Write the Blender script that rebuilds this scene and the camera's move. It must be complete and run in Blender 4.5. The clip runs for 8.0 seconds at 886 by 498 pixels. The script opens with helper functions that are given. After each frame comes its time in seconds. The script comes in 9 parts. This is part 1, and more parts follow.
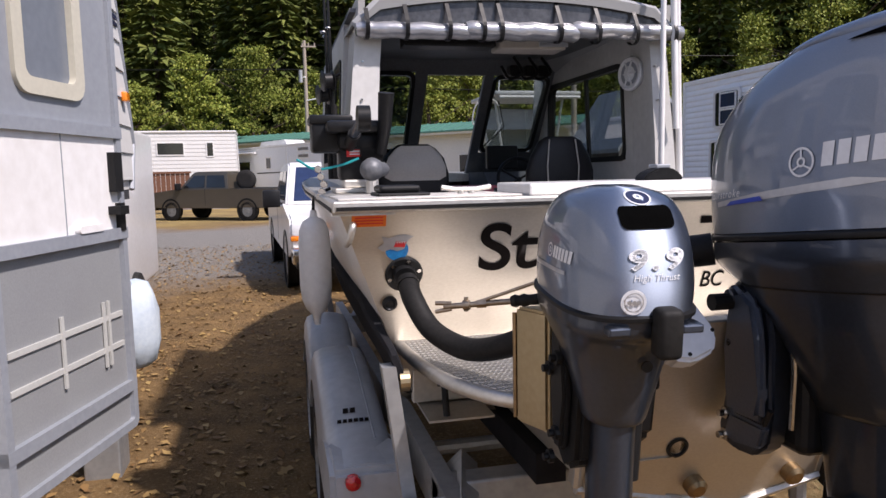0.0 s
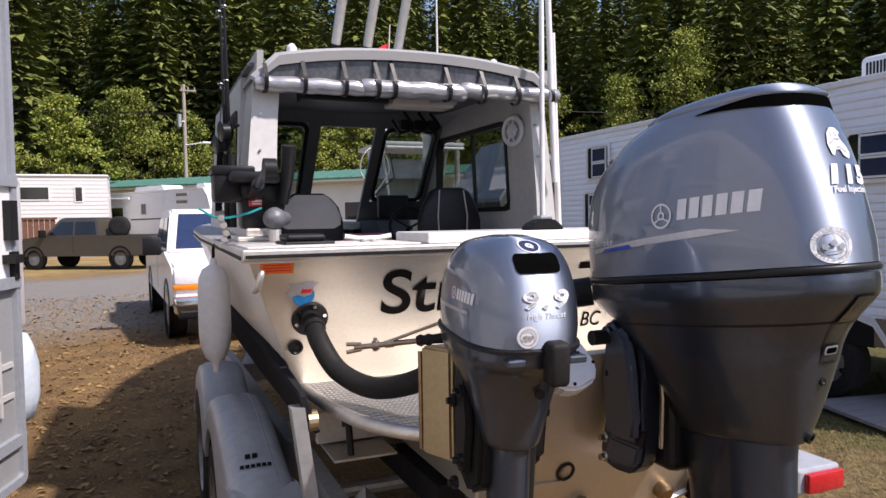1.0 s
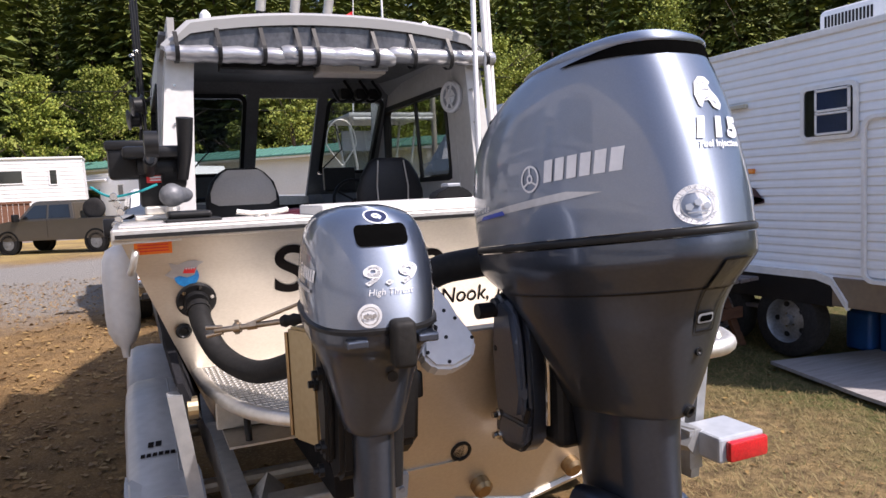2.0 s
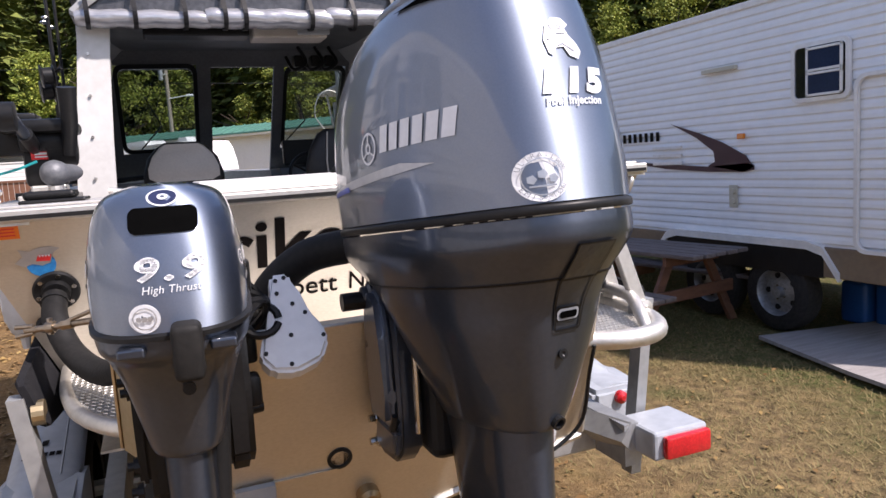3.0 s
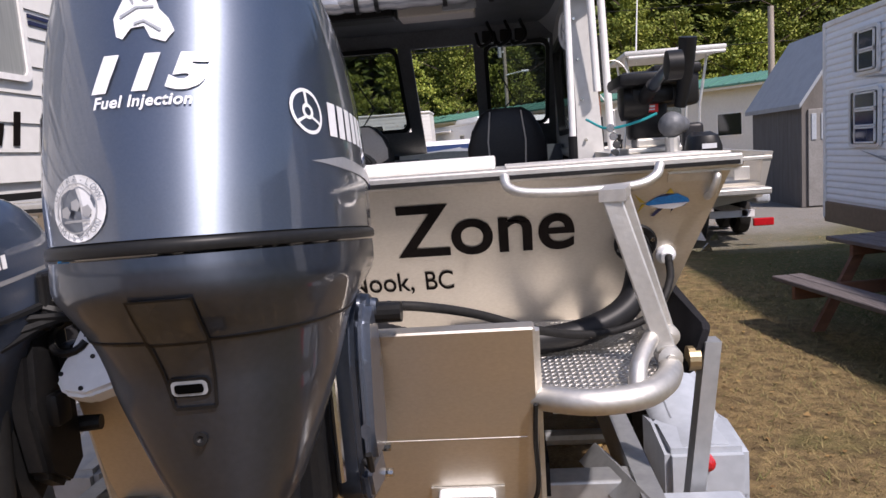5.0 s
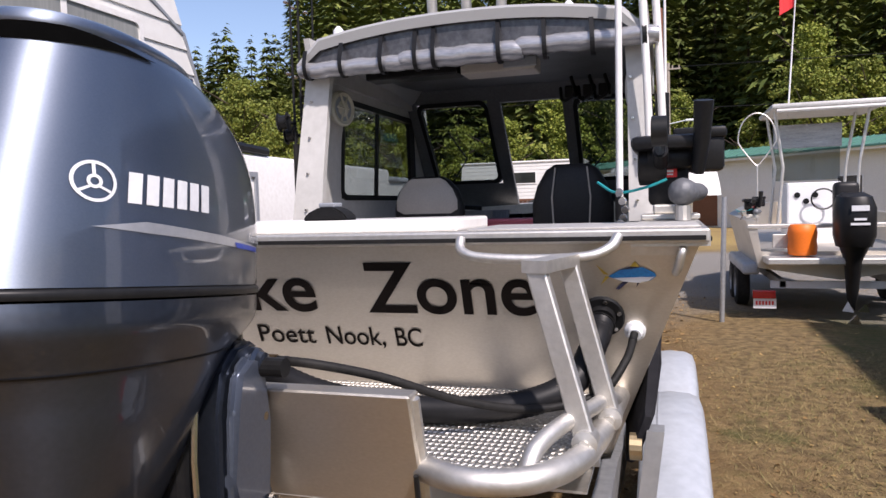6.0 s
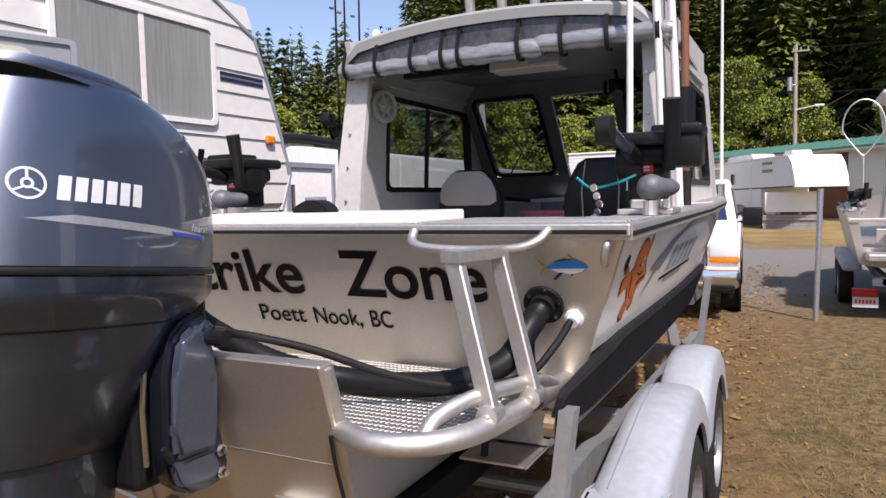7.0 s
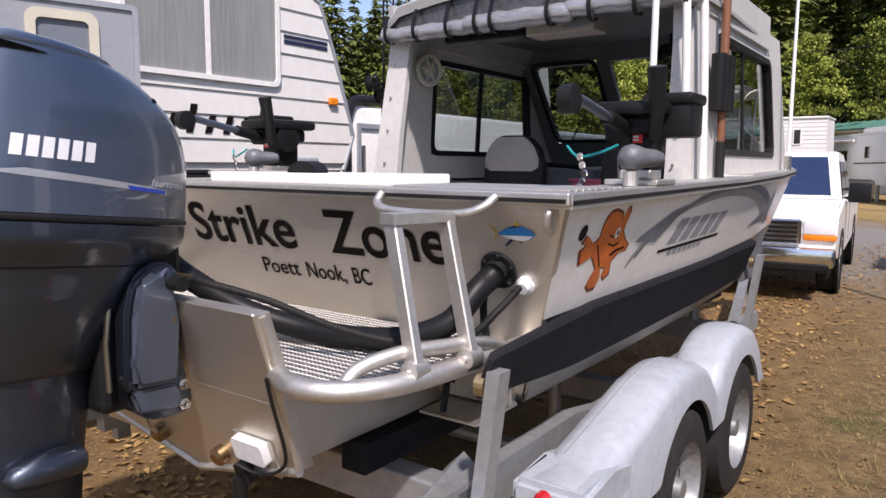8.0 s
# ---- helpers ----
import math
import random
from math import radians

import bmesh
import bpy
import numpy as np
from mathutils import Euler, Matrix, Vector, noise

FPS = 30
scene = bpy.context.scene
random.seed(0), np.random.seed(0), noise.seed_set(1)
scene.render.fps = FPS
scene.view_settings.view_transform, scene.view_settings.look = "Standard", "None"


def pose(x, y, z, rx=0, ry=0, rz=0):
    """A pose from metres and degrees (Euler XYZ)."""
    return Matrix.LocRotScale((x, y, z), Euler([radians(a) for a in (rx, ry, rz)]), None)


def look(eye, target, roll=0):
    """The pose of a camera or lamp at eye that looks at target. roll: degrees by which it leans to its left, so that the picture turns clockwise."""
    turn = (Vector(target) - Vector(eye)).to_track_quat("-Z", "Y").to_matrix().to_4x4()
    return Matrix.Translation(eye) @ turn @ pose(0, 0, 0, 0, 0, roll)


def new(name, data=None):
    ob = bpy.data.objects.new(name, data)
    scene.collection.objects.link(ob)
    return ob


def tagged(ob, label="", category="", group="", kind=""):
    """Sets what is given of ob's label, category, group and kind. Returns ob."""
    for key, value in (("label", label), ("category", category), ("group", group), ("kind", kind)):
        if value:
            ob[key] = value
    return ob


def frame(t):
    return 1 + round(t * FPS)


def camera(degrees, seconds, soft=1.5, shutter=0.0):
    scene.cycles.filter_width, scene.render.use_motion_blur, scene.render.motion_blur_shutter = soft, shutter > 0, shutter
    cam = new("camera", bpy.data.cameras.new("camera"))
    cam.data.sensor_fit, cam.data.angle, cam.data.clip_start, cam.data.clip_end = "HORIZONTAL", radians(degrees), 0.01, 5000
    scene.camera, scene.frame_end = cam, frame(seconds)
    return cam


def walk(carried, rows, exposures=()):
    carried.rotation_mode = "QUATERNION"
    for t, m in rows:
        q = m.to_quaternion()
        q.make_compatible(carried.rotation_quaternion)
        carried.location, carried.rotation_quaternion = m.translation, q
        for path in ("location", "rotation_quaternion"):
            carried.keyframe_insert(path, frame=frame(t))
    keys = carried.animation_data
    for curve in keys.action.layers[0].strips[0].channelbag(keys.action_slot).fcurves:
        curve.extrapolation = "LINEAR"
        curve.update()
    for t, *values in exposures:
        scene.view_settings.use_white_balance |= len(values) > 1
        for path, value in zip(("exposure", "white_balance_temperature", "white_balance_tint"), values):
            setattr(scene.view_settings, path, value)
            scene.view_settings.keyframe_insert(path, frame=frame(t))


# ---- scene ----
cam = camera(63.8, 8.0)
PATH = [
    (0, (-1.357, -2.232, 1.725), (-0.908, -0.295, 1.511), -1.2),
    (0.5, (-1.452, -2.305, 1.737), (-0.89, -0.388, 1.629), -1.3),
    (1, (-1.463, -2.374, 1.736), (-0.702, -0.527, 1.648), -0.9),
    (1.5, (-1.38, -2.395, 1.723), (-0.587, -0.563, 1.596), -3.1),
    (2, (-1.119, -2.375, 1.719), (-0.333, -0.543, 1.55), -2.7),
    (2.1, (-1.067, -2.385, 1.726), (-0.251, -0.569, 1.538), -2.7),
    (2.2, (-1.015, -2.369, 1.722), (-0.176, -0.564, 1.519), -3.0),
    (3.3, (-0.51, -2.272, 1.691), (0.108, -0.389, 1.425), -3.9),
    (3.5, (-0.386, -2.291, 1.685), (0.065, -0.361, 1.422), -2.2),
    (4, (-0.09, -2.289, 1.694), (0.177, -0.329, 1.395), -2.1),
    (4.5, (0.161, -2.157, 1.676), (0.319, -0.192, 1.339), 0.2),
    (4.7, (0.266, -2.121, 1.687), (0.267, -0.145, 1.379), -3.3),
    (5.8, (0.905, -1.977, 1.704), (0.39, -0.052, 1.538), 0.1),
    (6, (1.005, -1.969, 1.714), (0.403, -0.065, 1.597), -1.6),
    (6.5, (1.295, -1.992, 1.717), (0.477, -0.177, 1.528), 0.2),
    (7, (1.521, -1.974, 1.717), (0.625, -0.191, 1.579), -1.3),
    (7.5, (1.719, -1.875, 1.709), (0.766, -0.128, 1.511), -0.8),
    (8, (1.964, -1.801, 1.718), (0.807, -0.187, 1.481), 0.4),
]
walk(cam, [(t, look(eye, target, roll)) for t, eye, target, roll in PATH], [(0.0, 0.44, 6450, 21), (1.0, 0.60, 6500, 21), (2.0, 0.89, 6550, 21), (3.5, 0.75, 6550, 21), (4.5, 0.48, 6550, 21), (5.8, 0.54, 6500, 21), (8.0, 0.54, 6500, 21)])

# ---- light ----
SUN_AZ, SUN_EL = 138.0, 51.0
world = bpy.data.worlds.new("sky")
scene.world = world
world.use_nodes = True
wn = world.node_tree
sky = wn.nodes.new("ShaderNodeTexSky")
sky.sky_type = 'NISHITA'
sky.sun_disc = False
sky.sun_elevation, sky.sun_rotation = radians(SUN_EL), radians(SUN_AZ)
wn.links.new(sky.outputs[0], wn.nodes["Background"].inputs[0])
wn.nodes["Background"].inputs[1].default_value = 0.12
sun_data = bpy.data.lights.new("sun", 'SUN')
sun_data.energy, sun_data.angle, sun_data.color = 4.0, radians(2.0), (1.0, 0.95, 0.88)
to_sun = Vector((math.sin(radians(SUN_AZ)) * math.cos(radians(SUN_EL)), math.cos(radians(SUN_AZ)) * math.cos(radians(SUN_EL)), math.sin(radians(SUN_EL))))
sun = new("sun", sun_data)
sun.matrix_world = look(to_sun * 60, (0, 0, 0))


# ---- materials ----
def mat(name, col, rough=0.5, metal=0.0, col2=None, scale=6.0, fine=60.0, amount=0.35, bump=0.0, bscale=80.0,
        coat=0.0, aniso=None, vary=0.0, spec=0.5, flake=0.0):
    """A surface with colour variation at two scales, uneven gloss and fine relief."""
    m = bpy.data.materials.new(name)
    m.use_nodes = True
    nt = m.node_tree
    b = nt.nodes["Principled BSDF"]
    N, L = nt.nodes.new, nt.links.new
    tc = N("ShaderNodeTexCoord")
    geo = N("ShaderNodeNewGeometry")
    mp = N("ShaderNodeMapping")
    L(geo.outputs["Position"], mp.inputs[0])
    if aniso:
        mp.inputs["Scale"].default_value = aniso
    n1 = N("ShaderNodeTexNoise")
    n1.inputs["Scale"].default_value, n1.inputs["Detail"].default_value = scale, 5
    n2 = N("ShaderNodeTexNoise")
    n2.inputs["Scale"].default_value, n2.inputs["Detail"].default_value = fine, 3
    L(mp.outputs[0], n1.inputs[0])
    L(mp.outputs[0], n2.inputs[0])
    add = N("ShaderNodeMath")
    add.operation = 'ADD'
    L(n1.outputs[0], add.inputs[0])
    L(n2.outputs[0], add.inputs[1])
    ramp = N("ShaderNodeMapRange")
    ramp.inputs[1].default_value, ramp.inputs[2].default_value = 0.7, 1.3
    ramp.inputs[3].default_value, ramp.inputs[4].default_value = 0.0, 1.0
    L(add.outputs[0], ramp.inputs[0])
    c2 = col2 or tuple(c * (1 - amount) for c in col)
    mix = N("ShaderNodeMix")
    mix.data_type = 'RGBA'
    L(ramp.outputs[0], mix.inputs[0])
    mix.inputs[6].default_value, mix.inputs[7].default_value = (*col, 1), (*c2, 1)
    last = mix.outputs[2]
    if vary:
        oi = N("ShaderNodeObjectInfo")
        hv = N("ShaderNodeHueSaturation")
        mr = N("ShaderNodeMapRange")
        mr.inputs[3].default_value, mr.inputs[4].default_value = 1 - vary, 1 + vary
        L(oi.outputs["Random"], mr.inputs[0])
        L(mr.outputs[0], hv.inputs["Value"])
        L(last, hv.inputs["Color"])
        last = hv.outputs[0]
    L(last, b.inputs["Base Color"])
    rr = N("ShaderNodeMapRange")
    rr.inputs[3].default_value, rr.inputs[4].default_value = max(0.02, rough * 0.85), min(1, rough * 1.2)
    L(n1.outputs[0], rr.inputs[0])
    L(rr.outputs[0], b.inputs["Roughness"])
    b.inputs["Metallic"].default_value = metal
    b.inputs["Specular IOR Level"].default_value = spec
    if coat:
        b.inputs["Coat Weight"].default_value, b.inputs["Coat Roughness"].default_value = coat, 0.06
    if bump:
        nb = N("ShaderNodeTexNoise")
        nb.inputs["Scale"].default_value, nb.inputs["Detail"].default_value = bscale, 4
        L(mp.outputs[0], nb.inputs[0])
        bp = N("ShaderNodeBump")
        bp.inputs["Strength"].default_value, bp.inputs["Distance"].default_value = bump, 0.01
        L(nb.outputs[0], bp.inputs["Height"])
        L(bp.outputs[0], b.inputs["Normal"])
    if flake:
        # sprayed metal flakes spread the gloss up and down a wall
        b.inputs["Anisotropic"].default_value, b.inputs["Anisotropic Rotation"].default_value = flake, 0.25
    return m


def glass(name, tint=(0.75, 0.8, 0.8), rough=0.0):
    m = bpy.data.materials.new(name)
    m.use_nodes = True
    nt = m.node_tree
    nt.nodes.clear()
    N, L = nt.nodes.new, nt.links.new
    out, mix, tr, gl, lw, pw = N("ShaderNodeOutputMaterial"), N("ShaderNodeMixShader"), N("ShaderNodeBsdfTransparent"), N("ShaderNodeBsdfGlossy"), N("ShaderNodeLayerWeight"), N("ShaderNodeMath")
    tr.inputs[0].default_value = (*tint, 1)
    gl.inputs["Roughness"].default_value = rough
    pw.operation = 'POWER'
    pw.inputs[1].default_value = 3.0
    L(lw.outputs["Facing"], pw.inputs[0])
    sc = N("ShaderNodeMath")
    sc.operation = 'MULTIPLY_ADD'
    sc.inputs[1].default_value, sc.inputs[2].default_value = 0.6, 0.05
    L(pw.outputs[0], sc.inputs[0])
    L(sc.outputs[0], mix.inputs[0])
    L(tr.outputs[0], mix.inputs[1])
    L(gl.outputs[0], mix.inputs[2])
    L(mix.outputs[0], out.inputs[0])
    return m


def ground_material():
    m = bpy.data.materials.new("yard_ground")
    m.use_nodes = True
    nt = m.node_tree
    b = nt.nodes["Principled BSDF"]
    N, L = nt.nodes.new, nt.links.new
    geo = N("ShaderNodeNewGeometry")

    def tex(scale, detail=6, rough=0.6):
        n = N("ShaderNodeTexNoise")
        n.inputs["Scale"].default_value, n.inputs["Detail"].default_value, n.inputs["Roughness"].default_value = scale, detail, rough
        L(geo.outputs["Position"], n.inputs[0])
        return n.outputs[0]

    def rng(x, a, c, lo=0.0, hi=1.0):
        r = N("ShaderNodeMapRange")
        r.inputs[1].default_value, r.inputs[2].default_value, r.inputs[3].default_value, r.inputs[4].default_value = a, c, lo, hi
        L(x, r.inputs[0])
        return r.outputs[0]

    def mixc(f, a, c):
        x = N("ShaderNodeMix")
        x.data_type = 'RGBA'
        L(f, x.inputs[0])
        for s, v in ((x.inputs[6], a), (x.inputs[7], c)):
            if isinstance(v, tuple):
                s.default_value = (*v, 1)
            else:
                L(v, s)
        return x.outputs[2]

    sep = N("ShaderNodeSeparateXYZ")
    L(geo.outputs["Position"], sep.inputs[0])
    wob = N("ShaderNodeMath")
    wob.operation = 'MULTIPLY_ADD'
    L(tex(0.35, 4), wob.inputs[0])
    wob.inputs[1].default_value = 7.0
    L(sep.outputs[1], wob.inputs[2])
    dirt = mixc(rng(tex(2.2, 8), 0.35, 0.65), (0.27, 0.165, 0.068), (0.14, 0.085, 0.038))
    dirt = mixc(rng(tex(45, 4), 0.5, 0.75), dirt, (0.34, 0.24, 0.12))
    straw = mixc(rng(tex(9, 8), 0.38, 0.62), (0.29, 0.205, 0.095), (0.13, 0.09, 0.045))
    straw = mixc(rng(tex(0.9, 5), 0.56, 0.7), straw, (0.10, 0.10, 0.035))
    fx = N("ShaderNodeMath")
    fx.operation = 'MULTIPLY_ADD'
    L(tex(0.6, 4), fx.inputs[0])
    fx.inputs[1].default_value = 3.0
    L(sep.outputs[0], fx.inputs[2])
    base = mixc(rng(fx.outputs[0], 2.0, 3.2), dirt, straw)
    turf = mixc(rng(tex(14, 6), 0.4, 0.62), (0.085, 0.095, 0.028), (0.15, 0.12, 0.05))
    base = mixc(rng(fx.outputs[0], 4.2, 5.0), base, turf)
    gravel = mixc(rng(tex(60, 3), 0.4, 0.65), (0.30, 0.28, 0.25), (0.17, 0.16, 0.145))
    lane = N("ShaderNodeMath")
    lane.operation = 'MULTIPLY'
    L(rng(wob.outputs[0], 12.0, 15.0), lane.inputs[0])
    L(rng(wob.outputs[0], 25.0, 28.0, 1.0, 0.0), lane.inputs[1])
    base = mixc(lane.outputs[0], base, gravel)
    far = mixc(rng(tex(0.5, 5), 0.4, 0.6), (0.36, 0.26, 0.10), (0.24, 0.17, 0.08))
    base = mixc(rng(wob.outputs[0], 26.0, 30.0), base, far)
    L(base, b.inputs["Base Color"])
    b.inputs["Roughness"].default_value = 0.92
    b.inputs["Specular IOR Level"].default_value = 0.2
    bp = N("ShaderNodeBump")
    bp.inputs["Strength"].default_value, bp.inputs["Distance"].default_value = 0.8, 0.03
    h = N("ShaderNodeMath")
    h.operation = 'ADD'
    L(tex(28, 6), h.inputs[0])
    L(tex(140, 3), h.inputs[1])
    L(h.outputs[0], bp.inputs["Height"])
    L(bp.outputs[0], b.inputs["Normal"])
    return m


M_GROUND = ground_material()
M_ALU = mat("brushed_aluminium", (0.68, 0.635, 0.565), 0.48, 1.0, (0.60, 0.555, 0.485), 2.2, 90, aniso=(1.0, 1.0, 2.2), bump=0.025, bscale=140)
M_ALU_RAW = mat("welded_aluminium", (0.70, 0.675, 0.63), 0.52, 1.0, (0.57, 0.55, 0.51), 5.0, 50, bump=0.12, bscale=40)
M_ALU_GOLD = mat("oxidised_aluminium", (0.50, 0.40, 0.25), 0.46, 1.0, (0.43, 0.335, 0.195), 5.0, 60, bump=0.03)
M_TREAD = mat("tread_plate", (0.55, 0.53, 0.49), 0.48, 1.0, (0.43, 0.41, 0.375), 6, 50)
M_TREADBAR = mat("worn_tread_bars", (0.70, 0.68, 0.64), 0.42, 1.0, (0.56, 0.54, 0.50), 6, 50)
M_GALV = mat("galvanised_steel", (0.46, 0.47, 0.475), 0.55, 0.75, (0.34, 0.35, 0.36), 7, 30, bump=0.08, bscale=30)
M_WHITE = mat("white_paint", (0.84, 0.83, 0.81), 0.35, 0, (0.72, 0.70, 0.67), 1.5, 20, coat=0.3)
M_CABIN_OUT = mat("cabin_paint", (0.56, 0.55, 0.525), 0.4, 0.0, (0.47, 0.46, 0.435), 2, 25, bump=0.03)
M_ROOF_EDGE = mat("hardtop_paint", (0.33, 0.33, 0.325), 0.45, 0.0, (0.34, 0.34, 0.33), 2, 25, bump=0.03)
M_CABIN_IN = mat("cabin_lining", (0.13, 0.135, 0.145), 0.6, 0.0, (0.09, 0.095, 0.10), 4, 60, bump=0.05)
M_GREY_SPECK = mat("speckled_grey_lining", (0.26, 0.26, 0.27), 0.7, 0.0, (0.17, 0.17, 0.18), 20, 200)
M_COWL = mat("blue_grey_metallic_paint", (0.30, 0.345, 0.43), 0.53, 1.0, (0.265, 0.31, 0.39), 2, 300, coat=1.0, flake=0.87)
# the cowl's blue-grey again, darkened in colour for the shade on down-facing parts
M_MID = mat("shade_darkened_blue_grey", (0.066, 0.079, 0.106), 0.42, 0.9, (0.054, 0.066, 0.090), 3, 90, coat=0.6, flake=0.6)
M_BRACKET = mat("cast_bracket_paint", (0.105, 0.125, 0.165), 0.36, 0.6, (0.085, 0.102, 0.138), 4, 120, coat=0.6, bump=0.04)
M_BLACK = mat("black_plastic", (0.008, 0.008, 0.009), 0.4, 0, (0.014, 0.014, 0.014), 8, 90, spec=0.22)
# matt black painted on uncut surfaces for the shade inside openings
M_HOLE_SHADE = mat("painted_hole_shade", (0.003, 0.003, 0.003), 1.0, 0, amount=0.2, spec=0.0)
M_VALANCE = mat("smoky_clear_vinyl", (0.10, 0.10, 0.105), 0.25, 0.2, (0.05, 0.05, 0.055), 7, 40, bump=0.3, bscale=16)
M_RUBBER = mat("black_rubber", (0.009, 0.009, 0.009), 0.6, 0, (0.018, 0.017, 0.016), 6, 60, bump=0.1, spec=0.2)
M_CARPET = mat("black_carpet", (0.018, 0.018, 0.021), 1.0, 0, (0.030, 0.030, 0.033), 12, 300, bump=0.6, bscale=400, spec=0.03)
M_STEEL = mat("stainless_steel", (0.62, 0.60, 0.57), 0.22, 1.0, amount=0.2)
M_STEELROD = mat("tarnished_steel", (0.36, 0.31, 0.25), 0.38, 1.0, (0.24, 0.19, 0.14), 14, 60)
M_BRONZE = mat("bronze_fitting", (0.35, 0.24, 0.13), 0.4, 1.0, amount=0.3)
M_LETTER = mat("black_vinyl", (0.006, 0.0045, 0.004), 0.6, 0, (0.010, 0.007, 0.006), 10, 90, spec=0.08)
M_DECAL = mat("white_vinyl", (0.74, 0.75, 0.77), 0.35, 0.0, (0.66, 0.67, 0.69), 8, 80)
M_SILVERV = mat("silver_vinyl", (0.50, 0.51, 0.53), 0.3, 0.6, (0.42, 0.43, 0.46), 5, 60)
M_BLUEV = mat("blue_vinyl", (0.02, 0.06, 0.42), 0.3, 0.1, amount=0.2)
M_NAVY = mat("navy_stripe", (0.02, 0.025, 0.07), 0.4, 0, amount=0.2)
M_ORANGE = mat("orange_sticker", (0.90, 0.19, 0.01), 0.5, 0, amount=0.15)
M_RED = mat("red_lens", (0.55, 0.015, 0.02), 0.15, 0, (0.35, 0.01, 0.015), 30, 120, coat=0.6)
M_REDLABEL = mat("red_label", (0.75, 0.03, 0.03), 0.45, 0, amount=0.2)
M_AMBER = mat("amber_lens", (0.85, 0.24, 0.01), 0.2, 0, amount=0.2, coat=0.5)
M_PLASTIC_W = mat("white_plastic", (0.78, 0.79, 0.80), 0.4, 0, (0.68, 0.69, 0.70), 3, 40)
M_FENDER = mat("grey_white_plastic", (0.40, 0.43, 0.47), 0.36, 0, (0.31, 0.335, 0.37), 2.0, 25, bump=0.03)
M_SEAT = mat("black_vinyl_seat", (0.012, 0.011, 0.012), 0.42, 0, (0.02, 0.019, 0.019), 6, 80, bump=0.06, bscale=250, spec=0.3)
M_SEAT_G = mat("grey_vinyl_seat", (0.46, 0.42, 0.375), 0.5, 0, (0.40, 0.365, 0.325), 6, 80)
M_CANVAS = mat("clear_vinyl_roll", (0.46, 0.46, 0.47), 0.24, 0.5, (0.26, 0.265, 0.28), 9, 50, aniso=(0.4, 3, 3), bump=0.35, bscale=14)
M_GLASS = glass("window_glass", (0.62, 0.66, 0.66))
M_GLASS_D = mat("dark_window", (0.012, 0.014, 0.017), 0.06, 0, amount=0.3, spec=0.8)
M_RV = mat("white_ribbed_siding", (0.85, 0.86, 0.87), 0.40, 0, (0.79, 0.80, 0.81), 0.8, 12)
M_RV2 = mat("cream_white_siding", (0.72, 0.71, 0.68), 0.42, 0, (0.64, 0.63, 0.60), 0.8, 12)
M_RVTAN = mat("tan_skirt", (0.22, 0.16, 0.10), 0.6, 0, (0.17, 0.12, 0.08), 2, 20)
M_MAROON = mat("maroon_stripe", (0.05, 0.015, 0.025), 0.4, 0, amount=0.2)
M_GREYTRIM = mat("grey_trim", (0.33, 0.35, 0.38), 0.5, 0.2, (0.27, 0.29, 0.32), 4, 50)
M_SCREEN = mat("grey_screen_panel", (0.29, 0.30, 0.30), 0.6, 0.1, (0.245, 0.25, 0.255), 3, 150, bump=0.1, bscale=500)
M_CREAM = mat("cream_frame", (0.55, 0.52, 0.42), 0.5, 0, amount=0.12)
M_HULLBOT = mat("dull_hull_aluminium", (0.36, 0.345, 0.325), 0.5, 1.0, (0.25, 0.24, 0.225), 4, 60, aniso=(4, 1, 4), bump=0.06)
M_WOODW = mat("weathered_wood", (0.165, 0.14, 0.135), 0.75, 0, (0.075, 0.06, 0.056), 4, 60, aniso=(14, 1.2, 14), vary=0.2, bump=0.3, bscale=60)
M_WOODR = mat("red_brown_wood", (0.20, 0.085, 0.045), 0.7, 0, (0.10, 0.045, 0.026), 3, 50, aniso=(1, 6, 6), bump=0.2)
M_PLY = mat("grey_plywood", (0.33, 0.31, 0.30), 0.85, 0, (0.23, 0.21, 0.20), 3, 40, aniso=(1, 8, 1), bump=0.2)
M_ROOFG = mat("green_metal_roof", (0.10, 0.25, 0.19), 0.5, 0.2, (0.08, 0.20, 0.155), 0.4, 8)
M_POLE = mat("grey_pole_wood", (0.38, 0.33, 0.27), 0.85, 0, (0.26, 0.22, 0.18), 3, 30, aniso=(6, 6, 0.6))
M_BROWNTRUCK = mat("bronze_brown_paint", (0.115, 0.095, 0.072), 0.35, 0.4, (0.095, 0.08, 0.06), 1.5, 40, coat=0.5)
M_TYRE = mat("tyre_rubber", (0.015, 0.015, 0.015), 0.85, 0, (0.035, 0.032, 0.03), 5, 40, bump=0.1, spec=0.2)
M_RIM = mat("painted_steel_rim", (0.36, 0.37, 0.38), 0.45, 0.6, (0.22, 0.22, 0.22), 9, 40)
M_CHROME = mat("chrome", (0.75, 0.75, 0.75), 0.12, 1.0, amount=0.1)
M_BLUEBOX = mat("blue_plastic", (0.015, 0.09, 0.30), 0.45, 0, amount=0.25)
M_BARK = mat("bark", (0.085, 0.06, 0.045), 0.95, 0, (0.05, 0.036, 0.028), 3, 20, bump=0.4, bscale=12)
M_HOSE = mat("corrugated_hose", (0.007, 0.007, 0.008), 0.45, 0, (0.012, 0.012, 0.013), 4, 30, spec=0.25)
M_ROPE_T = mat("teal_line", (0.0, 0.28, 0.30), 0.7, 0, amount=0.2)
M_LEAD = mat("grey_lead", (0.17, 0.175, 0.185), 0.5, 0.3, (0.11, 0.115, 0.125), 12, 60, bump=0.2)
M_PINK = mat("pink_plastic", (0.68, 0.16, 0.22), 0.45, 0, amount=0.15)
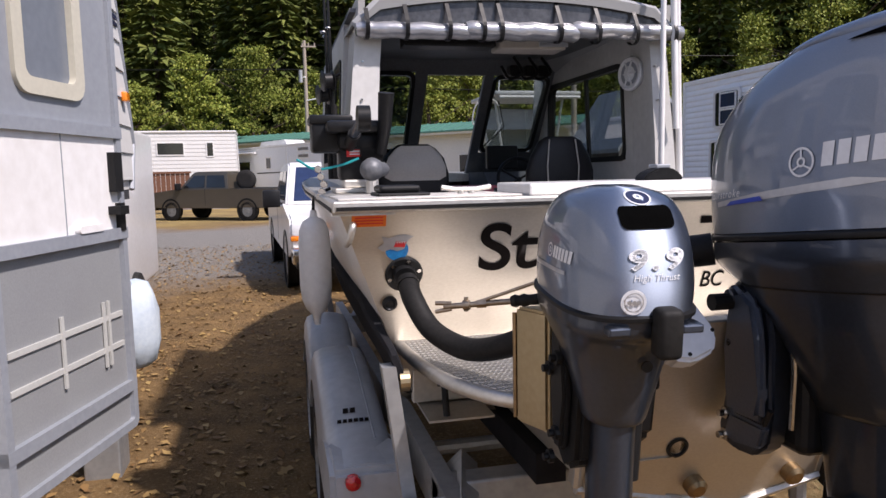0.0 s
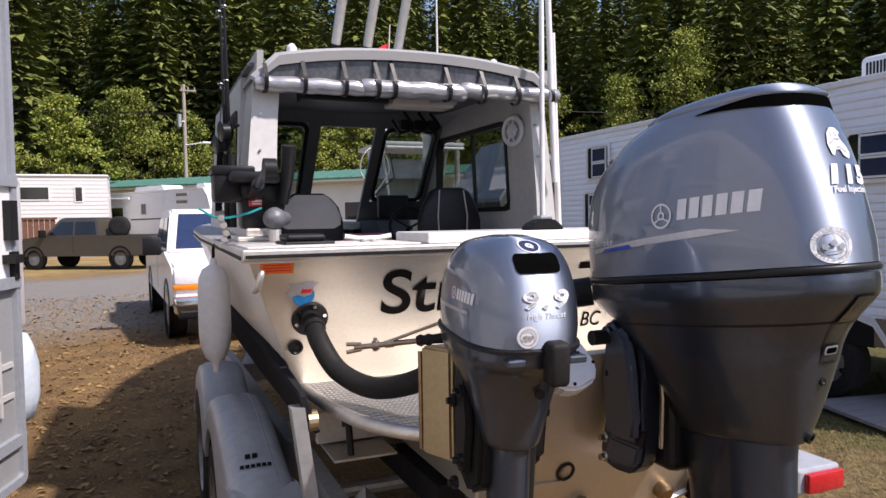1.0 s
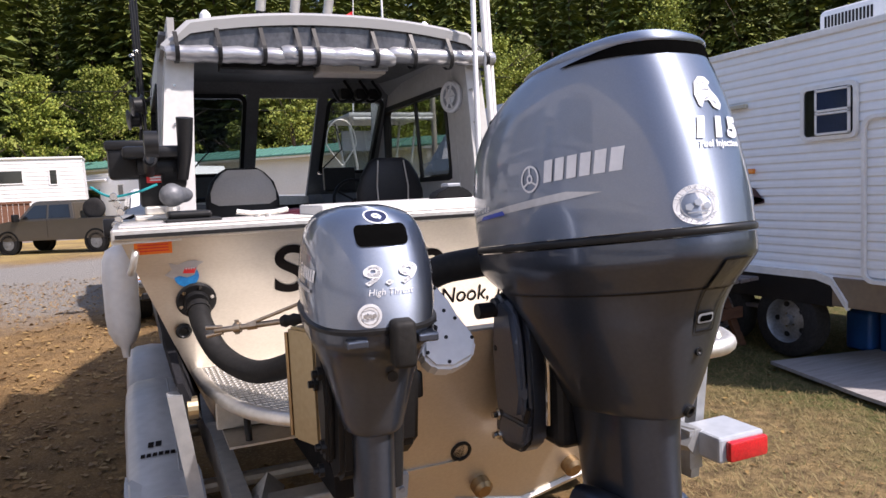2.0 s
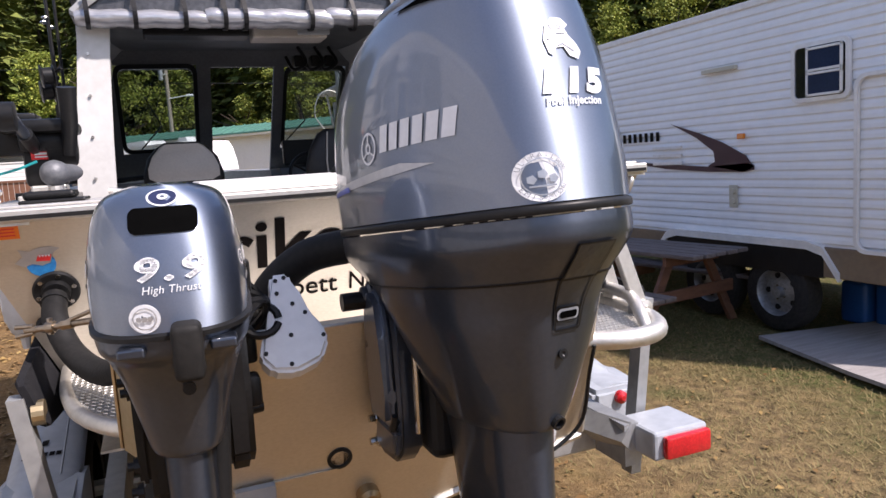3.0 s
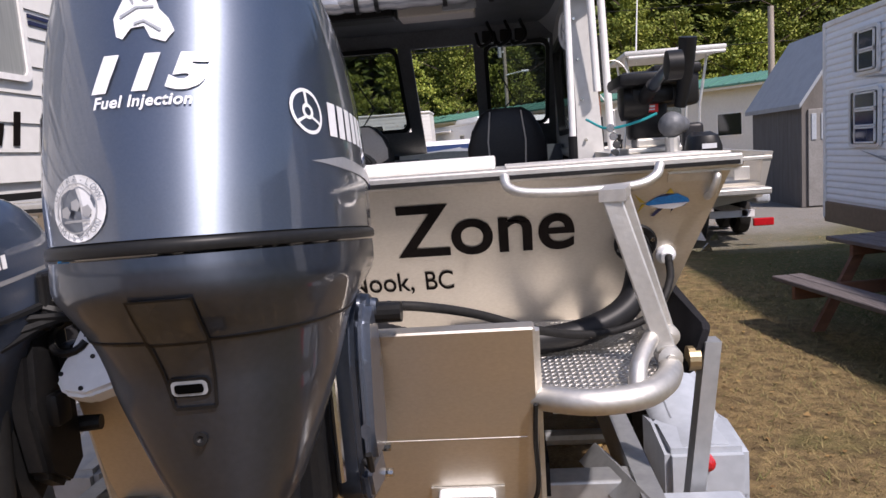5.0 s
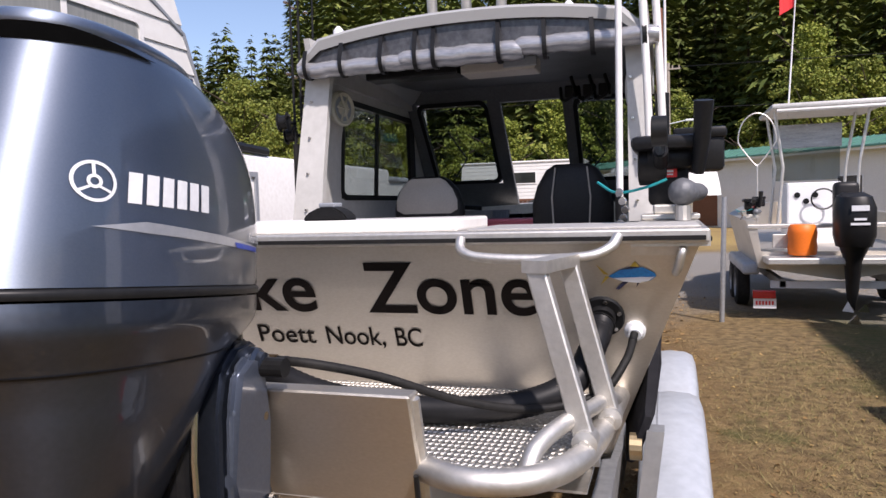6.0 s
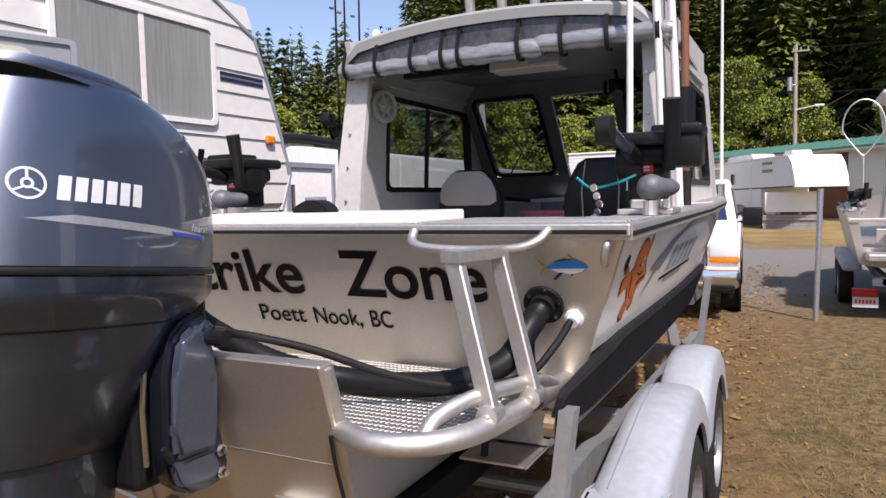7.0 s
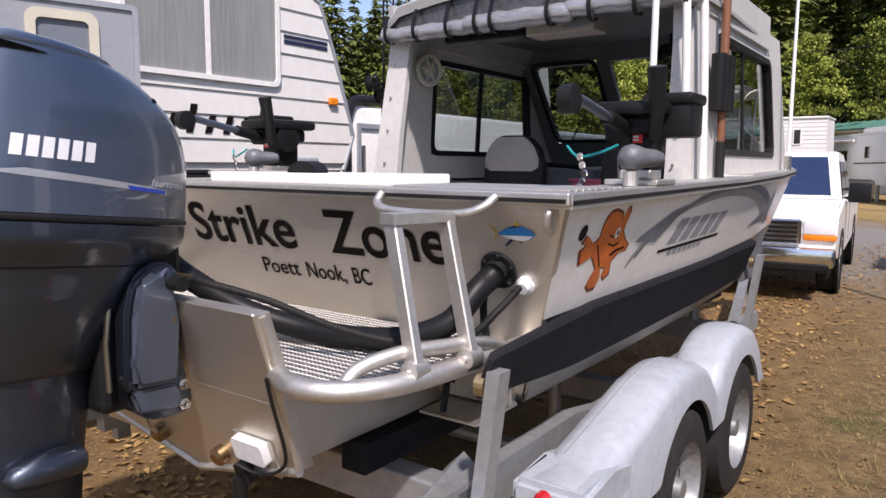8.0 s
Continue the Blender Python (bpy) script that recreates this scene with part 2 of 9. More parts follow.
M_BROWN_POLE = mat("varnished_brown_pole", (0.22, 0.09, 0.045), 0.4, 0, amount=0.3)
M_BAG = mat("pale_blue_plastic", (0.60, 0.68, 0.74), 0.4, 0, (0.48, 0.57, 0.66), 9, 40, bump=0.4, bscale=18)


def leafmat(name, a, b_, c):
    m = bpy.data.materials.new(name)
    m.use_nodes = True
    nt = m.node_tree
    b = nt.nodes["Principled BSDF"]
    N, L = nt.nodes.new, nt.links.new
    g = N("ShaderNodeNewGeometry")
    r = N("ShaderNodeValToRGB")
    L(g.outputs["Random Per Island"], r.inputs[0])
    e = r.color_ramp.elements
    e[0].color, e[1].color = (*a, 1), (*c, 1)
    r.color_ramp.elements.new(0.5).color = (*b_, 1)
    n = N("ShaderNodeTexNoise")
    n.inputs["Scale"].default_value = 0.12
    L(g.outputs["Position"], n.inputs[0])
    h = N("ShaderNodeHueSaturation")
    mr = N("ShaderNodeMapRange")
    mr.inputs[1].default_value, mr.inputs[2].default_value = 0.3, 0.7
    mr.inputs[3].default_value, mr.inputs[4].default_value = 0.65, 1.4
    L(n.outputs[0], mr.inputs[0])
    L(mr.outputs[0], h.inputs["Value"])
    L(r.outputs[0], h.inputs["Color"])
    L(h.outputs[0], b.inputs["Base Color"])
    b.inputs["Roughness"].default_value = 0.6
    b.inputs["Specular IOR Level"].default_value = 0.25
    b.inputs["Subsurface Weight"].default_value = 0.0
    return m


M_CONIFER = leafmat("conifer_needles", (0.068, 0.094, 0.021), (0.108, 0.136, 0.031), (0.19, 0.20, 0.046))
M_DECID = leafmat("yellow_green_leaves", (0.115, 0.150, 0.022), (0.17, 0.205, 0.032), (0.25, 0.255, 0.048))
M_LITTER = leafmat("fallen_leaves", (0.16, 0.085, 0.03), (0.28, 0.17, 0.065), (0.40, 0.27, 0.10))
M_STRAW = leafmat("dry_grass", (0.20, 0.15, 0.06), (0.30, 0.23, 0.10), (0.12, 0.12, 0.035))


# ---- building helpers ----
def thing(name, label, category, group="", at=(0, 0, 0), kind=""):
    e = new(name)
    e.location = at
    e.empty_display_size = 0.1
    return tagged(e, label, category, group, kind)


def part(name, bm, material, parent=None, label="", smooth=False, angle=40):
    """Links a bmesh, given in world places, as one mesh object under a thing or a part."""
    me = bpy.data.meshes.new(name)
    bmesh.ops.recalc_face_normals(bm, faces=bm.faces)
    bm.to_mesh(me)
    bm.free()
    for mm in (material if isinstance(material, (list, tuple)) else [material]):
        me.materials.append(mm)
    if smooth:
        for p in me.polygons:
            p.use_smooth = True
        me.set_sharp_from_angle(angle=radians(angle))
    ob = new(name, me)
    if parent is not None:
        ob.parent = parent
        off = parent.location.copy()
        q = parent.parent
        while q is not None:
            off += q.location
            q = q.parent
        me.transform(Matrix.Translation(-off))
    if label:
        ob["label"] = label
    return ob


def solid(name, bm, material, label, category, group="", kind="", smooth=False):
    return tagged(part(name, bm, material, None, "", smooth), label, category, group, kind)


def B():
    return bmesh.new()


def box(bm, lo, hi, bevel=0.0, seg=2, m=None):
    lo, hi = Vector(lo), Vector(hi)
    r = bmesh.ops.create_cube(bm, size=1.0, matrix=Matrix.Translation((lo + hi) / 2) @ Matrix.Diagonal((*(hi - lo), 1)))
    vs = r["verts"]
    if bevel:
        es = list({e for v in vs for e in v.link_edges})
        q = bmesh.ops.bevel(bm, geom=es, offset=bevel, segments=seg, profile=0.5, affect='EDGES')
        vs = list({v for f in q["faces"] for v in f.verts} | {v for v in vs if v.is_valid})
    if m is not None:
        bmesh.ops.transform(bm, matrix=m, verts=vs)
    return bm


def ring_skin(bm, rings, close=True, caps=True):
    rows = [[bm.verts.new(p) for p in r] for r in rings]
    n = len(rows[0])
    for a, b in zip(rows, rows[1:]):
        for i in range(n if close else n - 1):
            j = (i + 1) % n
            try:
                bm.faces.new((a[i], a[j], b[j], b[i]))
            except ValueError:
                pass
    if caps:
        bm.faces.new(rows[0][::-1])
        bm.faces.new(rows[-1])
    return bm


def frame_of(d):
    d = Vector(d).normalized()
    a = Vector((0, 0, 1)) if abs(d.z) < 0.9 else Vector((1, 0, 0))
    x = d.cross(a).normalized()
    return x, x.cross(d).normalized()


def cyl(bm, p0, p1, r0, r1=None, n=14, caps=True):
    p0, p1 = Vector(p0), Vector(p1)
    r1 = r0 if r1 is None else r1
    x, y = frame_of(p1 - p0)
    ring = lambda p, r: [p + x * r * math.cos(6.28318 * i / n) + y * r * math.sin(6.28318 * i / n) for i in range(n)]
    return ring_skin(bm, [ring(p0, r0), ring(p1, r1)], caps=caps)


def curve_pts(pts, steps=8):
    """Catmull-Rom through the points."""
    P = [Vector(p) for p in pts]
    P = [P[0] * 2 - P[1]] + P + [P[-1] * 2 - P[-2]]
    out = []
    for i in range(1, len(P) - 2):
        a, b, c, d = P[i - 1:i + 3]
        for k in range(steps):
            t = k / steps
            out.append(0.5 * ((2 * b) + (c - a) * t + (2 * a - 5 * b + 4 * c - d) * t * t + (3 * b - a - 3 * c + d) * t ** 3))
    out.append(P[-2])
    return out


def pipe(bm, pts, r, n=10, ribs=0.0):
    pts = [Vector(p) for p in pts]
    rings = []
    x = None
    for i, p in enumerate(pts):
        d = (pts[min(i + 1, len(pts) - 1)] - pts[max(i - 1, 0)]).normalized()
        if x is None:
            x, y = frame_of(d)
        x = (x - d * x.dot(d)).normalized()
        y = d.cross(x)
        rr = r[i] if isinstance(r, list) else r + (ribs if i % 2 else 0)
        rings.append([p + x * rr * math.cos(6.28318 * k / n) + y * rr * math.sin(6.28318 * k / n) for k in range(n)])
    return ring_skin(bm, rings)


def prism(bm, pts2, axis, a, b):
    """A polygon, given in the other two axes in x, y, z order, drawn out along an axis from a to b."""
    def p3(p, v):
        q = list(p)
        q.insert('xyz'.index(axis), v)
        return q
    va, vb = [bm.verts.new(p3(p, a)) for p in pts2], [bm.verts.new(p3(p, b)) for p in pts2]
    n = len(pts2)
    for i in range(n):
        j = (i + 1) % n
        bm.faces.new((va[i], va[j], vb[j], vb[i]))
    bm.faces.new(va[::-1])
    bm.faces.new(vb)
    return bm


def panel(bm, us, vs, holes, place, thick):
    """A wall in (u, v) with rectangular openings cut right through; place(u, v, w) gives the world place at depth w."""
    U = sorted({us[0], us[1], *[h[0] for h in holes], *[h[1] for h in holes]})
    V = sorted({vs[0], vs[1], *[h[2] for h in holes], *[h[3] for h in holes]})
    cache = {}

    def vert(u, v, w):
        k = (u, v, w)
        if k not in cache:
            cache[k] = bm.verts.new(place(u, v, w))
        return cache[k]

    def solid_cell(i, j):
        if not (0 <= i < len(U) - 1 and 0 <= j < len(V) - 1):
            return False
        u, v = (U[i] + U[i + 1]) / 2, (V[j] + V[j + 1]) / 2
        return not any(h[0] < u < h[1] and h[2] < v < h[3] for h in holes)
    for i in range(len(U) - 1):
        for j in range(len(V) - 1):
            if not solid_cell(i, j):
                continue
            q = [(U[i], V[j]), (U[i + 1], V[j]), (U[i + 1], V[j + 1]), (U[i], V[j + 1])]
            bm.faces.new([vert(u, v, 0) for u, v in q])
            bm.faces.new([vert(u, v, thick) for u, v in q[::-1]])
            for (di, dj), (a, b) in {(0, -1): (0, 1), (1, 0): (1, 2), (0, 1): (2, 3), (-1, 0): (3, 0)}.items():
                if not solid_cell(i + di, j + dj):
                    bm.faces.new([vert(*q[b], 0), vert(*q[a], 0), vert(*q[a], thick), vert(*q[b], thick)])
    return bm


def rrect(u0, u1, v0, v1, r, n=4):
    pts = []
    for cu, cv, a0 in ((u1 - r, v1 - r, 0), (u0 + r, v1 - r, 90), (u0 + r, v0 + r, 180), (u1 - r, v0 + r, 270)):
        for k in range(n + 1):
            a = radians(a0 + 90 * k / n)
            pts.append((cu + r * math.cos(a), cv + r * math.sin(a)))
    return pts


def rim(bm, u0, u1, v0, v1, r, width, place, w0, w1):
    """A rounded frame between two rounded rectangles, with depth."""
    a, b = rrect(u0, u1, v0, v1, r), rrect(u0 + width, u1 - width, v0 + width, v1 - width, max(0.005, r - width * 0.6))
    rings = [[place(u, v, w) for u, v in s] for s, w in ((a, w0), (a, w1), (b, w1), (b, w0), (a, w0))]
    return ring_skin(bm, rings, caps=False)


def slab(bm, pts, place, w0, w1):
    ring_skin(bm, [[place(u, v, w0) for u, v in pts], [place(u, v, w1) for u, v in pts]])
    return bm


def lathe(bm, prof, p0, axis, n=24, caps=True):
    """Turns (distance along the axis, radius) pairs round an axis from p0."""
    p0, d = Vector(p0), Vector(axis).normalized()
    x, y = frame_of(d)
    return ring_skin(bm, [[p0 + d * s + (x * math.cos(6.28318 * k / n) + y * math.sin(6.28318 * k / n)) * max(r, 0.0005) for k in range(n)] for s, r in prof], caps=caps)

from mathutils.bvhtree import BVHTree


def text_bm(words, size, shear=0.0, spacing=1.0, bold=0.0):
    cu = bpy.data.curves.new("text", 'FONT')
    cu.body, cu.size, cu.shear, cu.space_character, cu.align_x, cu.align_y, cu.offset = words, size, shear, spacing, 'CENTER', 'CENTER', bold
    ob = new("text_source", cu)
    me = ob.to_mesh()
    bm = bmesh.new()
    bm.from_mesh(me)
    ob.to_mesh_clear()
    bpy.data.objects.remove(ob)
    bpy.data.curves.remove(cu)
    bmesh.ops.triangulate(bm, faces=bm.faces)
    return bm


def wide_text(words, size, step, stretch, shear=0.0, bold=0.0, fat=0.0):
    """Broad display figures set one by one at an even step; fat thickens them by laying them over themselves."""
    bms = []
    for i, ch in enumerate(words):
        x = (i - (len(words) - 1) / 2) * step
        for dx, dy in ([(0, 0), (-fat, 0), (fat, 0), (0, fat * 0.6), (0, -fat * 0.6)] if fat else [(0, 0)]):
            q = text_bm(ch, size, shear, 1.0, bold)
            for v in q.verts:
                v.co.x = x + dx + v.co.x * stretch
                v.co.y += dy
            bms.append(q)
    return merge(*bms)


def flat_poly(pts):
    bm = bmesh.new()
    bm.faces.new([bm.verts.new((p[0], p[1], 0)) for p in pts])
    bmesh.ops.triangulate(bm, faces=bm.faces)
    return bm


def disc(r, cx=0.0, cy=0.0, n=28, inner=0.0):
    bm = bmesh.new()
    o = [bm.verts.new((cx + r * math.cos(6.28318 * i / n), cy + r * math.sin(6.28318 * i / n), 0)) for i in range(n)]
    if inner:
        q = [bm.verts.new((cx + inner * math.cos(6.28318 * i / n), cy + inner * math.sin(6.28318 * i / n), 0)) for i in range(n)]
        for i in range(n):
            j = (i + 1) % n
            bm.faces.new((o[i], o[j], q[j], q[i]))
    else:
        bm.faces.new(o)
    return bm


def merge(*bms):
    out = bmesh.new()
    for b in bms:
        me = bpy.data.meshes.new("tmp")
        b.to_mesh(me)
        b.free()
        out.from_mesh(me)
        bpy.data.meshes.remove(me)
    return out


def stick(bm, origin, right, up, tree=None, lift=0.002, fine=0.02, rng=0.6):
    """Lays a flat drawing on a surface: straight on a plane, or cast onto a curved body."""
    o, r, u = Vector(origin), Vector(right).normalized(), Vector(up).normalized()
    d = r.cross(u).normalized()
    if tree is not None:
        for _ in range(5):
            es = [e for e in bm.edges if e.calc_length() > fine]
            if not es:
                break
            bmesh.ops.subdivide_edges(bm, edges=es, cuts=1)
            bmesh.ops.triangulate(bm, faces=[f for f in bm.faces if len(f.verts) > 3])
    for v in bm.verts:
        p = o + r * v.co.x + u * v.co.y
        if tree is not None:
            hit = tree.ray_cast(p + d * rng * 0.5, -d, rng * 1.5)
            if hit[0] is not None:
                v.co = hit[0] + (hit[1] if hit[1].dot(d) > 0 else -hit[1]) * lift
                continue
        v.co = p + d * lift
    return bm


def tree_of(ob):
    me = ob.data
    off = Vector((0, 0, 0))
    q = ob.parent
    while q is not None:
        off += q.location
        q = q.parent
    return BVHTree.FromPolygons([v.co + off for v in me.vertices], [p.vertices[:] for p in me.polygons])


def bar_word(n, w, h, gap=0.25, slant=0.12):
    """A row of plain blocks in place of a trade name."""
    bms, step = [], w / n
    for i in range(n):
        x = -w / 2 + i * step
        s = slant * h
        bms.append(flat_poly([(x, -h / 2), (x + step * (1 - gap), -h / 2), (x + step * (1 - gap) + s, h / 2), (x + s, h / 2)]))
    return merge(*bms)


def block_row(name, n, w, h, origin, right, up, tree, material, parent, gap=0.25, slant=0.12, label=""):
    """A row of plain blocks in place of a trade name, each a part of its own."""
    step = w / n
    for i in range(n):
        x, s = -w / 2 + i * step, slant * h
        q = flat_poly([(x, -h / 2), (x + step * (1 - gap), -h / 2), (x + step * (1 - gap) + s, h / 2), (x + s, h / 2)])
        part(name, stick(q, origin, right, up, tree), material, parent, label)


# ---- ground ----
def ground_height(x, y):
    return 0.03 * noise.noise(Vector((x * 0.35, y * 0.35, 0))) + 0.012 * noise.noise(Vector((x * 1.7, y * 1.7, 3)))


def build_ground():
    bm = B()
    xs = [-600, -250, -110, -60, -34, -22, -15, -11] + [-8 + 0.25 * i for i in range(65)] + [11, 15, 22, 34, 60, 110, 250, 600]
    ys = [-600, -250, -110, -40, -18, -10, -6.5] + [-4.5 + 0.25 * i for i in range(75)] + [17, 20, 24, 29, 36, 46, 62, 110, 250, 900]
    grid = [[bm.verts.new((x, y, ground_height(x, y) if abs(x) < 30 and -20 < y < 60 else 0)) for x in xs] for y in ys]
    for a, b in zip(grid, grid[1:]):
        for i in range(len(xs) - 1):
            bm.faces.new((a[i], a[i + 1], b[i + 1], b[i]))
    solid("ground", bm, M_GROUND, "packed dirt, straw and gravel yard strewn with leaves", "ground", kind="structure", smooth=True)


build_ground()


# ---- forest ----
def cloud_mesh(name, quads_v, quads_f, material, parent=None, label=""):
    me = bpy.data.meshes.new(name)
    me.from_pydata([], [], [])
    nv, nf = len(quads_v), len(quads_f)
    me.vertices.add(nv)
    me.vertices.foreach_set("co", np.asarray(quads_v, np.float32).ravel())
    k = quads_f.shape[1]
    me.loops.add(nf * k)
    me.loops.foreach_set("vertex_index", quads_f.astype(np.int32).ravel())
    me.polygons.add(nf)
    me.polygons.foreach_set("loop_start", np.arange(0, nf * k, k, dtype=np.int32))
    me.update(calc_edges=True)
    me.materials.append(material)
    ob = new(name, me)
    if parent is not None:
        ob.parent = parent
    if label:
        ob["label"] = label
    return ob


RG = np.random.default_rng(7)


def conifer_tris(h, r, count, rg):
    """Drooping fans of needles in whorls round a leader: n x 3 x 3."""
    t = 1 - np.sqrt(rg.random(count)) * 0.92
    t = np.clip(t, 0.05, 0.995)
    z = h * t
    whorl = np.round(t * h / 0.9) * 0.9
    z = 0.55 * z + 0.45 * whorl
    rad = r * (1 - t) ** 0.8 * (0.35 + 0.75 * rg.random(count)) + 0.1
    a = rg.random(count) * 6.28318
    lob = 0.75 + 0.25 * np.sin(a * 5 + whorl * 3)
    rad = rad * lob
    c = np.stack([np.cos(a) * rad, np.sin(a) * rad, z - rad * 0.28], 1)
    s = (0.11 + 0.17 * rg.random(count)) * (0.5 + h / 22)
    out = np.stack([np.cos(a), np.sin(a), -0.35 + 0.25 * rg.standard_normal(count)], 1)
    side = np.stack([-np.sin(a), np.cos(a), 0.3 * rg.standard_normal(count)], 1)
    tri = np.stack([c + out * s[:, None] * 1.6, c - out * s[:, None] * 0.6 + side * s[:, None] * 0.75, c - out * s[:, None] * 0.6 - side * s[:, None] * 0.75], 1)
    return tri


def build_forest():
    rg = RG
    tris, trunks = [], B()
    rows = []
    for i in range(330):
        az = -66 + 132 * ((i * 0.6180339) % 1.0) + rg.normal(0, 0.8)
        d = 62 + 75 * rg.random() ** 1.3
        rows.append((az, d))
    for az, d in rows:
        x, y = d * math.sin(radians(az)), d * math.cos(radians(az))
        base = max(0.0, (d - 60) * 0.34)
        h = 15 + 13 * rg.random()
        # the ridge dips beside the left-hand trees, where the sky shows
        if az < -29.5:
            h *= 0.64
            base *= 0.66
        n = int(3200 if d < 85 else 2000)
        t = conifer_tris(h, 2.0 + 0.085 * h, n, rg)
        t += np.array([x, y, base])
        tris.append(t)
        cyl(trunks, (x, y, base - 2), (x, y, base + h * 0.85), 0.28, 0.05, 5, caps=False)
    for i in range(130):
        az, d = -27 + 93 * ((i * 0.6180339) % 1.0), 102 + 45 * rg.random()
        h = 20 + 9 * rg.random()
        tris.append(conifer_tris(h, 2.2 + 0.095 * h, 1600, rg) + np.array([d * math.sin(radians(az)), d * math.cos(radians(az)), (d - 60) * 0.34]))
    # unseen belt of trees added behind the camera to darken the reflections
    for i in range(110):
        az, d = 70 + 220 * ((i * 0.6180339) % 1.0), 44 + 22 * rg.random()
        h = 13 + 7 * rg.random()
        tris.append(conifer_tris(h, 2.2 + 0.1 * h, 420, rg) * np.array([1.0, 1.0, 1.0]) + np.array([d * math.sin(radians(az)), d * math.cos(radians(az)), 0.0]))
        cyl(trunks, (d * math.sin(radians(az)), d * math.cos(radians(az)), -0.5), (d * math.sin(radians(az)), d * math.cos(radians(az)), h * 0.85), 0.28, 0.05, 5, caps=False)
    T = np.concatenate(tris).reshape(-1, 3)
    F = np.arange(len(T)).reshape(-1, 3)
    ob = cloud_mesh("forest_crown", T, F, M_CONIFER)
    tagged(ob, "dark green conifer forest on the hillside, plus an unseen belt added behind the camera", "forest", kind="stuff")
    tr = solid("forest_trunk", trunks, M_BARK, "straight brown trunks of the hillside conifers and of the unseen added belt", "trunks", kind="stuff")
    # the hillside itself
    bm = B()
    prof = [(50, -0.3), (60, 0.0), (90, 9), (140, 24), (220, 42)]
    azs = [radians(a) for a in range(-100, 101, 5)]
    rows = []
    for d, z in prof:
        rows.append([(d * math.sin(a), d * math.cos(a), z * (0.72 if math.degrees(a) < -33 else 1.0)) for a in azs])
    ring_skin(bm, rows, close=False, caps=False)
    solid("hillside", bm, M_HILL, "dark mossy hillside under the conifer forest", "hillside", kind="structure", smooth=True)


M_HILL = mat("forest_floor", (0.042, 0.050, 0.018), 1.0, 0, (0.026, 0.034, 0.012), 0.3, 2, bump=0.5, bscale=1, spec=0.1)
build_forest()


def build_broadleaf(x, y, h, w, seed, name="alder_tree", label="bushy yellow-green broadleaf tree at the edge of the forest", leaf=None, count=15000):
    rg = np.random.default_rng(seed)
    t = thing(name, label, "tree", "trees at the forest edge", (x, y, 0))
    bm = B()
    pipe(bm, curve_pts([(x, y, -0.1), (x + 0.1, y, h * 0.3), (x - 0.15, y + 0.1, h * 0.6), (x + 0.05, y, h * 0.9)], 4), [0.18 - 0.011 * i for i in range(13)], 7)
    limbs = []
    for i in range(9):
        a, zz = rg.random() * 6.283, h * (0.2 + 0.6 * rg.random())
        q = (x + math.cos(a) * w * 0.38, y + math.sin(a) * w * 0.38, zz + h * 0.16)
        cyl(bm, (x, y, zz), q, 0.07, 0.02, 5)
        limbs.append(q)
    part("trunk", bm, M_BARK, t)
    nb = 150
    cz = h * (0.10 + 0.88 * rg.random(nb) ** 0.8)
    ca = rg.random(nb) * 6.283
    lean = 0.65 + 0.5 * np.sin(ca * 2 + seed) + 0.25 * rg.random(nb)
    env = np.clip(1.12 - (cz / h) ** 1.6, 0.1, 1) * (0.55 + 0.45 * np.minimum(1, cz / h * 4))
    cr = w * 0.5 * env * np.sqrt(rg.random(nb)) * lean
    cent = np.stack([np.cos(ca) * cr, np.sin(ca) * cr, cz], 1)
    size = (0.045 + 0.085 * rg.random(nb) ** 1.5) * w
    k = rg.integers(0, nb, count)
    v = rg.standard_normal((count, 3))
    v /= np.linalg.norm(v, axis=1)[:, None]
    c = cent[k] + v * size[k][:, None] * (0.35 + 0.75 * rg.random(count))[:, None] * np.array([1.1, 1.1, 0.6])
    s = 0.055 + 0.085 * rg.random(count)
    a = rg.standard_normal((count, 3))
    a /= np.linalg.norm(a, axis=1)[:, None]
    b = np.cross(a, rg.standard_normal((count, 3)))
    b /= np.linalg.norm(b, axis=1)[:, None]
    a, b = a * s[:, None], b * s[:, None] * 0.7
    T = np.stack([c + a, c + b, c - a, c - b], 1).reshape(-1, 3)
    T[:, 2] = np.maximum(T[:, 2], 0.05)
    cloud_mesh("crown", T, np.arange(len(T)).reshape(-1, 4), leaf or M_DECID, t)


rt = random.Random(11)
EDGE = [(-38, 46), (-32, 49), (-27, 47), (-22, 50), (-18, 47), (-14, 51), (-10.5, 49), (-7, 54), (-3, 60), (2, 61), (7, 58), (11, 55), (15, 57), (19, 53), (23, 56), (27, 51), (31, 53), (36, 48), (41, 46), (47, 43),
        (14, 66), (21, 68), (28, 66), (35, 64), (43, 60), (-46, 40), (-54, 33)]
for i, (x, y) in enumerate(EDGE):
    hh = (7.5 + 5.5 * rt.random()) * (1.35 if x > 8 else 0.95 if x > -8 else 1.0)
    build_broadleaf(x, y, hh, hh * (0.62 + 0.25 * rt.random()), 20 + i)


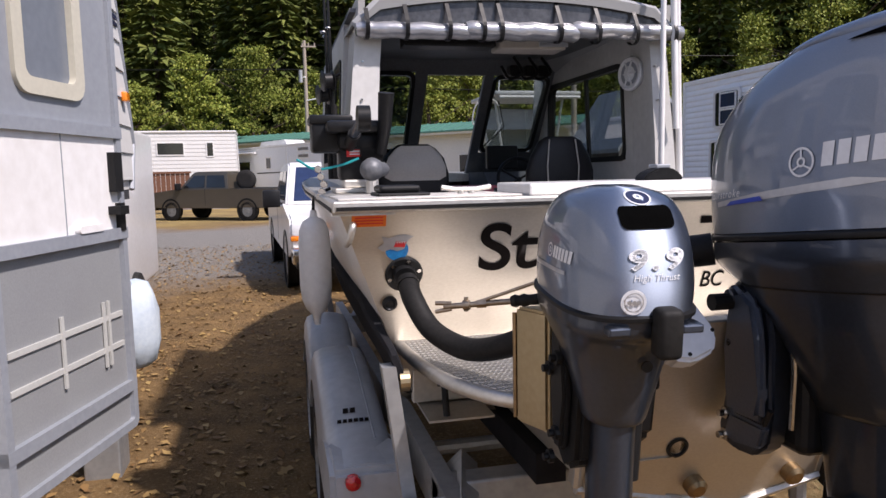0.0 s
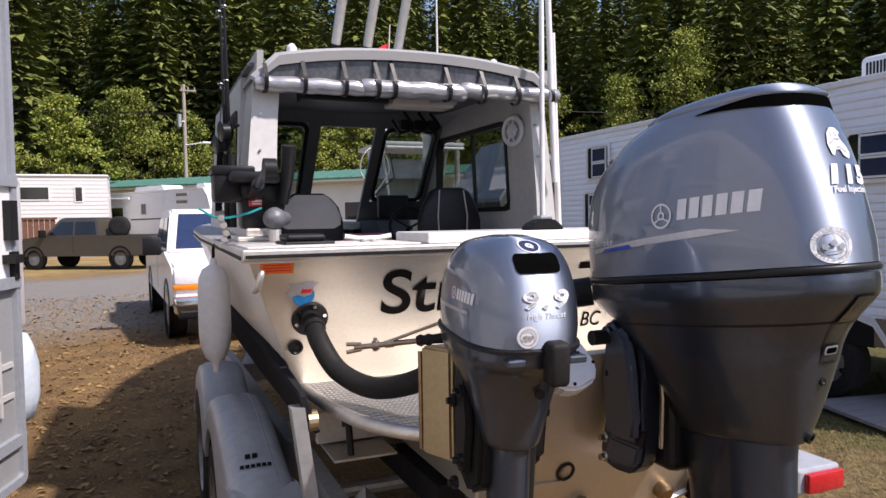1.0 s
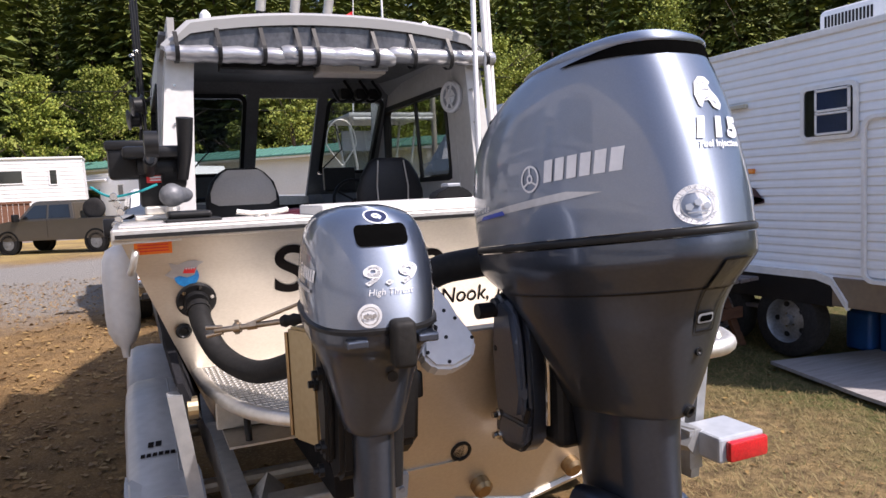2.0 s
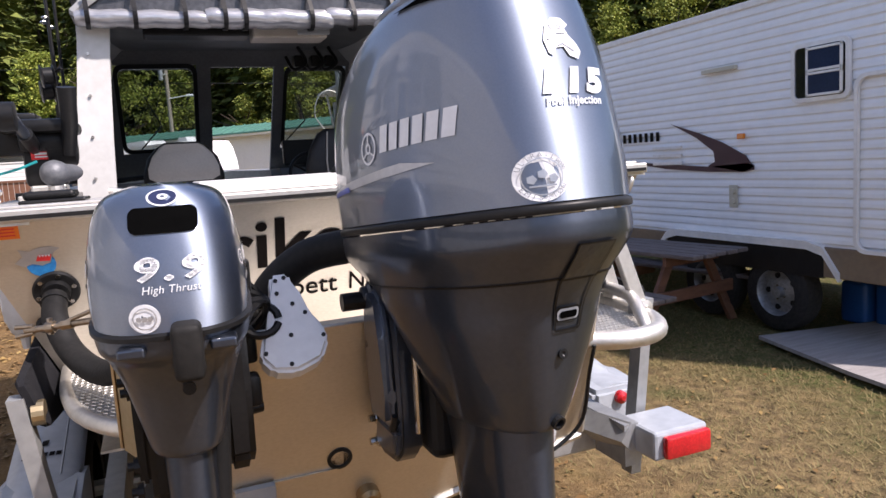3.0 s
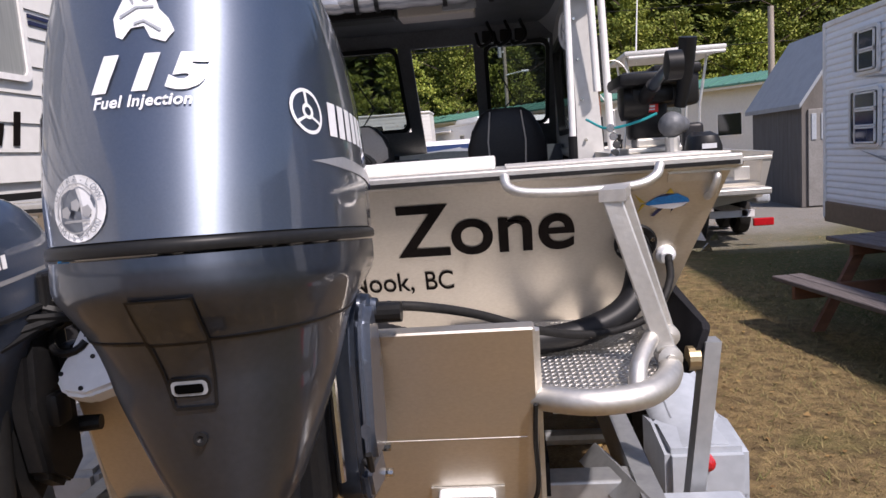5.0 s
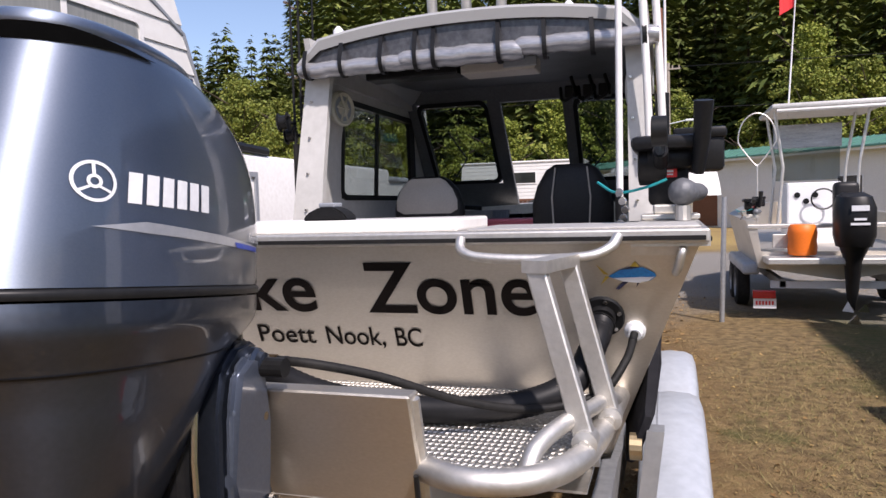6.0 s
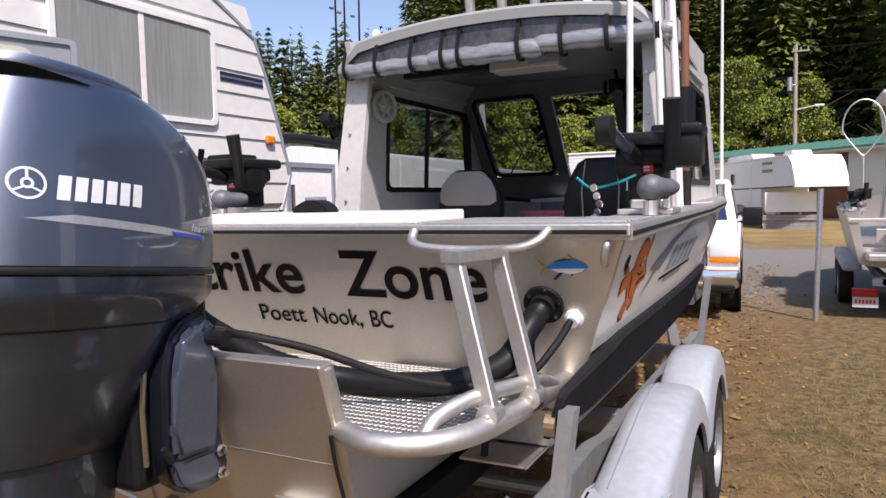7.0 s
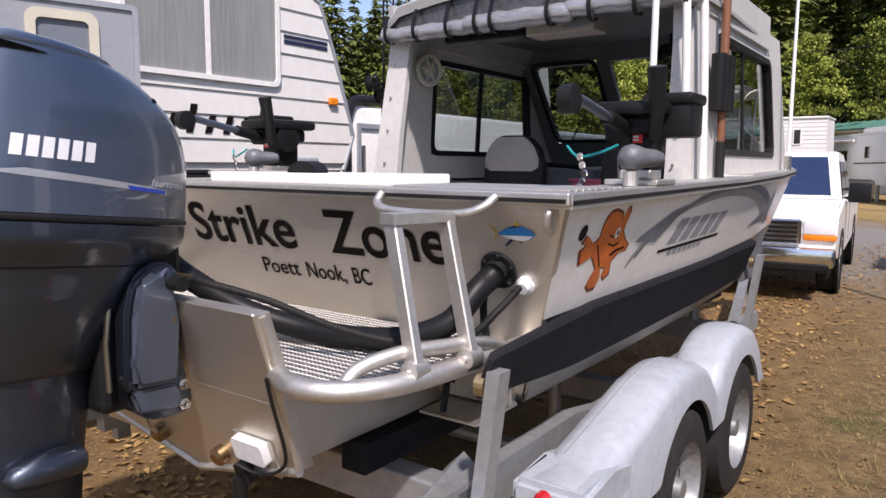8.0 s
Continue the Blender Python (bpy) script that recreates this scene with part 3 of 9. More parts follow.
# ---- the boat ----
XC = -0.04
HULL = [  # along, half beam, sheer height, half chine, chine height, keel height
    (0.0, 1.14, 1.64, 0.87, 0.92, 0.66), (1.0, 1.14, 1.65, 0.88, 0.92, 0.64), (2.0, 1.14, 1.66, 0.88, 0.925, 0.63),
    (3.0, 1.12, 1.68, 0.86, 0.94, 0.63), (4.0, 1.03, 1.70, 0.78, 0.98, 0.65), (5.0, 0.82, 1.72, 0.58, 1.06, 0.72),
    (5.8, 0.54, 1.735, 0.34, 1.17, 0.85), (6.4, 0.24, 1.745, 0.13, 1.30, 1.03), (6.75, 0.03, 1.75, 0.012, 1.45, 1.25)]
RAKE = 0.38


def hull_at(y):
    for a, b in zip(HULL, HULL[1:]):
        if y <= b[0]:
            t = (y - a[0]) / (b[0] - a[0])
            return [p + (q - p) * t for p, q in zip(a, b)]
    return list(HULL[-1])


def side_point(y, z, sgn, off=0.0):
    _, hb, zs, hc, zc, _k = hull_at(y)
    t = (zs - z) / (zs - zc)
    return Vector((XC + sgn * (hb + (hc - hb) * t + off), y, z))


boat = thing("aluminium_fishing_boat", "welded aluminium fishing boat with pilot cabin, on a trailer", "boat", at=(XC, 2.0, 0.0))
YS = [i * 0.25 for i in range(0, 25)] + [6.4, 6.6, 6.75]
for sgn, nm in ((1, "hull_side"), (-1, "hull_side")):
    bm = B()
    rows = []
    for y in YS:
        h = hull_at(y)
        zs, zc = h[2], h[4]
        zb = zs - (zs - zc) * 0.56
        outer = [side_point(y + (RAKE * (zs - z) if y == 0 else 0), z, sgn) for z in (zs, (zs + zb) / 2, zb)]
        inner = [side_point(y + (RAKE * (zs - z) if y == 0 else 0), z, sgn, -0.012) for z in (zb, zs)]
        rows.append(outer + inner)
    ring_skin(bm, rows, caps=True)
    part(nm, bm, M_WHITE, boat, "white painted hull side", smooth=True)
    bm = B()
    rows = []
    for y in YS:
        h = hull_at(y)
        zs, zc, zk = h[2], h[4], h[5]
        zb = zs - (zs - zc) * 0.56
        dy = lambda z: RAKE * (zs - z) if y == 0 else 0
        o = [side_point(y + dy(zb), zb, sgn, -0.003), side_point(y + dy(zc), zc, sgn, -0.003), Vector((XC + sgn * (h[3] - 0.09), y + dy(zc), zc - 0.012)), Vector((XC, y + dy(zk), zk))]
        rows.append(o + [Vector((XC, y + dy(zk), zk + 0.012)), side_point(y + dy(zc), zc + 0.012, sgn, -0.012), side_point(y + dy(zb), zb, sgn, -0.015)])
    ring_skin(bm, rows, caps=True)
    part("hull_bottom", bm, M_HULLBOT, boat, "dull bare aluminium lower hull", smooth=True, angle=25)


def tr_y(z):
    return RAKE * (1.625 - z)


bm = B()
pts = [(XC - 1.13, 1.61), (XC + 1.13, 1.61), (XC + 0.868, 0.92), (XC, 0.66), (XC - 0.868, 0.92)]
ring_skin(bm, [[(x, tr_y(z), z) for x, z in pts], [(x, tr_y(z) + 0.03, z) for x, z in pts]])
transom = part("transom", bm, M_ALU, boat, "bare brushed aluminium transom")

# gunwale cap: a broad flat rail with a dark rubbing line
for sgn in (1, -1):
    bm = B()
    rows = []
    for y in [0.0] + YS[1:]:
        h = hull_at(y)
        o, i_ = h[1] + 0.012, max(h[1] - 0.19, 0.004)
        rows.append([(XC + sgn * o, y, h[2] - 0.045), (XC + sgn * o, y, h[2] - 0.004), (XC + sgn * (o - 0.006), y, h[2]), (XC + sgn * i_, y, h[2]), (XC + sgn * i_, y, h[2] - 0.045)])
    ring_skin(bm, rows)
    part("gunwale", bm, M_ALU_RAW, boat)
    bm = B()
    rows = []
    for y in YS:
        h = hull_at(y)
        o = h[1] + 0.012
        rows.append([(XC + sgn * o, y, h[2] - 0.034), (XC + sgn * (o + 0.004), y, h[2] - 0.032), (XC + sgn * (o + 0.004), y, h[2] - 0.022), (XC + sgn * o, y, h[2] - 0.020)])
    ring_skin(bm, rows)
    part("rub_strip", bm, M_RUBBER, boat, "dark rubbing strip")
bm = B()
box(bm, (XC - 1.15, -0.02, 1.604), (XC + 1.15, 0.46, 1.642), 0.006)
part("aft_deck", bm, M_ALU_RAW, boat)
bm = B()
box(bm, (XC - 1.14, -0.026, 1.612), (XC + 1.14, -0.018, 1.624))
part("rub_strip", bm, M_RUBBER, boat, "dark rubbing strip")
bm = B()
box(bm, (-0.53, 0.03, 1.642), (0.42, 0.40, 1.682), 0.008)
part("well_cover", bm, M_WHITE, boat, "raised white cover on the aft deck")
for x0, x1 in ((XC - 1.13, -0.56), (0.45, XC + 1.13)):
    for k in range(9):
        bm = B()
        y = 0.02 + k * 0.047
        box(bm, (x0, y, 1.642), (x1, y + 0.034, 1.649), 0.002, 1)
        part("tread_strip", bm, M_ALU_RAW, boat)
# cockpit
bm = B()
box(bm, (XC - 0.83, 0.42, 0.935), (XC + 0.83, 3.7, 0.97))
part("cockpit_floor", bm, M_GREY_SPECK, boat)
for sgn in (1, -1):
    bm = B()
    ring_skin(bm, [[(XC + sgn * x, y, z) for x, z in ((0.81, 0.965), (0.835, 0.965), (0.955, 1.60), (0.93, 1.60))] for y in (0.42, 3.0)])
    part("cockpit_side", bm, M_GREY_SPECK, boat)
bm = B()
prism(bm, [(XC - 0.81, 0.97), (XC + 0.81, 0.97), (XC + 0.93, 1.575), (XC - 0.93, 1.575)], 'y', 0.40, 0.44)
part("cockpit_bulkhead", bm, M_GREY_SPECK, boat)
bm = B()
rows = []
for y in [3.75 + 0.25 * i for i in range(11)] + [6.6]:
    h = hull_at(y)
    w = max(h[1] - 0.18, 0.01)
    rows.append([(XC - w, y, h[2] - 0.01), (XC, y, h[2] + 0.03), (XC + w, y, h[2] - 0.01), (XC + w, y, h[2] - 0.05), (XC - w, y, h[2] - 0.05)])
ring_skin(bm, rows)
part("foredeck", bm, M_ALU_RAW, boat)

# outboard pod and swim platform
PX0, PX1 = -0.575, 0.488


def pod_y(z):
    return -0.60 + 0.32 * (1.32 - z)


bm = B()
ring_skin(bm, [[(x, pod_y(z) + d, z) for x, z in ((PX0, 1.322), (PX1, 1.322), (PX1, 0.83), (XC, 0.70), (PX0, 0.83))] for d in (0, 0.062)])
bmesh.ops.bevel(bm, geom=bm.edges[:], offset=0.005, segments=1, affect='EDGES')
pod = part("pod_plate", bm, M_ALU, boat, "brushed aluminium outboard mounting plate")
bm = B()
ring_skin(bm, [[(x, pod_y(z) + 0.05 if y < 0 else y, z) for x, z in ((PX0 + 0.02, 1.12), (PX1 - 0.02, 1.12), (PX1 - 0.02, 0.85), (XC, 0.715), (PX0 + 0.02, 0.85))] for y in (-0.5, 0.35)])
part("pod_box", bm, M_ALU, boat)
bm = B()
for sx in (PX0, PX1):
    pipe(bm, [(sx, pod_y(1.31) + 0.03, 1.31), (sx, pod_y(1.1) + 0.02, 1.1), (sx, pod_y(0.84), 0.84)], 0.012, 6)
pipe(bm, [(PX1, pod_y(0.83), 0.83), (XC, pod_y(0.70), 0.70), (PX0, pod_y(0.83), 0.83)], 0.014, 6)
part("weld_bead", bm, M_ALU_RAW, boat)
bm = B()
pipe(bm, [(x, pod_y(1.045) + 0.001, 1.045) for x in [0.06 + 0.02 * i for i in range(21)]], 0.0022, 6)
part("weld_bead", bm, M_ALU_RAW, boat)


def plat_edge(sgn):
    if sgn > 0:
        return [(PX1 - 0.005, -0.515), (0.60, -0.565), (0.72, -0.535), (0.80, -0.42), (0.835, -0.25), (0.855, 0.0), (0.868, 0.24)]
    return [(PX0 + 0.005, -0.515), (-0.70, -0.55), (-0.81, -0.47), (-0.89, -0.32), (-0.935, -0.12), (-0.955, 0.08), (-0.965, 0.24)]


for sgn in (1, -1):
    e = plat_edge(sgn)
    bm = B()
    poly = [(p.x, p.y) for p in curve_pts([(x, y, 0) for x, y in e], 5)] + [(XC, 0.24), (XC, -0.50)]
    prism(bm, poly, 'z', 1.125, 1.142)
    part("platform_deck", bm, M_TREAD, boat, "diamond tread plate swim platform")
    bm = B()
    pipe(bm, curve_pts([(x, y, 1.14 if sgn > 0 else 1.126) for x, y in e], 6), 0.030 if sgn > 0 else 0.021, 12)
    part("platform_rail", bm, M_ALU_RAW, boat, smooth=True)
    # raised lozenges of the tread plate
    bm = B()
    from_poly = poly

    def inside(x, y):
        c = False
        for (x1, y1), (x2, y2) in zip(from_poly, from_poly[1:] + from_poly[:1]):
            if (y1 > y) != (y2 > y) and x < (x2 - x1) * (y - y1) / (y2 - y1) + x1:
                c = not c
        return c
    for i in range(-68, 68):
        for j in range(-40, 20):
            x, y = i * 0.0165 + (0.00825 if j % 2 else 0), j * 0.0145
            if not inside(x, y):
                continue
            a = radians(42 if j % 2 else -42)
            dx, dy = math.cos(a) * 0.0092, math.sin(a) * 0.0092
            ox, oy = -math.sin(a) * 0.0027, math.cos(a) * 0.0027
            q = [bm.verts.new(p) for p in ((x - dx, y - dy, 1.1418), (x + ox, y + oy, 1.1418), (x + dx, y + dy, 1.1418), (x - ox, y - oy, 1.1418))]
            t = [bm.verts.new(p) for p in ((x - dx * 0.6, y - dy * 0.6, 1.1440), (x + dx * 0.6, y + dy * 0.6, 1.1440))]
            for f in ((q[0], q[1], t[0]), (q[1], t[1], t[0]), (q[1], q[2], t[1]), (q[2], q[3], t[1]), (q[3], t[0], t[1]), (q[3], q[0], t[0])):
                bm.faces.new(f)
    ob = part("tread_lozenge", bm, M_TREADBAR, boat)
    ob["kind"] = "stuff"

# letters on the transom
TR_R, TR_U = Vector((1, 0, 0)), Vector((0, -RAKE, 1)).normalized()


def on_transom(bm, x, z, name, material, label="", parent=None):
    return part(name, stick(bm, (x, tr_y(z), z), TR_R, TR_U, lift=0.003), material, parent or boat, label)


def letters(words, size, x0, x1, z, name, label):
    bm = text_bm(words, size, bold=0.0035 if size > 0.2 else 0.0006)
    xs = [v.co.x for v in bm.verts]
    s = (x1 - x0) / (max(xs) - min(xs))
    c = (max(xs) + min(xs)) / 2
    zs = [v.co.y for v in bm.verts]
    for v in bm.verts:
        v.co.x = (v.co.x - c) * s
    on_transom(bm, (x0 + x1) / 2, z, name, M_LETTER, label)


letters("Strike", 0.245, -0.70, -0.07, 1.462, "boat_name", "black serif boat name lettering")
letters("Zone", 0.245, 0.105, 0.645, 1.462, "boat_name", "black serif boat name lettering")
for word, xa, xb in (("Poett", -0.315, -0.105), ("Nook,", -0.062, 0.142), ("BC", 0.180, 0.268)):
    letters(word, 0.095, xa, xb, 1.305, "home_port", "small black home port lettering")

# ---- cabin ----
CX0, CX1 = -0.985, 0.945
CY0, CZ0, CZ1 = 1.64, 1.63, 2.58


def cab_y(z):
    return 3.95 - (z - 1.66) * 0.85


def side_wall(x, sgn):
    lean = lambda z: -sgn * 0.05 * (z - 1.63)
    wy0, wy1, wz0, wz1 = 2.10, 3.5, 1.785, 2.40
    bm = B()
    place = lambda u, v, w: (x + lean(v) - sgn * w, 1.98 + (u - 1.98) * 1.0 if u < 3.4 else u - (v - 1.66) * (0.30 if u > 3.6 else 0.18), v)
    panel(bm, (1.98, 3.95), (1.62, 2.58), [(wy0, wy1, wz0, wz1)], place, 0.04)
    part("cabin_side", bm, M_CABIN_OUT, boat)
    w = part("side_window", rim(B(), wy0 - 0.01, wy1 + 0.01, wz0 - 0.01, wz1 + 0.01, 0.07, 0.035, place, -0.008, 0.048), M_BLACK, boat, "black framed sliding window", smooth=True)
    part("pane", slab(B(), rrect(wy0, wy1, wz0, wz1, 0.06), place, 0.018, 0.022), M_GLASS, w)
    bm = B()
    ym = (wy0 + wy1) / 2 - 0.1
    slab(bm, [(ym - 0.018, wz0), (ym + 0.018, wz0), (ym + 0.018, wz1), (ym - 0.018, wz1)], place, 0.012, 0.03)
    part("mullion", bm, M_BLACK, w)


side_wall(CX1, 1)
side_wall(CX0, -1)
# aft pillars, broad and riveted, leaning a little forward at the foot
for x, sgn in ((CX0, -1), (CX1, 1)):
    bm = B()
    rows = []
    for z, y, wd in ((1.622, 1.58, 0.13), (1.9, 1.60, 0.115), (2.3, 1.64, 0.10), (2.6, 1.66, 0.10)):
        xo = x - sgn * (0.05 if sgn > 0 else 0.10) * (z - 1.63) + sgn * 0.012
        xi = xo - sgn * (wd if sgn > 0 else wd + 0.045)
        rows.append([(xo, y, z), (xi, y + 0.01, z), (xi, y + 0.05, z), (xo - sgn * 0.05, y + 0.06, z), (xo - sgn * 0.05, y + 0.42, z), (xo, y + 0.42, z)])
    ring_skin(bm, rows)
    p = part("pillar", bm, M_CABIN_OUT, boat, "pale grey riveted cabin pillar")
    bm = B()
    for z in (1.72, 1.92, 2.12, 2.32):
        xo = x - sgn * 0.05 * (z - 1.63)
        cyl(bm, (xo - sgn * 0.075, 1.60 + 0.12 * (z - 1.7), z), (xo - sgn * 0.07, 1.575 + 0.09 * (z - 1.7), z), 0.007, n=8)
    part("rivet", bm, M_STEEL, p)
    # inner round speaker
    sy, sz = 1.93, 2.315
    xi = x - sgn * (0.07 if sgn > 0 else 0.115)
    bm = lathe(B(), [(-0.03, 0.085), (0, 0.105), (0.018, 0.105), (0.028, 0.094), (0.02, 0.074), (0.012, 0.072), (0.03, 0.022), (0.034, 0.001)], (xi - sgn * 0.03, sy, sz), (-sgn, -0.25, 0), 28)
    s = part("speaker", bm, M_PLASTIC_W if sgn > 0 else M_CREAM, boat, "round white loudspeaker", smooth=True)
    bm = B()
    for k in range(6):
        a = k * 1.0472
        c = Vector((xi - sgn * 0.058, sy - 0.008, sz))
        cyl(bm, c, c + Vector((0, math.cos(a) * 0.085, math.sin(a) * 0.085)), 0.007, n=6)
    part("spoke", bm, M_PLASTIC_W if sgn > 0 else M_CREAM, s)
    part("cone", lathe(B(), [(0.0, 0.076), (0.004, 0.074), (0.004, 0.024)], (xi - sgn * 0.046, sy - 0.004, sz), (-sgn, -0.25, 0), 24, caps=False), M_GREYTRIM, s)
# windscreen wall: two framed panes and the open middle door
ws = lambda u, v, w: (u, cab_y(v) + w, v)
bm = B()
holes = [(-0.83, -0.27, 1.90, 2.50), (-0.175, 0.285, 1.60, 2.48), (0.36, 0.84, 1.89, 2.48)]
panel(bm, (CX0 + 0.04, CX1 - 0.04), (1.56, 2.60), holes, ws, 0.05)
wall = part("windscreen_wall", bm, M_CABIN_IN, boat, "dark grey windscreen frame")
for u0, u1, v0, v1 in (holes[0], holes[2]):
    w = part("windscreen", rim(B(), u0, u1, v0, v1, 0.06, 0.028, ws, -0.012, 0.06), M_BLACK, boat, smooth=True)
    part("pane", slab(B(), rrect(u0, u1, v0, v1, 0.05), ws, 0.02, 0.025), M_GLASS, w)
bm = B()
for u0, u1 in ((-0.70, -0.36), (0.40, 0.70)):
    pipe(bm, [ws(u0, 1.93, 0.06), ws(u0 + 0.16, 2.10, 0.06), ws(u0 + 0.06, 2.3, 0.06)], 0.006, 6)
part("wiper", bm, M_BLACK, boat)
# hardtop
bm = B()
rows = []
for y, dz, ins in ((1.56, 0.0, 0.02), (1.585, 0.03, 0.0), (2.2, 0.045, 0.0), (2.9, 0.035, 0.02), (3.22, 0.0, 0.06)):
    r = []
    for k in range(15):
        t = -1 + 2 * k / 14
        x = XC + 0.045 + t * (0.94 - ins)
        z = 2.700 + dz * 0.6 - 0.10 * abs(t) ** 2.2 - (0.10 if abs(t) == 1 else 0)
        r.append((x, y, z))
    under = [(p[0] * 1.0, p[1] + (0.01 if y < 1.57 else 0), p[2] - 0.05 if 0 < k < 14 else p[2] - 0.02) for k, p in enumerate(r)]
    rows.append(r + under[::-1])
ring_skin(bm, rows)
roof = part("hardtop", bm, M_ROOF_EDGE, boat, "pale grey aluminium hardtop", smooth=True, angle=35)
for x in (-0.7, 0.55):
    part("roof_stud", lathe(B(), [(0, 0.03), (0.03, 0.028), (0.05, 0.01)], (x, 1.64, 2.665), (0, 0, 1), 12), M_PLASTIC_W, roof)
bm = B()
panel(bm, (CX0 + 0.05, CX1 - 0.05), (1.68, 3.2), [], lambda u, v, w: (u, v, 2.585 + w), 0.02)
part("headliner", bm, M_CABIN_IN, boat)
for x, sgn in ((CX0, -1), (CX1, 1)):
    bm = B()
    prism(bm, [(1.66, 2.46), (3.25, 2.46), (3.22, 2.66), (1.6, 2.66)], 'x', *sorted((x - sgn * (0.02 if sgn > 0 else 0.09), x - sgn * (0.055 if sgn > 0 else 0.125))))
    part("roof_side", bm, M_CABIN_OUT, boat)
# rolled clear drop curtain under the aft edge
curtain = thing("drop_curtain", "rolled clear vinyl drop curtain strapped under the hardtop edge", "curtain", at=(XC, 1.6, 2.48))
bm = B()
ts = [-1 + i / 8 for i in range(17)]
ring_skin(bm, [[(XC + 0.03 + t * 0.885, 1.592, 2.48), (XC + 0.03 + t * 0.865, 1.592, 2.655 - 0.075 * abs(t) ** 2.2), (XC + 0.03 + t * 0.865, 1.598, 2.655 - 0.075 * abs(t) ** 2.2), (XC + 0.03 + t * 0.885, 1.598, 2.48)] for t in ts])
part("valance", bm, M_VALANCE, curtain)
rgc = random.Random(5)
for x0, x1, r0 in ((-0.915, -0.30, 0.044), (-0.32, 0.33, 0.051), (0.30, 0.975, 0.046)):
    bm = B()
    n = 24
    pts = [(x0 + (x1 - x0) * i / n, 1.585 + 0.004 * rgc.random(), 2.478 + 0.003 * math.sin(i) + (0.024 if x0 > 0.2 else 0.008 if x0 > -0.5 else 0)) for i in range(n + 1)]
    pipe(bm, pts, [r0 * (1 + 0.08 * (rgc.random() - 0.5)) * (0.85 if i in (0, n) else 1) for i in range(n + 1)], 16)
    part("roll", bm, M_CANVAS, curtain, smooth=True, angle=60)
for x in (-0.87, -0.66, -0.43, -0.24, -0.14, 0.20, 0.43, 0.66, 0.90):
    bm = B()
    loop = [(x, 1.592, 2.65), (x + 0.006, 1.56, 2.58), (x + 0.012, 1.527, 2.50), (x + 0.012, 1.545, 2.44), (x + 0.010, 1.60, 2.428), (x + 0.008, 1.64, 2.45)]
    if abs(x) > 0.85:
        loop = loop[1:]
    pl = curve_pts(loop, 4)
    ring_skin(bm, [[p + Vector((-0.011, 0, 0)), p + Vector((0.011, 0, 0)), p + Vector((0.011, -0.004, 0.002)), p + Vector((-0.011, -0.004, 0.002))] for p in pl])
    part("strap", bm, M_BLACK, curtain, "black webbing strap")


# ---- motors ----
def section(cx, z, w, yf, ya, e, n=40, notch=0.0):
    cy, hy = (yf + ya) / 2, (yf - ya) / 2
    out = []
    for k in range(n):
        a = 6.28318 * k / n
        c, s = math.cos(a), math.sin(a)
        out.append(Vector((cx + w * math.copysign(abs(c) ** (2 / e), c), cy + hy * math.copysign(abs(s) ** (2 / e), s), z)))
    return out


def dense(rows, n=4):
    """Smooth rows of numbers by Catmull-Rom."""
    P = [np.array(r, float) for r in rows]
    P = [2 * P[0] - P[1]] + P + [2 * P[-1] - P[-2]]
    out = []
    for i in range(1, len(P) - 2):
        a, b, c, d = P[i - 1:i + 3]
        for k in range(n):
            t = k / n
            out.append(0.5 * (2 * b + (c - a) * t + (2 * a - 5 * b + 4 * c - d) * t * t + (3 * b - a - 3 * c + d) * t ** 3))
    out.append(P[-2])
    return out


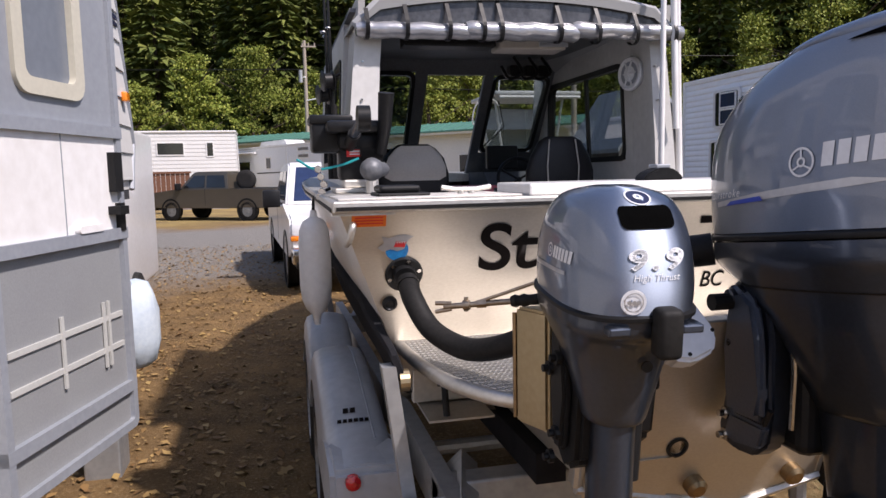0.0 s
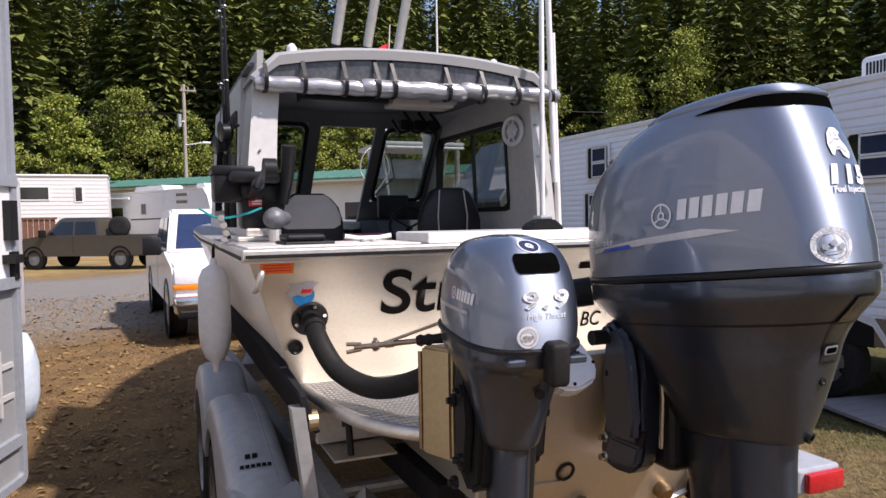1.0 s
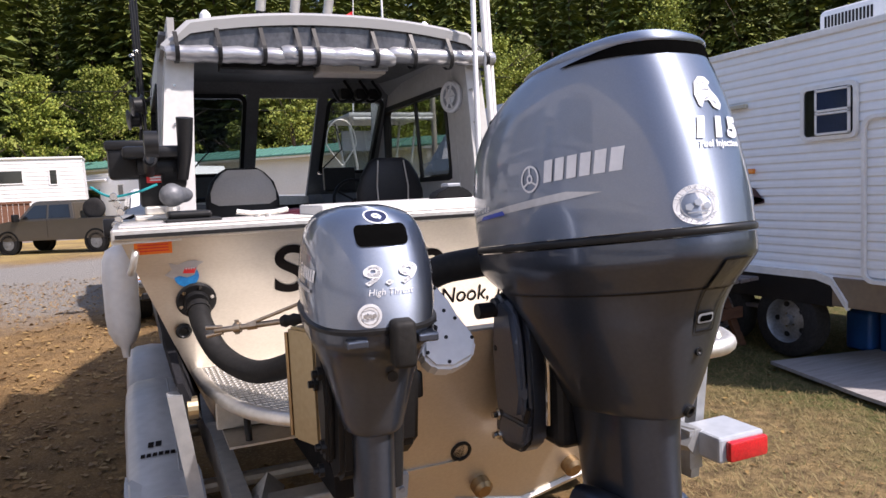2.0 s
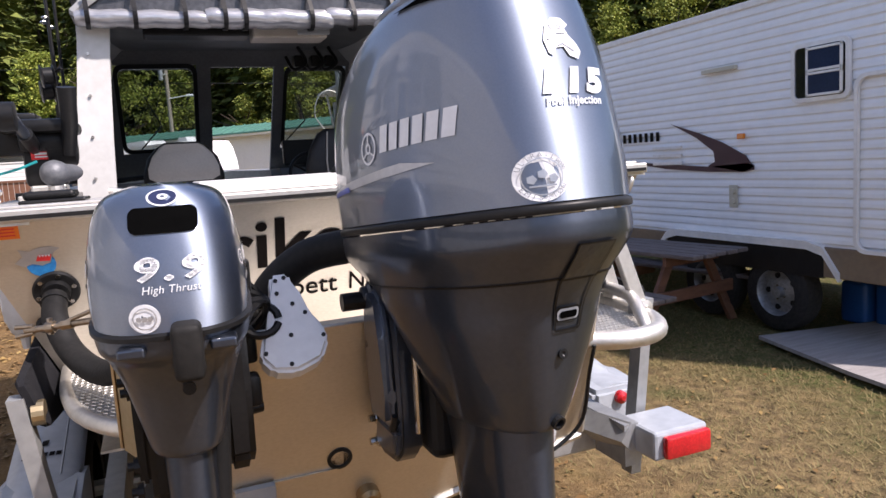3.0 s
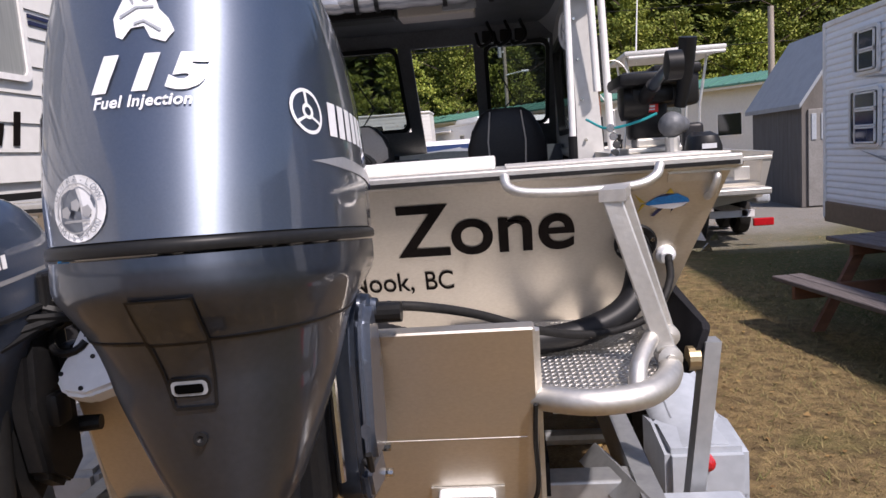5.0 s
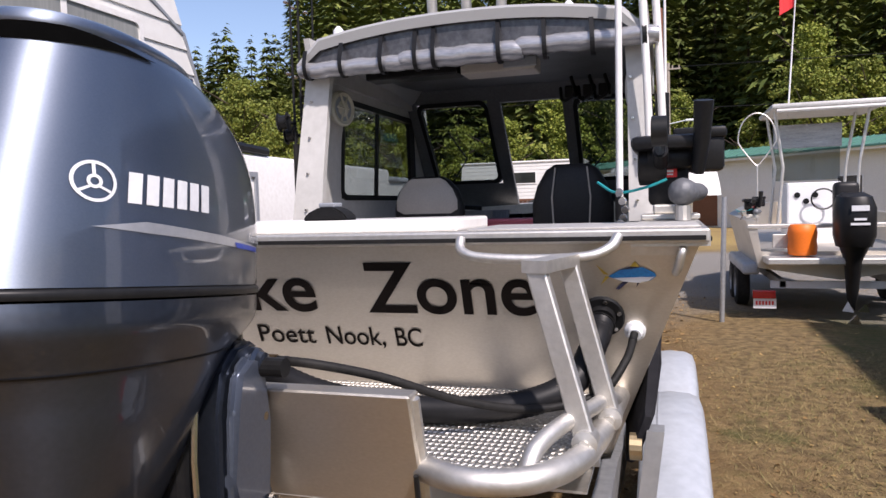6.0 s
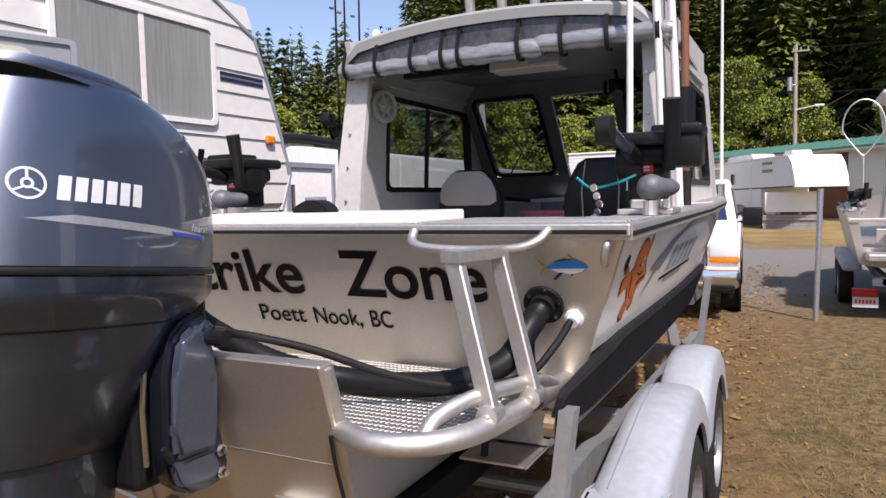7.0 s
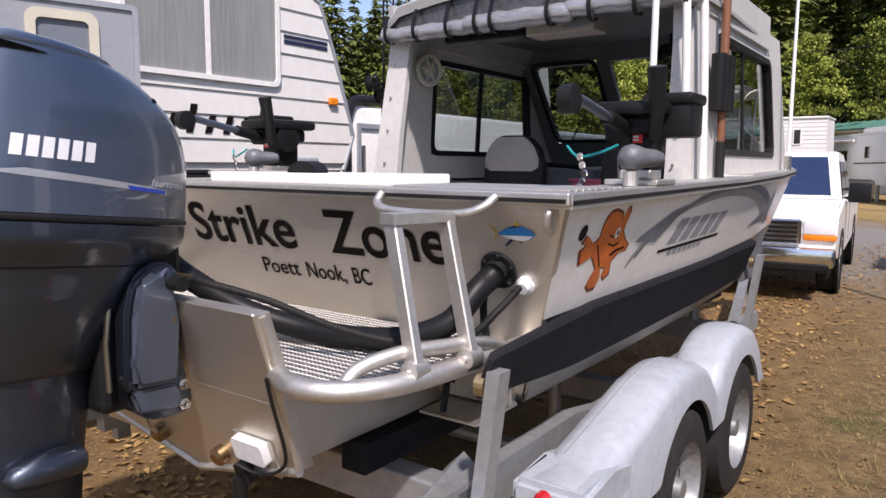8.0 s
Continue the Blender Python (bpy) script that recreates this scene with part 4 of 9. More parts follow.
def big_motor():
    # built upright about its own middle line, then trimmed and steered as it hangs; brackets stay square to the pod
    cx = 0.0
    hang = Matrix.Translation((-0.0645, -0.62, 1.5422)) @ Matrix.Rotation(0.1237, 4, 'Z') @ Matrix.Rotation(-0.1023, 4, 'X') @ Matrix.Translation((0, 0.62, -1.575))
    unhang = hang.inverted()
    m = thing("outboard_motor", "large blue-grey 115 horsepower four-stroke outboard on the pod", "outboard motor", "outboards on the transom", (cx, -0.9, 0.3))

    def fixed(bm):
        bmesh.ops.transform(bm, matrix=unhang, verts=bm.verts)
        return bm

    rows = [(1.588, 0.2374, -0.4536, -1.2805, 2.2), (1.66, 0.2375, -0.456, -1.276, 2.25), (1.75, 0.2325, -0.465, -1.260, 2.3), (1.84, 0.223, -0.50, -1.238, 2.4), (1.91, 0.2095, -0.565, -1.217, 2.4),
            (1.965, 0.191, -0.66, -1.195, 2.4), (2.0, 0.166, -0.76, -1.172, 2.4), (2.022, 0.128, -0.84, -1.146, 2.4), (2.034, 0.07, -0.93, -1.10, 2.4)]
    bm = B()
    ring_skin(bm, [section(cx, *r, n=56) for r in dense(rows)])
    cowl = part("cowl", bm, M_COWL, m, "glossy blue-grey metallic top cowl", smooth=True, angle=50)
    bm = B()
    ring_skin(bm, [section(cx, z, 0.2374 + o, -0.4536 + o, -1.2805 - o, 2.2, n=56) for z, o in ((1.569, -0.002), (1.570, 0.003), (1.574, 0.0045), (1.580, 0.0045), (1.584, 0.003), (1.587, -0.002))])
    part("cowl_seal", bm, M_BLACK, m, "black seal line between the cowls", smooth=True)
    low = [(1.566, 0.2376, -0.4536, -1.2808, 2.2), (1.545, 0.2385, -0.455, -1.2815, 2.2), (1.52, 0.235, -0.462, -1.276, 2.25), (1.492, 0.219, -0.49, -1.252, 2.3), (1.452, 0.194, -0.55, -1.212, 2.4), (1.405, 0.178, -0.60, -1.180, 2.5), (1.353, 0.164, -0.64, -1.162, 2.5),
           (1.233, 0.120, -0.69, -1.118, 2.5), (1.165, 0.090, -0.715, -1.088, 2.4), (1.152, 0.080, -0.72, -1.080, 2.4)]
    bm = B()
    ring_skin(bm, [section(cx, *r, n=48) for r in dense(low)])
    # same paint as the cowl; the darker tone paints its shade
    apron = part("apron", bm, M_MID, m, "lower cowl in blue-grey cowl paint, its shade put into a darker colour", smooth=True, angle=50)
    leg = [(1.16, 0.074, -0.72, -1.062, 2.4), (1.05, 0.068, -0.725, -1.05, 2.3), (0.9, 0.062, -0.73, -1.045, 2.2), (0.78, 0.058, -0.73, -1.065, 2.2), (0.70, 0.06, -0.73, -1.11, 2.2), (0.66, 0.05, -0.74, -1.10, 2.2),
           (0.55, 0.035, -0.76, -1.04, 2.0), (0.48, 0.03, -0.76, -1.02, 2.0)]
    bm = B()
    ring_skin(bm, [section(cx, *r, n=28) for r in dense(leg, 3)])
    part("leg", bm, M_MID, m, smooth=True, angle=50)
    bm = B()
    box(bm, (cx - 0.12, -1.16, 0.655), (cx + 0.12, -0.70, 0.672), 0.006)
    box(bm, (cx - 0.085, -1.12, 0.735), (cx + 0.085, -0.74, 0.748), 0.005)
    part("cavitation_plate", bm, M_MID, m)
    bm = lathe(B(), [(0, 0.005), (0.05, 0.035), (0.14, 0.055), (0.3, 0.055), (0.40, 0.04), (0.42, 0.03)], (cx, -0.66, 0.45), (0, -1, 0), 20)
    prism(bm, [(-0.78, 0.42), (-1.0, 0.42), (-0.96, 0.24), (-0.86, 0.24)], 'x', cx - 0.012, cx + 0.012)
    part("gearcase", bm, M_MID, m, smooth=True)
    bm = B()
    lathe(bm, [(0, 0.04), (0.10, 0.035), (0.12, 0.01)], (cx, -1.08, 0.45), (0, -1, 0), 14)
    for k in range(3):
        a = k * 2.0944
        q = [Vector((cx + math.cos(a + d) * r, -1.13 + dy, 0.45 + math.sin(a + d) * r)) for d, r, dy in ((-0.2, 0.03, 0.03), (-0.55, 0.15, 0.05), (0, 0.18, 0), (0.5, 0.14, -0.04), (0.2, 0.03, -0.03))]
        ring_skin(bm, [q, [p + Vector((0, 0.006, 0)) for p in q]])
    part("propeller", bm, M_BLACK, m)
    T, TA = tree_of(cowl), tree_of(apron)
    # lower mount pods on both sides of the leg
    for s in (-1, 1):
        bm = lathe(B(), [(0, 0.005), (0.02, 0.03), (0.08, 0.043), (0.15, 0.045), (0.20, 0.04), (0.215, 0.02)], (cx + s * 0.075, -1.0, 0.90), (s * 0.10, 1, 0.1), 16)
        part("mount_cover", bm, M_MID, m, smooth=True)
    # the intake slot: its shade as a flat black band round the back under a raised lid
    bm = B()
    top, bot = [], []
    for k in range(41):
        a = radians(190 + 160 * k / 40)
        fade = min(1.0, 3.2 * min(k, 40 - k) / 40)
        for lst, z, w, yf, ya in ((bot, 1.972 - 0.010 * fade, 0.189, -0.675, -1.193), (top, 1.978 + 0.020 * fade, 0.177, -0.72, -1.185)):
            cy, hy = (yf + ya) / 2, (yf - ya) / 2
            c, s_ = math.cos(a), math.sin(a)
            lst.append(Vector((cx + (w + 0.004) * math.copysign(abs(c) ** (2 / 2.4), c), cy + (hy + 0.004) * math.copysign(abs(s_) ** (2 / 2.4), s_), z)))
    ring_skin(bm, [list(p) for p in zip(bot, top)], close=False, caps=False)
    part("intake_slot", bm, M_HOLE_SHADE, m, "air intake slot, its inner shade painted flat black")
    bm = B()
    lid = [(1.985, 0.172, -0.74, -1.183, 2.4), (1.999, 0.178, -0.735, -1.195, 2.4), (2.016, 0.157, -0.78, -1.177, 2.4), (2.030, 0.106, -0.85, -1.143, 2.4), (2.037, 0.05, -0.93, -1.09, 2.4)]
    ring_skin(bm, [section(cx, *r, n=48) for r in dense(lid, 3)])
    part("cowl_lid", bm, M_COWL, m, smooth=True, angle=50)
    # vents
    for s in (-1, 1):
        # a flat black patch paints the shade in each vent
        bm = stick(flat_poly([(-s * 0.02, -0.014), (s * 0.0, 0.012), (s * 0.018, 0.016), (s * 0.012, -0.004)]), (cx + s * 0.2, -0.66, 1.935), (0, s, 0), (-s * 0.3, 0, 0.95), T, 0.003)
        part("vent", bm, M_HOLE_SHADE, m)
        # emblem ring, name blocks and stripe
        ey = -0.907 if s < 0 else -1.140
        rv = (0, s, 0)
        em = merge(disc(0.032, inner=0.027), disc(0.011, inner=0.006), *[flat_poly([(-0.0025, 0.006), (0.0025, 0.006), (0.0025, 0.027), (-0.0025, 0.027)]) for _ in range(1)],
                   flat_poly([(0.005, -0.005), (0.024, -0.014), (0.022, -0.018), (0.003, -0.008)]), flat_poly([(-0.005, -0.005), (-0.024, -0.014), (-0.022, -0.018), (-0.003, -0.008)]))
        part("emblem", stick(em, (cx + s * 0.25, ey, 1.735 if s < 0 else 1.749), rv, (0, 0, 1), T), M_DECAL, m, "white ring emblem")
        block_row("name_block", 6, 0.205, 0.05, (cx + s * 0.25, ey + s * 0.150, 1.745), rv, (0, 0, 1), T, M_DECAL, m, label="white block")
        mid = -0.86 if s < 0 else -0.90
        part("stripe", stick(flat_poly([(-0.25, -0.012), (0.16, 0.006), (0.25, 0.012), (0.16, 0.024), (-0.05, 0.014), (-0.25, 0.0)] if s < 0 else [(-0.25, 0.012), (-0.16, 0.024), (0.05, 0.014), (0.25, 0.0), (0.25, -0.012), (-0.16, 0.006)]),
                             (cx + s * 0.25, mid, 1.668), rv, (0, 0, 1), T), M_SILVERV, m, "silver stripe")
        part("stripe", stick(flat_poly([(-0.07, -0.006), (0.07, -0.002), (0.06, 0.009), (-0.05, 0.004)] if s < 0 else [(-0.07, 0.009), (0.07, 0.004), (0.07, -0.006), (-0.06, -0.002)]), (cx + s * 0.25, -0.73, 1.663), rv, (0, 0, 1), T, 0.0035), M_BLUEV, m, "blue stripe")
        part("lettering", stick(text_bm("fourstroke", 0.028, 0.3, 1.25), (cx + s * 0.25, -0.64, 1.685), rv, (0, 0, 1), T), M_DECAL, m, "slanted white lettering")
    back = ((1, 0, 0), (0, 0, 1))
    part("power_mark", stick(wide_text("115", 0.058, 0.050, 1.35, 0.25, 0.004), (cx + 0.0, -1.2, 1.788), *back, T, 0.003, 0.008), M_DECAL, m, "white power number")
    part("lettering", stick(text_bm("Fuel Injection", 0.0205, 0.2, 1.05, 0.0005), (cx + 0.0, -1.2, 1.754), *back, T, 0.003, 0.01), M_DECAL, m)
    part("seal_sticker", stick(disc(0.041), (-0.086, -1.2, 1.631), *back, T), M_DECAL, m, "round white emission sticker")
    rings = merge(disc(0.031, inner=0.029), *[disc(0.008, cx=x_, cy=y_, n=5) for x_, y_ in ((-0.016, -0.004), (0, 0.004), (0.016, -0.004))], flat_poly([(-0.02, -0.017), (0.02, -0.017), (0.02, -0.014), (-0.02, -0.014)]))
    for word, a0, a1, flip in (("ULTRA-LOW", 155, 25, 1), ("EMISSION", 212, 328, -1)):
        for i, ch in enumerate(word):
            a = radians(a0 + (a1 - a0) * i / (len(word) - 1))
            q = text_bm(ch, 0.0115)
            rot = Matrix.Rotation(a - math.pi / 2 * flip, 4, 'Z')
            bmesh.ops.transform(q, matrix=Matrix.Translation((0.0355 * math.cos(a), 0.0355 * math.sin(a), 0)) @ rot, verts=q.verts)
            part("seal_letter", stick(q, (-0.086, -1.2, 1.631), *back, T, 0.0035), M_GREYTRIM, m)
    part("seal_print", stick(rings, (-0.086, -1.2, 1.631), *back, T, 0.0035), M_SILVERV, m)
    # a leaping fish drawn in white with dark lines
    fish = [(-0.030, -0.030), (-0.034, -0.006), (-0.022, 0.022), (-0.004, 0.036), (0.016, 0.036), (0.028, 0.024), (0.018, 0.016), (0.022, 0.004), (0.034, -0.010), (0.040, -0.026), (0.030, -0.040), (0.012, -0.034), (0.004, -0.018), (-0.012, -0.020), (-0.022, -0.034)]
    part("fish_sticker", stick(flat_poly(fish), (cx + 0.0, -1.19, 1.868), *back, T, 0.003, 0.012), M_DECAL, m, "white fish-shaped sticker")
    lines = merge(disc(0.005, 0.006, 0.020, 10, 0.003), flat_poly([(-0.026, -0.004), (-0.006, 0.008), (0.016, 0.008), (0.016, 0.0055), (-0.004, 0.0055), (-0.024, -0.007)]), flat_poly([(-0.008, -0.014), (0.004, -0.010), (0.026, -0.024), (0.024, -0.027), (0.004, -0.013), (-0.007, -0.017)]), flat_poly([(-0.016, 0.024), (-0.010, 0.012), (-0.008, 0.013), (-0.013, 0.025)]))
    part("fish_line", stick(lines, (cx + 0.0, -1.19, 1.868), *back, T, 0.005, 0.012), M_GREYTRIM, m)
    # latch, hole and screw on the apron's back
    bm = stick(flat_poly(rrect(-0.037, 0.037, -0.03, 0.028, 0.004)), (cx + 0.004, -1.2, 1.486), *back, TA, 0.004)
    part("latch", bm, M_MID, m, "cowl latch")
    part("latch_gap", stick(merge(flat_poly([(-0.040, -0.033), (-0.037, -0.033), (-0.037, 0.03), (-0.040, 0.03)]), flat_poly([(0.037, -0.033), (0.040, -0.033), (0.040, 0.03), (0.037, 0.03)]), flat_poly([(-0.04, 0.028), (0.04, 0.028), (0.04, 0.031), (-0.04, 0.031)]), flat_poly([(-0.04, -0.033), (0.04, -0.033), (0.04, -0.030), (-0.04, -0.030)])), (cx + 0.004, -1.2, 1.486), *back, TA, 0.005), M_BLACK, m)
    part("outlet_rim", stick(flat_poly(rrect(-0.028, 0.028, -0.014, 0.014, 0.009)), (0.0, -1.15, 1.388), *back, TA, 0.003), M_BLACK, m)
    part("outlet_ring", stick(flat_poly(rrect(-0.024, 0.024, -0.011, 0.011, 0.007)), (0.0, -1.15, 1.388), *back, TA, 0.0045), M_GREYTRIM, m)
    # no hollow here: black strips paint the shade along the recess's edge
    part("recess", stick(merge(flat_poly([(-0.040, 0.0), (-0.036, 0.0), (-0.026, -0.095), (-0.030, -0.095)]), flat_poly([(0.036, 0.0), (0.040, 0.0), (0.030, -0.095), (0.026, -0.095)]), flat_poly([(-0.030, -0.095), (0.030, -0.095), (0.026, -0.100), (-0.026, -0.100)])), (0.003, -1.2, 1.455), *back, TA, 0.003), M_BLACK, m, "shaded edge of the recess below the latch, drawn in black")
    # the outlet's inner shade, laid on as a black patch
    part("outlet", stick(flat_poly(rrect(-0.019, 0.019, -0.007, 0.007, 0.005)), (0.0, -1.15, 1.388), *back, TA, 0.006), M_HOLE_SHADE, m)
    part("screw", lathe(B(), [(0, 0.010), (0.005, 0.010), (0.005, 0.005), (0.002, 0.001)], (0.0, -1.146, 1.310), (0, -1, 0), 12), M_BLACK, m)
    part("spout", lathe(B(), [(0, 0.015), (0.03, 0.015), (0.03, 0.010), (0.01, 0.008)], (0.012, -1.07, 1.178), (0.1, -1, -0.5), 14), M_BLACK, m)
    # panel line round the apron
    bm = B()
    ring_skin(bm, [section(cx, z, w + o, yf + o, ya - o, 2.4, n=48) for z, w, yf, ya, o in ((1.456, 0.1965, -0.545, -1.216, -0.002), (1.456, 0.1965, -0.545, -1.216, 0.0012), (1.452, 0.194, -0.55, -1.212, 0.0012), (1.452, 0.194, -0.55, -1.212, -0.002))], caps=False)
    part("panel_line", bm, M_BLACK, m)
    # clamp and swivel brackets
    for s in (-1, 1):
        x = -0.03 + s * 0.128
        bm = B()
        prism(bm, [(-0.575, 1.41), (-0.615, 1.435), (-0.67, 1.43), (-0.72, 1.39), (-0.745, 1.30), (-0.75, 1.12), (-0.735, 1.02), (-0.68, 0.975), (-0.60, 0.965), (-0.545, 0.975), (-0.535, 1.02), (-0.605, 1.22), (-0.615, 1.33)], 'x', x - 0.030, x + 0.030)
        bmesh.ops.bevel(bm, geom=bm.edges[:], offset=0.010, segments=2, affect='EDGES')
        br = part("clamp_bracket", fixed(bm), M_MID, m, "dark blue cast clamp bracket", smooth=True, angle=60)
        # raised hood over the tilt pin, rib down the face, foot bar and its cast arm
        bm = B()
        prism(bm, [(-0.600, 1.395), (-0.650, 1.415), (-0.705, 1.385), (-0.728, 1.30), (-0.735, 1.16), (-0.735, 1.085), (-0.600, 1.075), (-0.588, 1.14), (-0.612, 1.25), (-0.606, 1.33)], 'x', *sorted((x + s * 0.020, x + s * 0.058)))
        bmesh.ops.bevel(bm, geom=bm.edges[:], offset=0.016, segments=4, affect='EDGES')
        part("hood", fixed(bm), M_BRACKET, br, "blue-grey painted bracket hood", smooth=True, angle=60)
        bm = B()
        prism(bm, [(-0.745, 1.075), (-0.600, 1.072), (-0.580, 1.02), (-0.60, 0.99), (-0.72, 1.01)], 'x', *sorted((x + s * 0.020, x + s * 0.044)))
        bmesh.ops.bevel(bm, geom=bm.edges[:], offset=0.008, segments=2, affect='EDGES')
        part("foot", fixed(bm), M_BRACKET, br, smooth=True)
        bm = B()
        pipe(bm, [(x - s * 0.01, -0.765, 1.36), (x - s * 0.005, -0.785, 1.22), (x - s * 0.005, -0.78, 1.08)], 0.008, 8)
        part("tilt_rod", fixed(bm), M_STEEL, br, smooth=True)
        bm = lathe(B(), [(0, 0.034), (0.016, 0.032), (0.022, 0.024), (0.034, 0.022), (0.038, 0.012), (0.038, 0.001)], (x + s * 0.028, -0.615, 1.385), (s, 0, 0), 18)
        part("tilt_nut", fixed(bm), M_MID, br, smooth=True)
        bm = B()
        pipe(bm, [(x + s * 0.03, -0.735, 1.10), (x + s * 0.05, -0.755, 1.09), (x + s * 0.05, -0.775, 1.13)], 0.007, 6)
        part("tilt_lock", fixed(bm), M_BLACK, br)
        for y, z in ((-0.612, 1.265), (-0.575, 1.06), (-0.575, 1.0)):
            bm = B()
            cyl(bm, (x - 0.05 * s, y, z), (x + 0.058 * s, y, z), 0.010, n=8)
            cyl(bm, (x + 0.026 * s, y, z), (x + 0.040 * s, y, z), 0.018, n=6)
            part("bolt", fixed(bm), M_STEEL, br)
    bm = B()
    box(bm, (-0.03 - 0.095, -0.79, 1.0), (-0.03 + 0.095, -0.63, 1.40), 0.03, 3)
    cyl(bm, (-0.03 - 0.24, -0.615, 1.375), (-0.03 + 0.24, -0.615, 1.375), 0.022, n=14)
    box(bm, (-0.03 - 0.07, -0.80, 1.36), (-0.03 + 0.07, -0.50, 1.47), 0.02)
    part("swivel_bracket", fixed(bm), M_BLACK, m)
    bm = B()
    cyl(bm, (0.03, -0.545, 1.375), (0.15, -0.548, 1.375), 0.014, n=10)
    part("cable_gland", fixed(bm), M_BRONZE, m, "bronze cable fitting")
    bm = B()
    pipe(bm, curve_pts([(-0.03 - 0.16, -0.50, 1.50), (-0.03 - 0.28, -0.42, 1.47), (-0.03 - 0.38, -0.38, 1.38), (-0.03 - 0.40, -0.36, 1.27)], 6), 0.045, 12)
    part("rigging_boot", fixed(bm), M_RUBBER, m, smooth=True)

    m.matrix_basis = hang @ m.matrix_basis


big_motor()


def small_motor():
    cx = 0.0
    hang = Matrix.Translation((-0.6385, -0.70, 1.4563)) @ Matrix.Rotation(-0.0826, 4, 'Z') @ Matrix.Rotation(0.0749, 4, 'X') @ Matrix.Translation((0, 0.70, -1.449))
    m = thing("outboard_motor", "small blue-grey 9.9 high thrust kicker outboard beside the large one", "outboard motor", "outboards on the transom", (cx, -0.85, 0.3))
    rows = [(1.455, 0.139, -0.576, -1.002, 3.0), (1.50, 0.141, -0.578, -1.004, 3.0), (1.56, 0.137, -0.585, -0.994, 3.0), (1.61, 0.130, -0.61, -0.975, 2.9), (1.65, 0.117, -0.65, -0.945, 2.8), (1.675, 0.096, -0.70, -0.905, 2.7), (1.690, 0.05, -0.76, -0.855, 2.4)]
    bm = B()
    ring_skin(bm, [section(cx, *r, n=44) for r in dense(rows)])
    cowl = part("cowl", bm, M_COWL, m, "glossy blue-grey metallic cowl", smooth=True, angle=50)
    T = tree_of(cowl)
    bm = B()
    ring_skin(bm, [section(cx, z, 0.140 + o, -0.576 + o, -1.003 - o, 3.0, n=44) for z, o in ((1.442, -0.001), (1.444, 0.006), (1.452, 0.006), (1.456, -0.001))])
    part("cowl_seal", bm, M_BLACK, m, smooth=True)
    low = [(1.442, 0.141, -0.576, -1.003, 3.0), (1.41, 0.138, -0.58, -0.998, 2.9), (1.385, 0.128, -0.60, -0.975, 2.7), (1.33, 0.106, -0.66, -0.945, 2.6), (1.25, 0.084, -0.72, -0.925, 2.5), (1.19, 0.070, -0.745, -0.91, 2.4), (1.178, 0.06, -0.75, -0.90, 2.3)]
    bm = B()
    ring_skin(bm, [section(cx, *r, n=36) for r in dense(low)])
    part("apron", bm, M_MID, m, smooth=True, angle=50)
    bm = B()
    ring_skin(bm, [section(cx, *r, n=20) for r in [(1.20, 0.050, -0.755, -0.895, 2.3), (0.75, 0.044, -0.755, -0.895, 2.3), (0.60, 0.042, -0.745, -0.92, 2.2), (0.45, 0.025, -0.745, -0.90, 2.0)]])
    box(bm, (cx - 0.075, -1.0, 0.585), (cx + 0.075, -0.71, 0.597), 0.004)
    part("leg", bm, M_MID, m, smooth=True)
    bm = lathe(B(), [(0, 0.005), (0.04, 0.03), (0.2, 0.036), (0.27, 0.02)], (cx, -0.69, 0.40), (0, -1, 0), 16)
    for k in range(4):
        a = k * 1.5708
        q = [Vector((cx + math.cos(a + d) * r, -0.98 + dy, 0.40 + math.sin(a + d) * r)) for d, r, dy in ((-0.2, 0.02, 0.02), (-0.5, 0.12, 0.03), (0.4, 0.12, -0.03), (0.2, 0.02, -0.02))]
        ring_skin(bm, [q, [p + Vector((0, 0.005, 0)) for p in q]])
    part("gearcase", bm, M_MID, m, smooth=True)
    back = ((1, 0, 0), (0, 0, 1))
    # no hole is cut: the intake's shade is a black patch
    part("intake", stick(flat_poly(rrect(-0.060, 0.052, -0.020, 0.020, 0.012)), (cx + 0.012, -0.97, 1.640), *back, T, 0.003), M_HOLE_SHADE, m, "air intake in the cowl's back, its inner shade painted flat black")
    part("power_mark", stick(wide_text("9.9", 0.052, 0.0375, 1.5, 0.15, 0.0, 0.0032), (cx + 0.010, -1.0, 1.562), *back, T, 0.003, 0.008), M_DECAL, m, "white power number")
    part("lettering", stick(text_bm("High Thrust", 0.0185, 0.2, 1.05), (cx + 0.012, -1.0, 1.530), *back, T), M_DECAL, m)
    part("seal_sticker", stick(disc(0.025), (-0.034, -1.0, 1.484), *back, T), M_DECAL, m, "round white emission sticker")
    part("seal_print", stick(merge(disc(0.019, inner=0.017), *[disc(0.005, cx=x_, n=5) for x_ in (-0.009, 0, 0.009)]), (-0.034, -1.0, 1.484), *back, T, 0.0035), M_SILVERV, m)
    part("emblem_ground", stick(disc(0.024), (cx + 0.008, -0.91, 1.680), (1, 0, 0), (0, 0.6, 0.8), T, 0.0015, 0.01), M_NAVY, m)
    part("emblem", stick(merge(disc(0.027, inner=0.0235), disc(0.009, inner=0.004)), (cx + 0.008, -0.91, 1.680), (1, 0, 0), (0, 0.6, 0.8), T), M_DECAL, m, "white ring emblem")
    for s in (-1, 1):
        ey = -0.80 if s < 0 else -0.90
        rv = (0, s, 0)
        part("emblem", stick(merge(disc(0.015, inner=0.012), disc(0.006, inner=0.003)), (cx + s * 0.15, ey, 1.556), rv, (0, 0, 1), T), M_DECAL, m)
